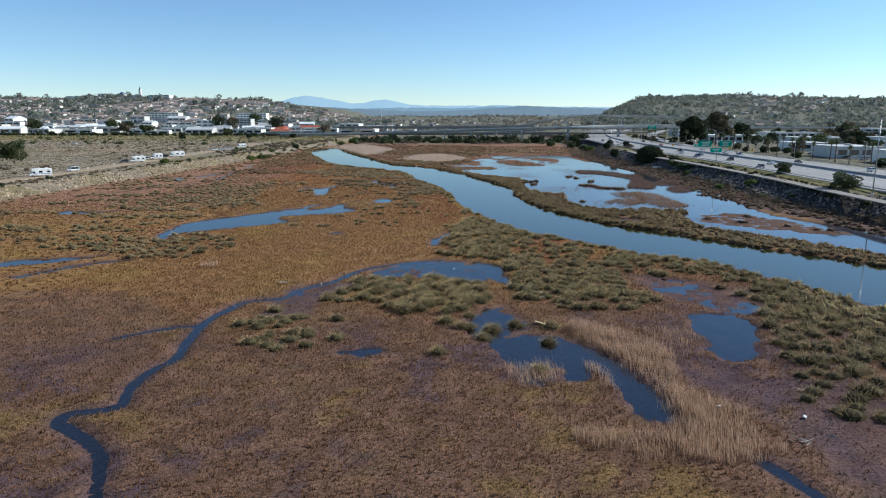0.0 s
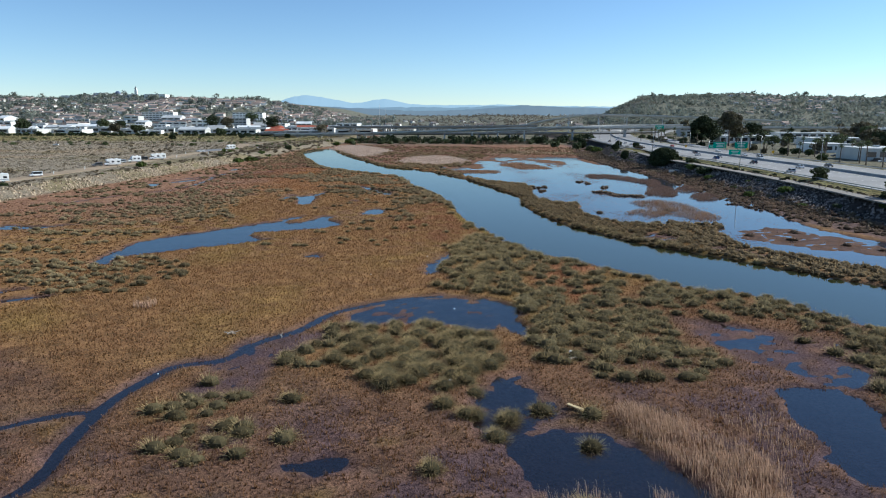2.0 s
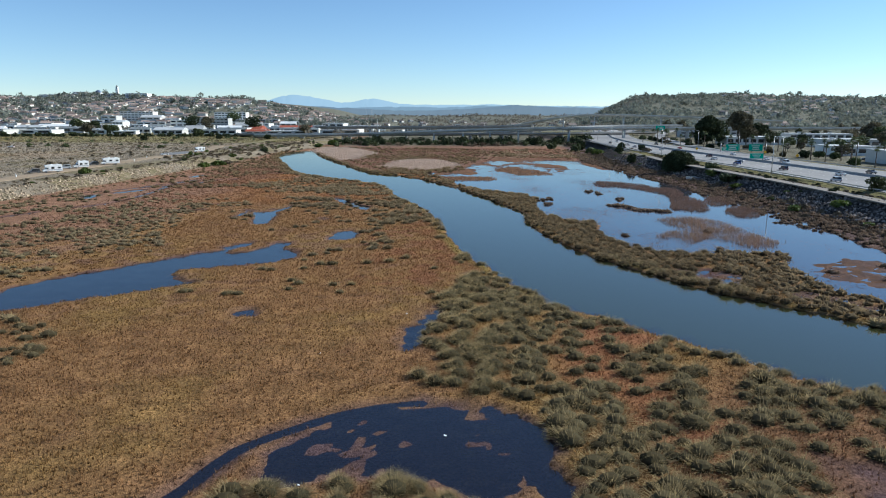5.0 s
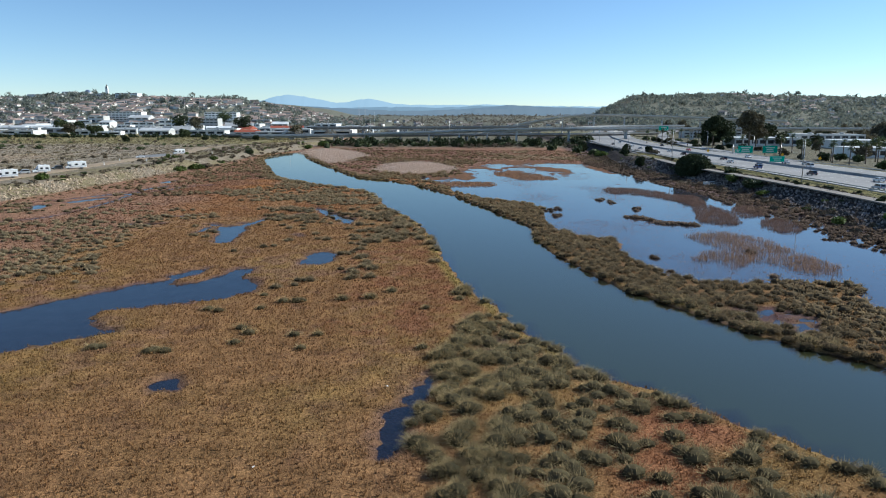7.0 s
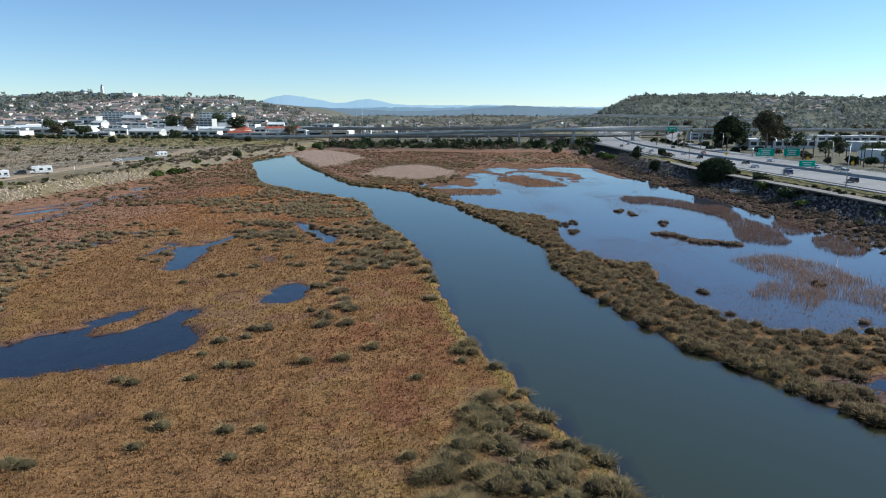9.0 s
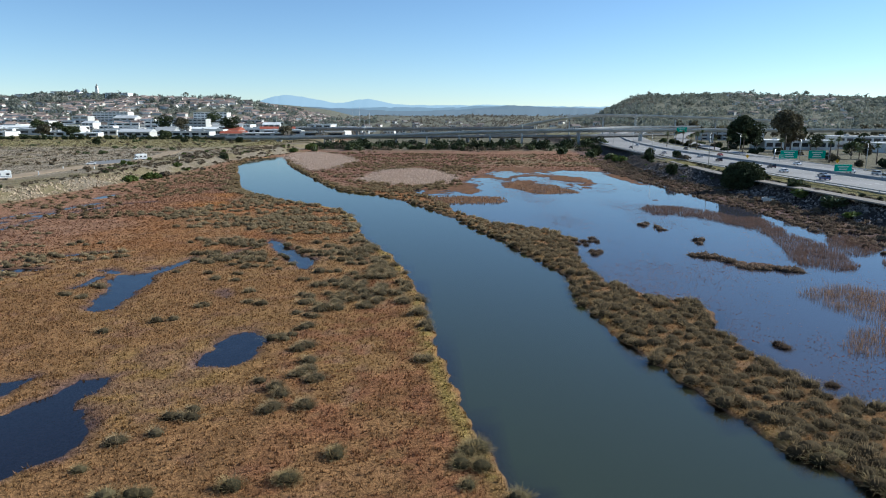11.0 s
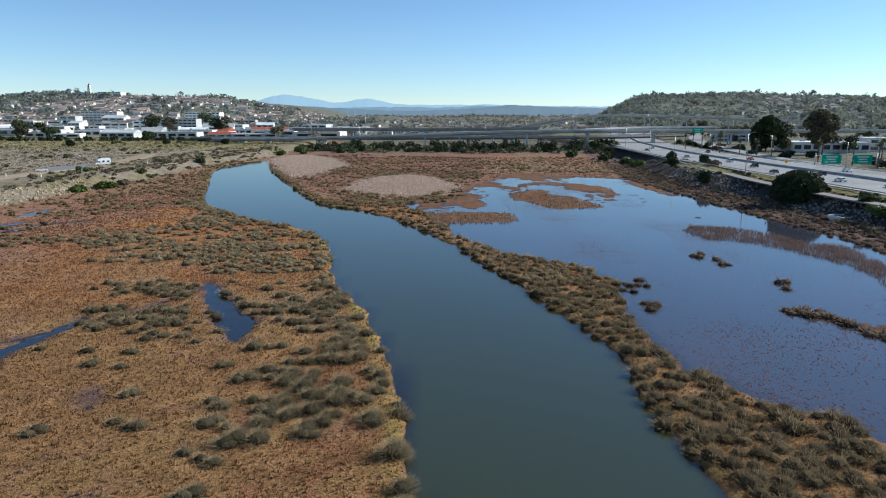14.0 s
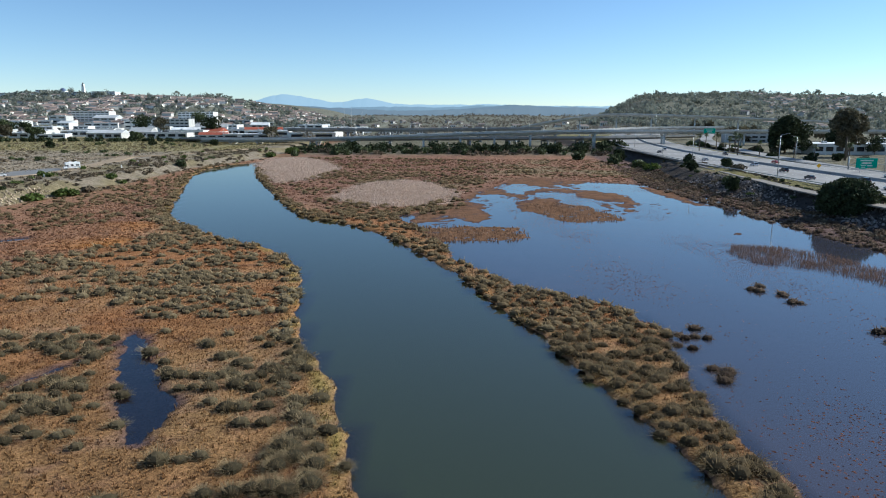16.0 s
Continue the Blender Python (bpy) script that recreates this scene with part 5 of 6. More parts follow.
# hedge of weeds between the path and the freeway
for y0 in np.arange(215, 470, 4.2):
    p0 = np.interp(y0, PATH_EAST[:, 1], PATH_EAST[:, 0])
    if rng.uniform() < 0.75:
        shrub(("dry", "dark", "dry")[int(rng.integers(3))], p0 + rng.uniform(3.4, 5.0), y0, rng.uniform(0.4, 0.8), 0.6)
# west levee and field
for kind, x, y, s, tall in (("light", -139, 343, 1.8, 0.9), ("light", -118, 424, 2.4, 0.7), ("dry", -114, 450, 2.0, 0.9), ("light", -116, 438, 2.6, 0.7), ("light", -121, 482, 2.0, 0.7), ("green", -119, 555, 2.0, 0.9), ("dry", -122, 503, 2.0, 0.8), ("dark", -272, 719, 2.6, 0.9), ("dark", -167, 765, 2.6, 0.9), ("dark", -215, 762, 2.4, 0.8), ("dry", -279, 591, 3.0, 0.7), ("dry", -210, 562, 1.6, 0.7), ("light", -98, 655, 2.6, 0.9), ("green", -84, 668, 2.2, 0.9), ("light", -90, 690, 3.2, 1.0)):
    shrub(kind, x, y, s, tall)
for k in range(46):
    y0 = rng.uniform(180, 620)
    x0 = np.interp(y0, TOE_WEST[:, 0], TOE_WEST[:, 1]) - rng.uniform(9, 15)
    shrub(("dry", "light", "dry", "green")[k % 4], x0, y0, rng.uniform(0.4, 1.0), 0.6)

def scrub(name, label, spots, material, wide, high, leaves, leaf):
    """Many bushes that run together."""
    heap = Heap()
    P = np.array(spots)
    z = plan(P[:, 0], P[:, 1])[0]
    forms = []
    for q in range(4):
        lobes = [(rng.uniform(-0.5, 0.5) * wide, rng.uniform(-0.5, 0.5) * wide, high * rng.uniform(0.25, 0.6), wide * rng.uniform(0.35, 0.55), wide * rng.uniform(0.35, 0.55), high * rng.uniform(0.3, 0.45)) for k in range(6)]
        forms.append(foliage(lobes, leaves, leaf, 300 + q))
    for (x0, y0), z0 in zip(spots, z):
        v, f = forms[int(rng.integers(4))]
        a, q = rng.uniform(0, 6.28), rng.uniform(0.5, 1.3)
        c, s = math.cos(a), math.sin(a)
        heap.add(np.c_[(v[:, 0] * c - v[:, 1] * s) * q + x0, (v[:, 0] * s + v[:, 1] * c) * q + y0, v[:, 2] * q * rng.uniform(0.7, 1.2) + z0], f)
    tagged(new(name, heap.mesh(name, material)), label, "scrub", kind="stuff")


def strewn(n, x0, x1, y0, y1):
    return list(zip(rng.uniform(x0, x1, n), rng.uniform(y0, y1, n)))


field = [(x, y) for x, y in strewn(420, -470, -166, 230, 800) if x > -200 - 0.45 * y and fbm(np.array([x]), np.array([y]), 60, 3, 121)[0] > -0.3]
scrub("field_scrub", "dry brown bushes dotted over the field", field, M_LEAF_DRY, 1.5, 1.2, 150, 0.32)
scrub("green_field_scrub", "dark green bushes dotted over the field", strewn(46, -420, -170, 560, 810), M_LEAF, 2.4, 2.2, 170, 0.45)
scrub("thicket", "dark green thicket under the bridges", strewn(120, -92, 150, 690, 752), M_LEAF_DARK, 4.6, 6.0, 170, 0.8)
scrub("light_thicket", "olive thicket under the bridges", strewn(60, -92, 150, 680, 740), M_LEAF, 3.6, 4.0, 170, 0.6)
scrub("dry_thicket", "bare brown brush under the bridges", strewn(60, -92, 140, 672, 735), M_LEAF_DRY, 3.2, 3.2, 150, 0.5)
scrub("levee_scrub", "dark brown scrub along the foot of the riprap", [(float(np.interp(y, TOE_EAST[:, 0], TOE_EAST[:, 1])) + rng.uniform(-4, 5), y) for y in np.arange(120, 600, 1.5)], M_LEAF_DRY, 1.3, 1.0, 110, 0.24)
scrub("bend_scrub", "olive and brown brush over the levee's end", [(x, y) for x, y in strewn(330, -150, -96, 430, 690) if x < np.interp(y, TOE_WEST[:, 0], TOE_WEST[:, 1]) + 3 and abs(x + 154) > 5], M_LEAF_DRY, 1.5, 1.1, 110, 0.3)
scrub("bend_bushes", "yellow-green bushes over the levee's end", [(x, y) for x, y in strewn(28, -150, -96, 430, 700) if x < np.interp(y, TOE_WEST[:, 0], TOE_WEST[:, 1]) - 2 and abs(x + 154) > 5], M_LEAF_LIGHT, 2.0, 1.6, 150, 0.35)
hedge = [(x, 850 + 0.1 * (x + 200) + rng.uniform(-9, 9)) for x in np.arange(-560, -190, 3.2)]
scrub("hedge", "dark hedge and trees along the far road", hedge, M_LEAF_DARK, 3.4, 4.2, 130, 0.8)
scrub("levee_brush", "dry brush along the levee crest", [(float(np.interp(y, TOE_WEST[:, 0], TOE_WEST[:, 1])) - rng.uniform(9, 17), y) for y in np.arange(170, 640, 1.6)], M_LEAF_DRY, 0.9, 0.6, 80, 0.22)
scrub("verge_scrub", "weeds on the freeway verge", [(float(np.interp(y, PATH_EAST[:, 1], PATH_EAST[:, 0])) + rng.uniform(2.8, 4.6), y) for y in np.arange(150, 640, 1.7)], M_LEAF_DRY, 0.7, 0.5, 80, 0.2)

# tall trees
tree((-208, 332, 4.2), 10, 8, 2, "dark green broad tree on the field's edge", M_LEAF, 5000, 0.4, 21)
tree((-222, 345, 4.2), 9, 7, 2, "dark green broad tree on the field's edge", M_LEAF, 4000, 0.4, 22)
tree((228, 635, 5), 23.5, 14, 6, "huge dark spreading fig tree behind the freeway", M_LEAF_DARK, 10000, 0.9, 24, n_lobes=26, bottom=0.2)
tree((222, 562, 5), 26.5, 11, 13, "tall brown-green eucalyptus with a bare trunk", M_EUC, 9000, 0.8, 25, n_lobes=20, bottom=0.56)
tree((240, 590, 5), 18, 9, 8, "tall brown-green eucalyptus with a bare trunk", M_EUC, 3500, 0.75, 26, n_lobes=12, bottom=0.45)
for k in range(74):
    y0 = rng.uniform(270, 720)
    x0 = (rng.uniform(192, 222) if k % 2 else rng.uniform(215, 240)) + (k % 2 == 0) * rng.uniform(0, 1) ** 2 * 240
    tree((x0, y0, ground_z(x0, y0) - 0.2), rng.uniform(2.5, 4.5) if k % 2 else rng.uniform(6, 13), rng.uniform(2, 4) if k % 2 else rng.uniform(4, 7.5), 0.7 if k % 2 else 1.8, "dark green street tree among the low shops", (M_LEAF_DARK, M_LEAF, M_EUC)[k % 3], 700, 0.6, 200 + k, group="trees round the shops")
for k, (x, y, h, s) in enumerate(((-565, 955, 19, 14), (-590, 1000, 17, 13), (-500, 1045, 17, 14), (-470, 1030, 15, 12), (-425, 915, 13, 10), (-395, 918, 12, 9), (-348, 1070, 26, 14), (-330, 1080, 22, 12), (-345, 1270, 26, 14), (-240, 1000, 24, 13), (-160, 930, 13, 12), (-268, 860, 8, 7), (290, 480, 13, 9), (330, 560, 14, 10), (380, 640, 15, 10), (300, 700, 17, 11), (420, 720, 18, 12), (345, 430, 11, 8), (262, 420, 9, 6), (470, 640, 17, 12), (360, 500, 15, 11))):
    tree((x, y, ground_z(x, y) - 0.2), h, s, h * 0.3, "dark green broad-crowned tree among buildings", (M_LEAF_DARK, M_EUC, M_LEAF)[k % 3], 1700, 0.9, 40 + k, group="trees round the town")


def palm_kind():
    ob = thing("palm", (0, 0, -500), "tall fan palm with a slim grey trunk", "palm tree", "palms beside the freeway")
    bm = bmesh.new()
    for k in range(4):
        rod(bm, (0.05 * k, 0, 2.3 * k - 0.3), (0.05 * (k + 1), 0, 2.3 * (k + 1) - 0.3), 0.3 - 0.03 * k, 0.28 - 0.03 * k, 8)
    part("trunk", bm, M_BARK, ob, shade=True)
    for k in range(26):
        bm = bmesh.new()
        a, t = k * 2.4, -0.6 + 1.9 * ((k * 7) % 26) / 26
        d = Vector((math.cos(a) * math.cos(t), math.sin(a) * math.cos(t), math.sin(t)))
        s = Vector((-math.sin(a), math.cos(a), 0))
        c = Vector((0.2, 0, 8.9))
        for q in (-0.8, -0.4, 0.0, 0.4, 0.8):
            e = (d + s * q).normalized() * 2.3 - Vector((0, 0, 0.35 + 0.3 * abs(q)))
            vs = [bm.verts.new(c + d * 0.7 + s * (q - 0.3) * 0.5), bm.verts.new(c + d * 0.7 + s * (q + 0.3) * 0.5), bm.verts.new(c + e)]
            bm.faces.new(vs)
        rod(bm, c, c + d * 0.8, 0.04, 0.03, 4)
        part("frond", bm, M_LEAF, ob)
    return ob


palm = palm_kind()
palms = [(204, 460, 1.0), (208, 440, 0.9), (212, 418, 1.05), (206, 400, 1.0), (214, 380, 0.95), (204, 362, 1.1), (212, 345, 1.0), (206, 330, 1.1), (216, 312, 1.0), (208, 300, 1.05), (202, 480, 1.2), (218, 468, 1.0), (230, 520, 1.2), (203, 500, 1.1), (178, 590, 1.2), (190, 620, 1.1), (186, 560, 1.0), (176, 640, 1.1), (225, 700, 1.2), (212, 286, 1.0), (199, 452, 0.8), (200, 425, 1.1), (198, 408, 0.9), (201, 388, 1.2), (199, 370, 0.95), (200, 350, 1.15), (199, 336, 0.9), (201, 318, 1.2), (222, 400, 1.1), (226, 432, 1.2), (230, 466, 1.0), (198, 520, 1.1), (196, 545, 0.9), (202, 575, 1.2), (188, 585, 0.9), (182, 610, 1.0), (193, 655, 1.2), (200, 690, 1.1)]
for k, (x, y, s) in enumerate(palms):
    m = pose(x, y, ground_z(x, y) - 0.1, 0, 0, 77 * k) @ Matrix.Diagonal((s, s, s, 1))
    if k:
        copy_thing(palm, Matrix.Identity(4)).matrix_basis = m
    else:
        palm.matrix_world = m




# ---- vehicles ----
def wheels(parent, places, r, wide):
    for x, y in places:
        bm = bmesh.new()
        rod(bm, (x - wide / 2, y, r), (x + wide / 2, y, r), r, r, 12)
        w = part("wheel", bm, M_TYRE, parent, shade=False)
        bm = bmesh.new()
        rod(bm, (x - wide / 2 - 0.015, y, r), (x + wide / 2 + 0.015, y, r), r * 0.55, r * 0.55, 10)
        part("rim", bm, M_RIM, w)


def car(place, turn, colour, style="sedan"):
    """A car about 4.5 m long; its nose points to +y before the turn."""
    tall = {"sedan": 1.42, "suv": 1.72, "van": 1.95}[style]
    ob = thing("car", place, "%s %s on the road" % (colour.replace("_", " "), {"sedan": "saloon car standing", "suv": "tall estate car standing", "van": "delivery van parked"}[style]), "car", "cars on the roads", turn)
    paint = PAINTS[colour]
    bm = bmesh.new()
    prism(bm, [(-2.2, 0.35), (-2.25, 0.7), (-2.15, 0.92), (-1.0, 0.98), (1.0, 0.95), (2.05, 0.8), (2.25, 0.6), (2.2, 0.32)], -0.88, 0.88)
    bmesh.ops.bevel(bm, geom=bm.edges[:], offset=0.06, segments=1, affect="EDGES")
    part("body", bm, paint, ob)
    roof = {"sedan": [(-1.75, 0.93), (-1.1, tall), (0.25, tall), (1.15, 0.93)], "suv": [(-2.1, 0.93), (-1.85, tall), (0.35, tall), (1.15, 0.93)], "van": [(-2.2, 0.93), (-2.15, tall), (0.9, tall), (1.5, 0.93)]}[style]
    bm = bmesh.new()
    prism(bm, roof, -0.76, 0.76)
    part("cabin", bm, paint, ob)
    lower = lambda p: (p[0] * 0.93, min(p[1], tall - 0.1) if p[1] > 1 else 1.0)
    bm = bmesh.new()
    prism(bm, [lower(p) for p in roof], -0.775, 0.775)
    part("window", bm, M_GLASS, ob, "dark side windows")
    (y2, z2), (y3, z3) = roof[2], roof[3]
    for nm, (ya, za), (yb, zb), s in (("windscreen", roof[2], roof[3], 1), ("window", roof[1], roof[0], -1)):
        bm = bmesh.new()
        pts = [(-0.66, ya + (yb - ya) * 0.12 + 0.02 * s, za + (zb - za) * 0.12), (0.66, ya + (yb - ya) * 0.12 + 0.02 * s, za + (zb - za) * 0.12), (0.66, ya + (yb - ya) * 0.9 + 0.03 * s, za + (zb - za) * 0.9), (-0.66, ya + (yb - ya) * 0.9 + 0.03 * s, za + (zb - za) * 0.9)]
        f = bm.faces.new([bm.verts.new(p) for p in pts])
        r = bmesh.ops.extrude_face_region(bm, geom=[f])
        bmesh.ops.translate(bm, vec=(0, 0.012 * s, 0.012), verts=[v for v in r["geom"] if isinstance(v, bmesh.types.BMVert)])
        part(nm, bm, M_GLASS, ob)
    for x in (-0.62, 0.62):
        bm = bmesh.new()
        box(bm, x - 0.17, x + 0.17, 2.12, 2.27, 0.58, 0.72, 0.02)
        part("headlight", bm, M_RIM, ob)
        bm = bmesh.new()
        box(bm, x - 0.15, x + 0.15, -2.27, -2.15, 0.65, 0.82, 0.02)
        part("tail_light", bm, M_LAMP_RED, ob)
    wheels(ob, [(-0.8, -1.35), (0.8, -1.35), (-0.8, 1.35), (0.8, 1.35)], 0.33, 0.22)
    return ob


def motorhome(place, turn, length, label, overcab=True):
    """A coach-built camper; its nose points to +y."""
    ob = thing("motorhome", place, label, "motorhome", "campers on the levee road", turn)
    h, w = 3.1, 1.17
    b = -length / 2
    f = length / 2
    bm = bmesh.new()
    box(bm, -w, w, b, f - 1.9, 0.55, h, 0.08)
    part("body", bm, M_WHITE, ob, "white boxy living compartment")
    bm = bmesh.new()
    prism(bm, [(f - 1.92, 0.5), (f - 1.92, 2.05), (f - 1.35, 2.0), (f - 0.75, 1.25), (f - 0.02, 1.1), (f, 0.5)], -1.0, 1.0)
    part("cab", bm, M_WHITE, ob)
    bm = bmesh.new()
    prism(bm, [(f - 1.36, 1.93), (f - 0.8, 1.32), (f - 0.75, 1.32), (f - 1.32, 1.97)], -0.86, 0.86)
    part("windscreen", bm, M_GLASS, ob)
    for s in (-1, 1):
        bm = bmesh.new()
        box(bm, min(s * 0.99, s * 1.012), max(s * 0.99, s * 1.012), f - 1.8, f - 1.15, 1.3, 1.88)
        part("cab_window", bm, M_GLASS, ob)
        for y0, y1, z0, z1 in ((b + 0.6, b + 1.7, 1.55, 2.2), (b + length * 0.42, b + length * 0.58, 1.5, 2.25)):
            bm = bmesh.new()
            box(bm, min(s * (w - 0.02), s * (w + 0.02)), max(s * (w - 0.02), s * (w + 0.02)), y0, y1, z0, z1, 0.01)
            part("window", bm, M_GLASS, ob)
        bm = bmesh.new()
        box(bm, min(s * (w - 0.02), s * (w + 0.012)), max(s * (w - 0.02), s * (w + 0.012)), b + 0.1, f - 2.0, 1.05, 1.2)
        part("stripe", bm, M_TRIM, ob, "faded coloured stripe")
    if overcab:
        bm = bmesh.new()
        prism(bm, [(f - 2.0, 2.1), (f - 2.0, h - 0.02), (f - 1.0, h - 0.1), (f - 0.7, 2.6), (f - 0.85, 2.15)], -w + 0.01, w - 0.01)
        part("overcab", bm, M_WHITE, ob)
        bm = bmesh.new()
        box(bm, -0.75, 0.75, f - 0.83, f - 0.76, 2.45, 2.72)
        part("front_window", bm, M_GLASS, ob)
    bm = bmesh.new()
    box(bm, w - 0.015, w + 0.03, b + length * 0.62, b + length * 0.62 + 0.7, 0.7, 2.55, 0.01)
    part("door", bm, M_WHITE, ob)
    for y0 in (b + 1.2, b + length * 0.5):
        bm = bmesh.new()
        box(bm, -0.4, 0.4, y0, y0 + 0.8, h - 0.02, h + 0.25, 0.06)
        part("roof_unit", bm, M_WHITE, ob)
    bm = bmesh.new()
    box(bm, -w + 0.03, w - 0.03, b - 0.12, b + 0.02, 0.5, 0.75, 0.03)
    part("bumper", bm, M_STEEL, ob)
    wheels(ob, [(-0.95, b + 1.7), (0.95, b + 1.7), (-0.95, f - 1.0), (0.95, f - 1.0)], 0.38, 0.26)
    return ob


def parked(x, y):
    return (x, y, 3.73)


motorhome(parked(-155.8, 264), 128, 7.6, "white coach-built motorhome parked on the levee track")
car(parked(-156.6, 289), 135, "white", "van")
motorhome(parked(-155.2, 348), 128, 7.0, "white motorhome parked behind a dark car on the levee")
car(parked(-160.2, 343.6), 128, "dark_grey", "suv")
motorhome(parked(-155.3, 371), 128, 6.2, "white camper trailer body behind a pickup, parked", False)
car(parked(-159.8, 366.6), 128, "silver", "suv")
motorhome(parked(-153, 394), 128, 8.0, "white motorhome with roof units parked on the track")
car(parked(-158.6, 389.4), 128, "black", "suv")
car((-156.5, 470, 3.78), 120, "white", "sedan")
motorhome(parked(-149, 508), 130, 6.5, "white motorhome with a striped side beside the track")
car((-305, 568, ground_z(-305, 568) + 0.1), 90, "white", "sedan")


def lane(s, off, colour, style, back=False):
    p, h = along(MEDIAN, s)
    car((p[0] + math.sin(h) * off, p[1] - math.cos(h) * off, p[2] + 0.07), math.degrees(h) - 90 + (180 if back else 0), colour, style)


S0 = 40 + 0
for y0, off, colour, style, back in ((288, -23.5, "silver", "suv", 0), (312, -8.5, "white", "sedan", 0), (339, -16, "dark_grey", "suv", 0), (372, -19.5, "blue", "suv", 0), (385, -12.4, "silver", "sedan", 0), (405, -15.8, "white", "sedan", 0), (428, -8.6, "dark_grey", "suv", 0), (440, -19.8, "dark_grey", "sedan", 0), (471, -12.4, "black", "suv", 0), (503, -8.8, "white", "suv", 0), (540, -16, "silver", "sedan", 0), (575, -12.4, "white", "sedan", 0), (610, -19, "dark_grey", "sedan", 0), (640, -9, "white", "suv", 0),
                                     (322, 9, "dark_grey", "sedan", 1), (376, 5.2, "white", "van", 1), (392, 12.6, "silver", "suv", 1), (402, 8.8, "silver", "sedan", 1), (446, 12.5, "white", "sedan", 1), (520, 8.8, "red", "sedan", 1), (590, 12.4, "dark_grey", "suv", 1), (270, 12.5, "white", "suv", 1), (240, -12.3, "white", "sedan", 0)):
    lane(y0 + S0 + 1.5, off, colour, style, bool(back))


# ---- poles and signs ----
def street_lamp(x, y, z, high, arm, turn):
    ob = thing("street_lamp", (x, y, z), "tall grey steel street lamp beside the road", "street lamp", "lamps along the freeway", turn)
    bm = bmesh.new()
    rod(bm, (0, 0, 0.3), (0, 0, high), 0.17, 0.09, 8)
    part("pole", bm, M_STEEL, ob, shade=True)
    bm = bmesh.new()
    rod(bm, (0, 0, -0.6), (0, 0, 0.45), 0.4, 0.38, 10)
    part("footing", bm, M_CONC, ob)
    if arm:
        bm = bmesh.new()
        rod(bm, (0, 0, high - 0.1), (arm, 0, high + 0.5), 0.07, 0.05, 6)
        part("arm", bm, M_STEEL, ob)
        bm = bmesh.new()
        box(bm, arm - 0.1, arm + 0.7, -0.18, 0.18, high + 0.42, high + 0.58, 0.03)
        part("lamp_head", bm, M_CONC_DARK, ob)
    return ob


for x, y, high in ((126.3, 317.5, 15), (124.5, 197, 22), (128.5, 448, 15), (138.5, 598, 15), (127.6, 525, 13), (150, 690, 14)):
    street_lamp(x, y, ground_z(x, y), high, 2.4, 0)
for x, y, high in ((184.5, 300, 11), (184, 360, 11), (182, 420, 11), (181.5, 470, 11), (184, 540, 12), (192, 640, 12)):
    street_lamp(x, y, ground_z(x, y), high, 2.2, 180)
for x, y, high in ((-150, 842, 24), (-108, 845, 20), (-62, 842, 22), (-12, 845, 19), (24, 860, 22), (60, 870, 18), (100, 860, 20), (-215, 860, 22), (-190, 870, 20), (150, 880, 24), (210, 830, 24), (-85, 950, 40), (-78, 955, 36), (-66, 950, 30)):
    street_lamp(x, y, ground_z(x, y), high, 1.8, 90)


def sign_panel(parent, x, z, w, h, rows):
    bm = bmesh.new()
    box(bm, x - w / 2, x + w / 2, -0.08, 0.06, z, z + h, 0.02)
    p = part("panel", bm, M_GREEN_SIGN, parent, "green traffic panel with white bars")
    for k in range(rows):
        bm = bmesh.new()
        ww = w * (0.62, 0.45, 0.55)[k % 3]
        zz = z + h * (1 - (k + 1) / (rows + 1))
        box(bm, x - ww / 2, x + ww / 2, -0.1, -0.075, zz - h * 0.06, zz + h * 0.06)
        part("text_bar", bm, M_LINE, p)
    bm = bmesh.new()
    for a, b, c, d in ((x - w / 2, x + w / 2, z + h - 0.14, z + h - 0.06), (x - w / 2, x + w / 2, z + 0.06, z + 0.14)):
        box(bm, a + 0.1, b - 0.1, -0.1, -0.075, c, d)
    part("border", bm, M_LINE, p)


gantry = thing("sign_gantry", (179, 487, 5.6), "steel gantry carrying two large green traffic signs", "road sign")
for x in (-1.0, 27):
    bm = bmesh.new()
    rod(bm, (x, 0.4, -0.8), (x, 0.4, 5.6), 0.3, 0.25, 10)
    part("post", bm, M_STEEL, gantry, shade=True)
for z in (2.4, 4.6):
    bm = bmesh.new()
    rod(bm, (-1, 0.4, z), (27, 0.4, z), 0.1, 0.1, 6)
    part("beam", bm, M_STEEL, gantry)
sign_panel(gantry, 6.2, 0.9, 8.8, 4.2, 3)
sign_panel(gantry, 20.5, 0.9, 8.6, 4.2, 3)
for x, y, w, h in ((150.5, 392, 6.5, 2.6), (168, 470, 3.0, 2.0)):
    p = thing("road_sign", (x + 5, y, ground_z(x, y)), "small green traffic sign on two posts", "road sign", "small green signs")
    for q in (-w * 0.35, w * 0.35):
        bm = bmesh.new()
        rod(bm, (q, 0.12, -0.5), (q, 0.12, 1.6 + h), 0.07, 0.07, 6)
        part("post", bm, M_STEEL, p)
    sign_panel(p, 0, 1.6, w, h, 2)
p = thing("road_sign", (224.5, 744.5, 14.0), "green traffic sign fixed to the bridge parapet", "road sign")
sign_panel(p, 0, 0.2, 9, 4.2, 2)
bm = bmesh.new()
box(bm, -4, 4, 0.05, 2.2, 1.2, 1.5)
part("bracket", bm, M_STEEL, p)
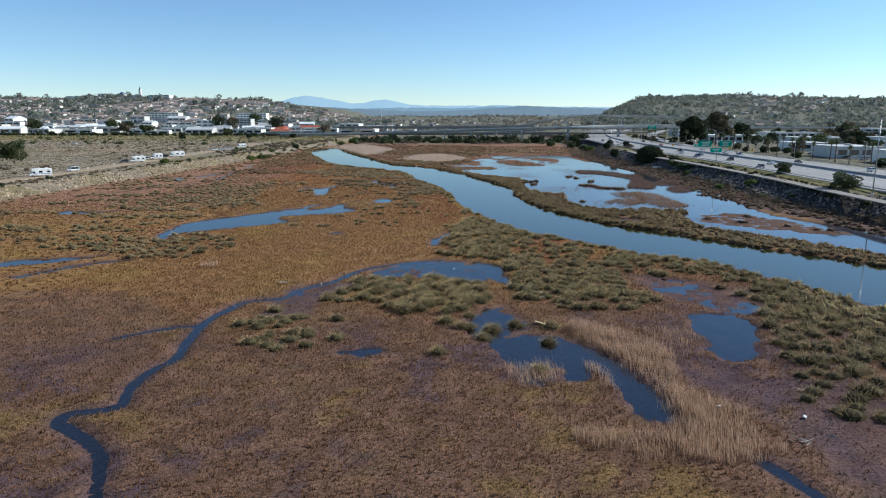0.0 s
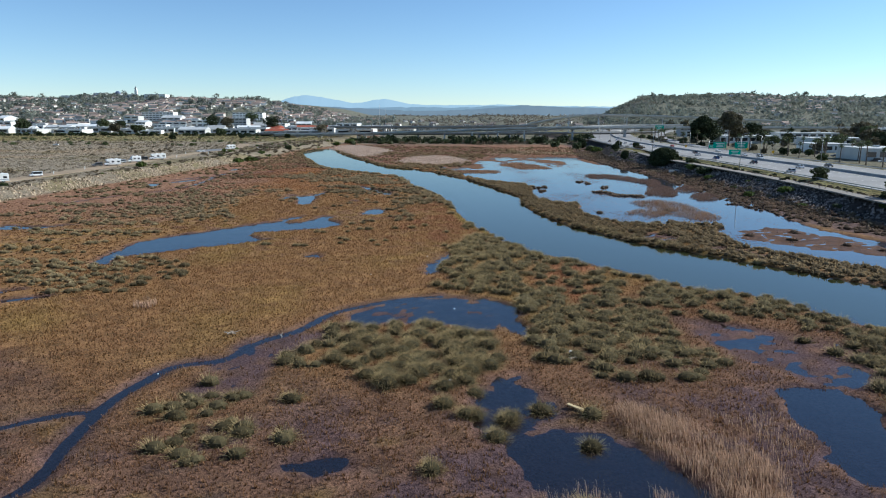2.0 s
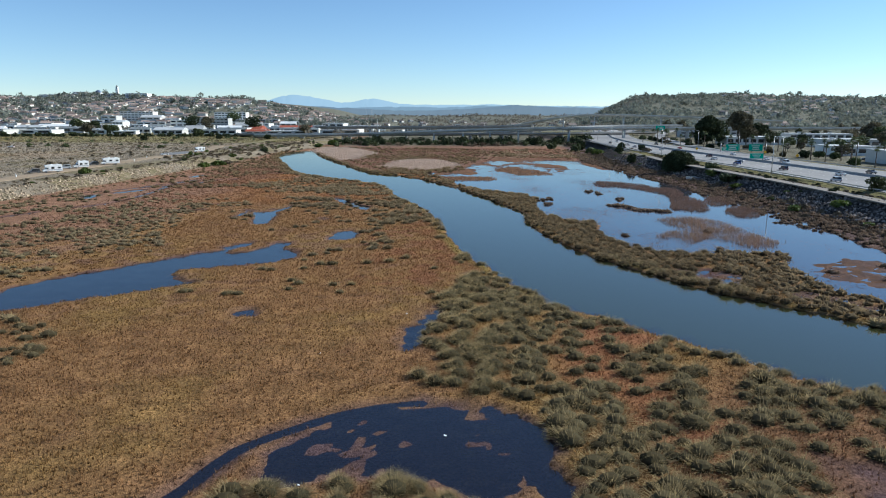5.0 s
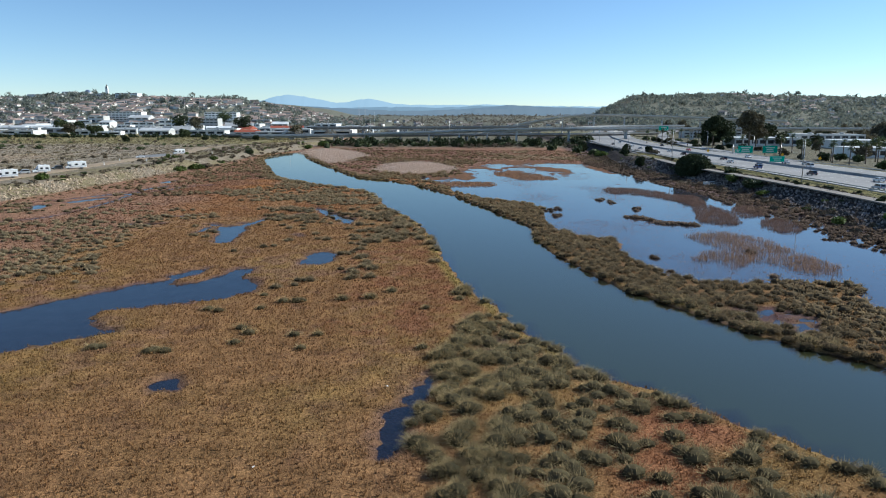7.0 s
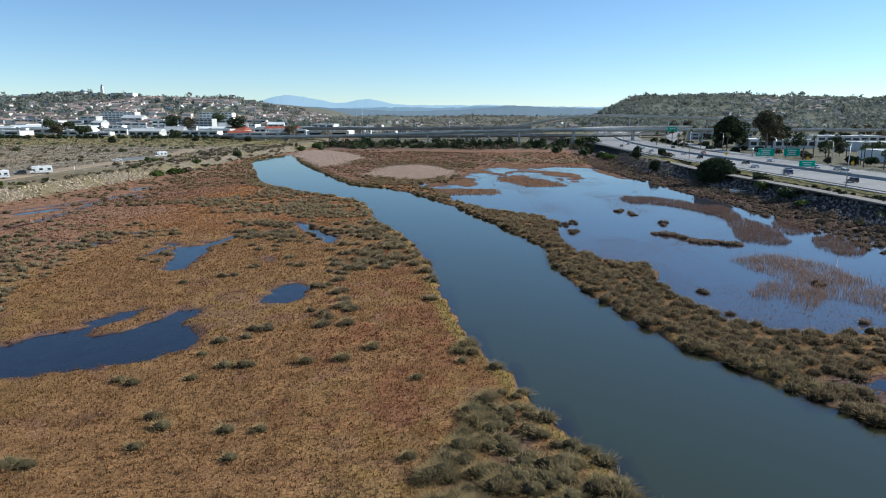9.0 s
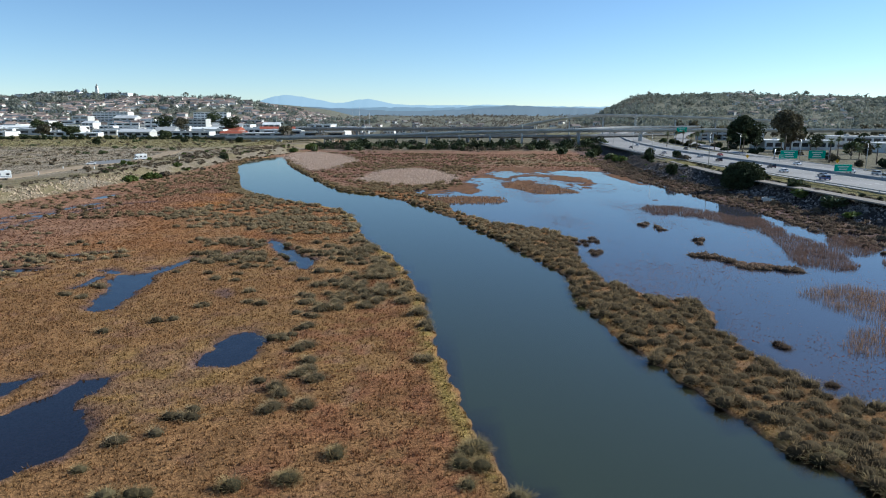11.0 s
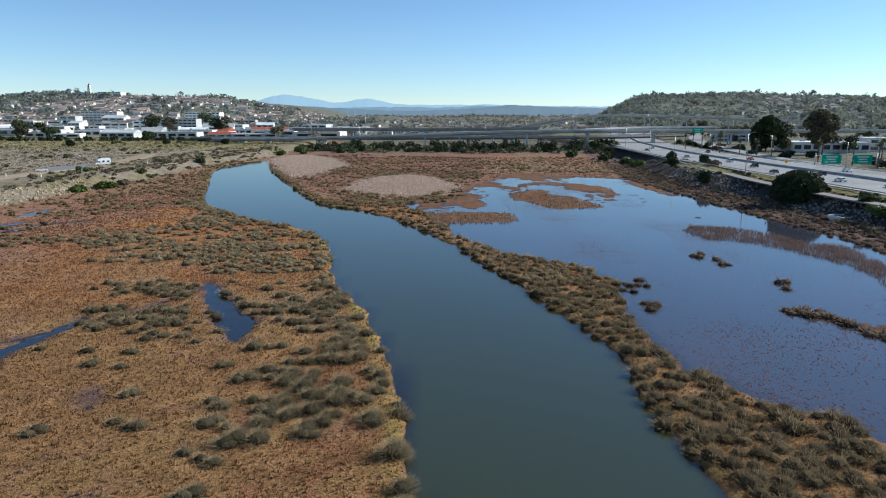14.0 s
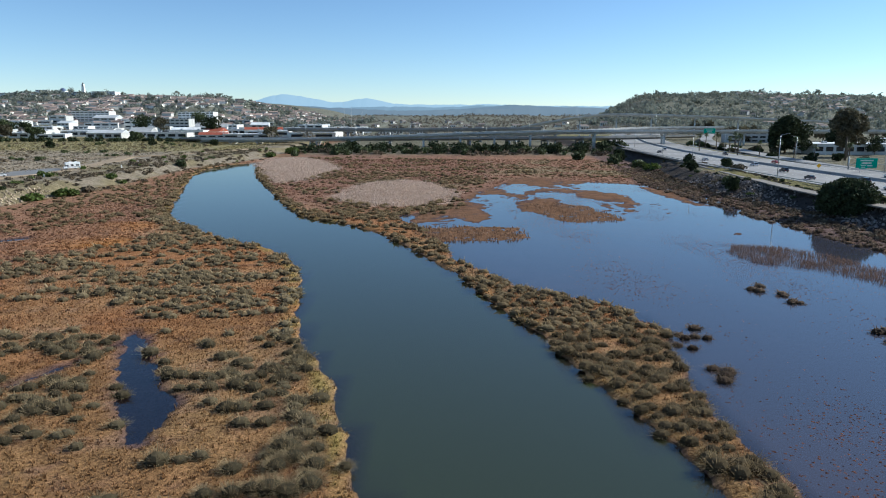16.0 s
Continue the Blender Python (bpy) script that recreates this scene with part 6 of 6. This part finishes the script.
for x, y in ((179.7, 446), (175, 403), (152, 474)):
    p = thing("warning_sign", (x + 6, y, ground_z(x + 6, y)), "yellow diamond warning sign on a steel post", "road sign", "yellow warning signs")
    bm = bmesh.new()
    rod(bm, (0, 0.06, -0.4), (0, 0.06, 3.0), 0.06, 0.06, 6)
    part("post", bm, M_STEEL, p)
    bm = bmesh.new()
    prism(bm, [(-0.03, 1.9), (0.03, 1.9), (0.03, 3.2), (-0.03, 3.2)], -0.65, 0.65)
    bmesh.ops.rotate(bm, cent=(0, 0, 2.55), matrix=Matrix.Rotation(radians(45), 3, "Y"), verts=bm.verts)
    part("plate", bm, M_YELLOW_SIGN, p)
for k, (x, y) in enumerate(((-152, 418), (-143, 445), (-158, 448), (-140, 470), (-133, 520), (-136, 545), (-156, 300), (-157, 326))):
    p = thing("marker_post", (x, y, ground_z(x, y)), "short white wooden marker post by the track", "post", "white marker posts")
    bm = bmesh.new()
    box(bm, -0.14, 0.14, -0.14, 0.14, -0.3, 1.15, 0.02)
    part("shaft", bm, M_WHITE, p)
    bm = bmesh.new()
    box(bm, -0.17, 0.17, -0.17, 0.17, 1.15, 1.25, 0.02)
    part("cap", bm, M_WHITE, p)

# ---- outfall, driftwood and litter ----
o = thing("drain_outfall", (113.6, 357.5, ground_z(113.6, 357.5) + 0.25), "pale concrete rim of an open drain box in the riprap", "drain", "", 14)
for a in ((-3.4, 3.4, 1.8, 2.15, -1.2, 0.5), (-3.4, -3.05, -1.8, 1.8, -1.2, 0.4), (3.05, 3.4, -1.8, 1.8, -1.2, 0.4), (-3.4, 3.4, -2.15, -1.8, -1.2, 0.3)):
    bm = bmesh.new()
    box(bm, *a, 0.04)
    part("wall", bm, M_CONC, o)
bm = bmesh.new()
box(bm, -3.05, 3.05, -1.8, 1.8, -1.0, -0.7)
part("sump", bm, M_TYRE, o, "dark flat bottom")
board = thing("board", (12.8, 85.9, ground_z(12.8, 85.9) + 0.16), "long yellow weathered board lying on the marsh", "board", "", -48)
bm = bmesh.new()
box(bm, -0.95, 0.95, -0.2, 0.2, -0.03, 0.05, 0.012)
part("plank", bm, M_WOOD, board)
for x, y, n in ((-26.3, 108, 7), (-20, 108, 3), (14.8, 99.4, 4), (30, 53, 5), (27, 115, 4)):
    d = thing("driftwood", (x, y, ground_z(x, y)), "bleached driftwood branches heaped on the mat", "driftwood", "driftwood on the marsh")
    for k in range(n):
        bm = bmesh.new()
        a, l = rng.uniform(0, 6.28), rng.uniform(0.5, 1.3)
        c = Vector((rng.normal() * 0.4, rng.normal() * 0.3, 0.2))
        e = Vector((math.cos(a), math.sin(a), rng.uniform(0, 0.15))) * l
        rod(bm, c - e * 0.6, c + e * 0.2, 0.05, 0.045, 6)
        rod(bm, c + e * 0.2, c + e * 0.8 + Vector((0.1, 0.05, 0.1)), 0.045, 0.02, 6)
        part("branch", bm, M_DRIFT, d)
for k, (x, y, s) in enumerate(((15.3, 101, 0.42), (1.1, 92.7, 0.2), (-2.7, 156, 0.14), (17, 104.5, 0.2), (-12, 140, 0.12), (-30, 95, 0.12), (2, 120, 0.12), (33, 58, 0.25), (-9, 112, 0.12), (26, 60, 0.2))):
    bm = bmesh.new()
    box(bm, -s, s, -s * 0.6, s * 0.6, 0, s * 0.5, s * 0.15)
    for v in bm.verts:
        v.co += Vector((rng.normal(), rng.normal(), rng.normal())) * s * 0.12
    ob = part("litter", bm, M_WHITE)
    ob.matrix_world = pose(x, y, ground_z(x, y) + 0.12, 12, 8, 60 * k)
    tagged(ob, "crumpled white piece of litter on the marsh", "litter", "litter on the marsh")


# ---- buildings ----
def building(x, y, w, d, h, floors, label, wall=M_WALL, roof=M_ROOF_FLAT, turn=0.0, z=None, gable=False, bays=0):
    ob = thing("building", (x, y, (ground_z(x, y) if z is None else z) - 0.3), label, "building", "", turn)
    bm = bmesh.new()
    box(bm, -w / 2, w / 2, -d / 2, d / 2, -4, h)
    part("wall", bm, wall, ob)
    bm = bmesh.new()
    if gable:
        prism(bm, [(-d / 2 - 0.6, h), (0, h + d * 0.16), (d / 2 + 0.6, h)], -w / 2 - 0.6, w / 2 + 0.6)
        part("roof", bm, roof, ob)
    else:
        box(bm, -w / 2 - 0.25, w / 2 + 0.25, -d / 2 - 0.25, d / 2 + 0.25, h, h + 0.35)
        rf = part("roof", bm, roof, ob)
        for k in range(max(1, int(w / 18))):
            bm = bmesh.new()
            q = -w / 2 + w * (k + 0.5) / max(1, int(w / 18))
            box(bm, q - 1.3, q + 1.3, -1.2, 1.2, h + 0.35, h + 1.5, 0.05)
            part("vent", bm, M_STEEL, rf)
    n = bays or max(2, min(9, int(w / 6)))
    fh = h / floors
    for fl in range(floors):
        for k in range(n):
            c = -w / 2 + w * (k + 0.5) / n
            bm = bmesh.new()
            z0 = fl * fh + fh * 0.35
            box(bm, c - w / n * 0.36, c + w / n * 0.36, -d / 2 - 0.06, -d / 2 + 0.1, z0, z0 + fh * 0.42)
            part("window", bm, M_GLASS, ob)
    return ob


# the shops behind the freeway
for x, y, w, d, h, fl, lab, roof in ((263, 632, 48, 28, 6.5, 1, "long white warehouse behind the freeway", M_ROOF_FLAT), (318, 590, 46, 30, 6, 1, "pale grey workshop with a flat roof", M_ROOF_FLAT), (250, 478, 24, 26, 5.5, 1, "pale grey workshop with a flat roof", M_ROOF_FLAT), (232, 395, 26, 30, 6.5, 1, "white flat-roofed shop beside parked cars", M_ROOF_FLAT), (236, 340, 34, 24, 6.5, 1, "white flat-roofed depot behind the palms", M_ROOF_FLAT), (250, 292, 30, 24, 6, 1, "white flat-roofed depot behind the palms", M_ROOF_FLAT), (285, 370, 30, 36, 7.5, 2, "pale office block of two storeys", M_ROOF_FLAT), (300, 440, 36, 26, 7, 1, "low store with a blue-grey roof", M_ROOF),
                                    (345, 520, 40, 30, 8, 2, "pale office block of two storeys", M_ROOF_FLAT), (400, 590, 44, 28, 8, 2, "cream block with a flat roof", M_ROOF_FLAT), (320, 640, 50, 24, 9, 2, "cream block with a flat roof", M_ROOF_FLAT), (450, 700, 60, 30, 12, 3, "cream three-storey block below the hill", M_ROOF_FLAT), (300, 820, 60, 18, 10, 3, "cream three-storey block below the hill", M_ROOF_FLAT), (370, 360, 30, 30, 7, 1, "white flat-roofed shop among trees", M_ROOF_FLAT), (520, 560, 50, 30, 9, 2, "white flat-roofed shop among trees", M_ROOF_FLAT)):
    building(x, y, w, d, h, fl, lab, roof=roof, turn=-4)
for k, (x, y) in enumerate(((222, 372), (222, 378), (223, 364), (224, 318), (225, 325), (226, 412), (225, 420), (245, 425), (250, 440), (262, 330), (224, 305), (226, 445), (228, 452))):
    car((x, y, ground_z(x, y) + 0.02), 85, ("white", "dark_grey", "silver", "white", "blue")[k % 5], ("sedan", "suv", "van")[k % 3])

# the commercial strip beyond the field
gs = np.random.default_rng(17)
for row, (y0, n, low, high) in enumerate(((935, 15, 4.5, 7), (985, 15, 5, 8), (1050, 14, 5, 9), (1130, 14, 6, 10), (1220, 13, 6, 12), (1310, 12, 6, 12))):
    for k in range(n):
        x = -860 + 770 * (k + gs.uniform(0.1, 0.9)) / n
        h = gs.uniform(low, high)
        w = gs.uniform(18, 52)
        red = row < 3 and -270 < x < -130 and k % 2 == 0
        building(x, y0 + gs.uniform(-16, 16), w, gs.uniform(16, 34), h, 1 if h < 8 else 2, "red-roofed low commercial building by the road" if red else "white flat-roofed commercial building in the strip", roof=M_ROOF_RED if red else M_ROOF_FLAT, gable=bool(red or k % 5 == 0), turn=gs.uniform(-20, 20), bays=int(gs.integers(2, 5)))
for x, y, w, d, h, fl in ((-350, 1180, 50, 24, 17, 4), (-365, 1330, 56, 24, 20, 5), (-545, 1360, 60, 24, 16, 4)):
    building(x, y, w, d, h, fl, "cream hotel block with rows of windows")
# the campus on the ridge
for x, y, w, d, h, fl, lab in ((-770, 1900, 56, 30, 17, 4, "large white campus hall on the ridge"), (-1010, 1960, 90, 26, 12, 3, "long white campus building on the ridge"), (-960, 1980, 30, 24, 18, 4, "white campus building with a flat roof"), (-880, 1970, 44, 24, 13, 3, "white campus church nave on the ridge"), (-800, 1985, 50, 20, 14, 3, "long white campus building on the ridge"), (-640, 2010, 30, 18, 10, 2, "pale hilltop block among trees"), (-700, 1995, 24, 16, 9, 2, "pale hilltop block among trees")):
    building(x, y, w, d, h * 0.8, fl, lab, wall=M_WHITE, bays=4)
tower = thing("bell_tower", (-852, 1960, ground_z(-852, 1960) - 1), "slim pale bell tower on the campus ridge", "tower")
for z0, z1, r in ((-3, 24, 3.2), (24, 31, 2.7)):
    bm = bmesh.new()
    box(bm, -r, r, -r, r, z0, z1)
    part("shaft", bm, M_WALL, tower)
bm = bmesh.new()
rod(bm, (0, 0, 31), (0, 0, 36), 2.6, 0.1, 8)
part("cap", bm, M_ROOF, tower)
for z0 in (26.0,):
    bm = bmesh.new()
    box(bm, -1.2, 1.2, -2.75, -2.6, z0, z0 + 4)
    part("opening", bm, M_GLASS, tower)
dome = thing("domed_church", (-905, 1965, ground_z(-905, 1965) - 1), "pale domed church on the campus ridge", "church")
bm = bmesh.new()
box(bm, -9, 9, -9, 9, -3, 13)
part("wall", bm, M_WALL, dome)
bm = bmesh.new()
bmesh.ops.create_uvsphere(bm, u_segments=14, v_segments=8, radius=7.5)
bmesh.ops.translate(bm, vec=(0, 0, 13), verts=bm.verts)
part("dome", bm, M_TRIM, dome, shade=True)


def house_kind(seed):
    g = np.random.default_rng(seed)
    w, d, h = g.uniform(10, 16), g.uniform(8, 11), g.uniform(4, 7)
    ob = thing("house", (0, 0, -500), "pale stucco house with a low roof on the slope", "house", "houses on the hillsides")
    bm = bmesh.new()
    box(bm, -w / 2, w / 2, -d / 2, d / 2, -5, h)
    part("wall", bm, M_HOUSE, ob)
    bm = bmesh.new()
    prism(bm, [(-d / 2 - 0.6, h - 0.1), (0, h + d * 0.24), (d / 2 + 0.6, h - 0.1)], -w / 2 - 0.5, w / 2 + 0.5)
    part("roof", bm, M_ROOF, ob)
    for k in range(3):
        bm = bmesh.new()
        q = (k - 1) * w * 0.3
        box(bm, q - 1.2, q + 1.2, -d / 2 - 0.06, -d / 2 + 0.1, h * 0.35, h * 0.75)
        part("window", bm, M_GLASS, ob)
    return ob


homes = []
g = np.random.default_rng(5)
while len(homes) < 298:
    k = len(homes)
    if k < 90:
        x, y = g.uniform(-1500, -760), g.uniform(1250, 1900)
    elif k < 130:
        y = g.uniform(1150, 2300)
        x = g.uniform(-0.1, 0.24) * y
    elif k < 235:
        x, y = g.uniform(-720, -180), g.uniform(1550, 2300)
    else:
        y = g.uniform(1500, 2600)
        x = g.uniform(0.40, 0.72) * y
    homes.append((x, y))
H = np.array(homes)
HZ = plan(H[:, 0], H[:, 1])[0]
house_kinds = [house_kind(60 + k) for k in range(5)]
for k, ((x, y), z) in enumerate(zip(homes, HZ)):
    m = pose(x, y, z - 0.2, 0, 0, g.uniform(-50, 50)) @ Matrix.Diagonal((1.1, 1.1, 1.1, 1))
    if k < 5:
        house_kinds[k].matrix_world = m
    else:
        copy_thing(house_kinds[k % 5], Matrix.Identity(4)).matrix_basis = m

# the rows of houses past those that can be told apart
M_HOUSE_FAR = mat("far_house_wall", (0.68, 0.64, 0.58), 0.85, 2.0, 0.08, 0, island=0.35)
M_ROOF_FAR = mat("far_house_roof", (0.27, 0.2, 0.165), 0.9, 1.5, 0.2, 0, island=0.5)


def far_houses(count):
    """Small gabled houses in rows along the contour of the hills."""
    pts = []
    while len(pts) < count:
        n = 400
        pick = g.uniform(size=n)
        y = g.uniform(1230, 2350, n)
        x = np.where(pick < 0.4, g.uniform(-1550, -720, n), np.where(pick < 0.82, g.uniform(-760, -170, n), 0.0))
        x = np.where(pick >= 0.82, y * g.uniform(0.42, 0.8, n), x)
        y = np.where(x < 0, np.round(y / 26) * 26 + 0.04 * x + g.normal(size=n) * 3, y)
        keep = fbm(x, y, 190, 4, 131) > np.where(x < -720, -0.3, np.where(x < 0, -0.2, 0.1))
        keep &= (x > -720) | (x < -1050) | (y < 1700)
        pts += list(zip(x[keep], y[keep]))
    P = np.array(pts[:count])
    z = plan(P[:, 0], P[:, 1])[0]
    walls, roofs = Heap(), Heap()
    quad = np.array([(0, 1, 5), (0, 5, 4), (1, 2, 6), (1, 6, 5), (2, 3, 7), (2, 7, 6), (3, 0, 4), (3, 4, 7)])
    gable = np.array([(0, 1, 5), (0, 5, 4), (2, 3, 4), (2, 4, 5), (0, 4, 3), (1, 2, 5), (0, 3, 2), (0, 2, 1)])
    for (x, y), z0 in zip(P, z):
        w, d, h, a = g.uniform(5, 9), g.uniform(4, 6), g.uniform(3.2, 6.5), g.uniform(-0.5, 0.5)
        c, q = math.cos(a), math.sin(a)

        def put(v):
            v = np.array(v)
            return np.c_[v[:, 0] * c - v[:, 1] * q + x, v[:, 0] * q + v[:, 1] * c + y, v[:, 2] + z0]

        walls.add(put([(-w, -d, -5), (w, -d, -5), (w, d, -5), (-w, d, -5), (-w, -d, h), (w, -d, h), (w, d, h), (-w, d, h)]), quad)
        e = 0.6
        roofs.add(put([(-w - e, -d - e, h), (w + e, -d - e, h), (w + e, d + e, h), (-w - e, d + e, h), (-w - e, 0, h + d * 0.45), (w + e, 0, h + d * 0.45)]), gable)
    tagged(new("hillside_houses", walls.mesh("hillside_houses", M_HOUSE_FAR)), "many pale stucco houses covering the far hillsides", "houses", kind="stuff")
    tagged(new("hillside_roofs", roofs.mesh("hillside_roofs", M_ROOF_FAR)), "low brown roofs of the far hillside houses", "roofs", kind="stuff")
    return pts[:count]


homes += far_houses(1300)

# ---- far woods and mountains ----
def woods(name, label, spots, low, high, material, sprays=20):
    """Far trees: each a ragged crown of leaf sprays over a small dark heart."""
    P = np.array(spots)
    z = plan(P[:, 0], P[:, 1])[0]
    n = len(P)
    s = g.uniform(low, high, n) * np.where(g.uniform(size=n) < 0.05, 1.6, 1)
    tall = g.uniform(0.65, 1.35, n) * s
    heap = Heap()
    for k in range(sprays):
        d = g.normal(size=(n, 3))
        d /= np.linalg.norm(d, axis=1)[:, None]
        d[:, 2] = np.abs(d[:, 2]) * 1.3 - 0.25
        c = np.c_[P, z] + d * np.c_[s * 0.5, s * 0.5, tall * 0.4] * g.uniform(0.6, 1.15, (n, 1)) + np.c_[s * 0, s * 0, tall * 0.5]
        r = (s * g.uniform(0.12, 0.22, n))[:, None]
        v = [c + g.normal(size=(n, 3)) * r for q in range(3)]
        i = np.arange(n)
        heap.add(np.concatenate(v), np.c_[i, i + n, i + 2 * n])
    return tagged(new(name, heap.mesh(name, material)), label, "woods", kind="stuff")


def spread(n, x0, x1, y0, y1, test):
    x, y = g.uniform(x0, x1, n), g.uniform(y0, y1, n)
    k = test(x, y)
    for a, b in homes:
        k &= (x - a) ** 2 + ((y - b + 12) * 0.7) ** 2 > 110
    return list(zip(x[k], y[k]))


woods("hill_woods", "grey-green trees covering the far hillsides, paled for haze", spread(5200, -1700, -150, 1250, 2200, lambda x, y: fbm(x, y, 140, 4, 101) > -0.12) + spread(8200, 350, 2100, 1150, 2700, lambda x, y: (x > 0.2 * y) & (x < 0.8 * y) & (fbm(x, y, 110, 5, 103) > -0.35)), 6, 12, M_FAR, 28)
woods("town_woods", "brown-green trees between the shops and the hill", spread(520, 240, 1000, 620, 1250, lambda x, y: (x > 0.2 * y + 115) & (fbm(x, y, 70, 4, 109) > -0.1)), 5, 10, M_EUC, 70)
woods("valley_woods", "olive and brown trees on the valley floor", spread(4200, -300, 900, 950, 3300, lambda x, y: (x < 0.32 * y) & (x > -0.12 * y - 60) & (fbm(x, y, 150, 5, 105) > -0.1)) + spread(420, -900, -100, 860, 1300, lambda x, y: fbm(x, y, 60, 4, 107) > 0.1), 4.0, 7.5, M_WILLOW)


def ridge(y0, glow, strength, base, bumps, wave, seed):
    """A ridge at the edge of sight, its haze put in as blue emission."""
    haze = bpy.data.materials.new("hazy_ridge")
    haze.use_nodes = True
    hb = haze.node_tree.nodes["Principled BSDF"]
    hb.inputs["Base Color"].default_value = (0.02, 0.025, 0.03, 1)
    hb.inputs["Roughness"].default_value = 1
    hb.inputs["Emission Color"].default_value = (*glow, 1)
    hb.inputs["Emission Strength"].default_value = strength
    mx = np.linspace(-2700, 2700, 500)
    top = base + wave * fbm(mx, mx * 0, 500, 6, seed)
    top = top + 3.0 * fbm(mx, mx * 0 + 3, 40, 4, seed + 9)
    for c, w, h in bumps:
        top = top + h * np.exp(-((mx - c) / w) ** 2)
    n = len(mx)
    v = np.concatenate((np.c_[mx, np.full(n, y0), np.full(n, -20.0)], np.c_[mx, np.full(n, y0 + 60), top], np.c_[mx, np.full(n, y0 + 120), np.full(n, -20.0)]))
    i = np.arange(n - 1)
    f = np.concatenate([np.c_[i + a, i + 1 + a, i + 1 + n + a] for a in (0, n)] + [np.c_[i + a, i + 1 + n + a, i + n + a] for a in (0, n)])
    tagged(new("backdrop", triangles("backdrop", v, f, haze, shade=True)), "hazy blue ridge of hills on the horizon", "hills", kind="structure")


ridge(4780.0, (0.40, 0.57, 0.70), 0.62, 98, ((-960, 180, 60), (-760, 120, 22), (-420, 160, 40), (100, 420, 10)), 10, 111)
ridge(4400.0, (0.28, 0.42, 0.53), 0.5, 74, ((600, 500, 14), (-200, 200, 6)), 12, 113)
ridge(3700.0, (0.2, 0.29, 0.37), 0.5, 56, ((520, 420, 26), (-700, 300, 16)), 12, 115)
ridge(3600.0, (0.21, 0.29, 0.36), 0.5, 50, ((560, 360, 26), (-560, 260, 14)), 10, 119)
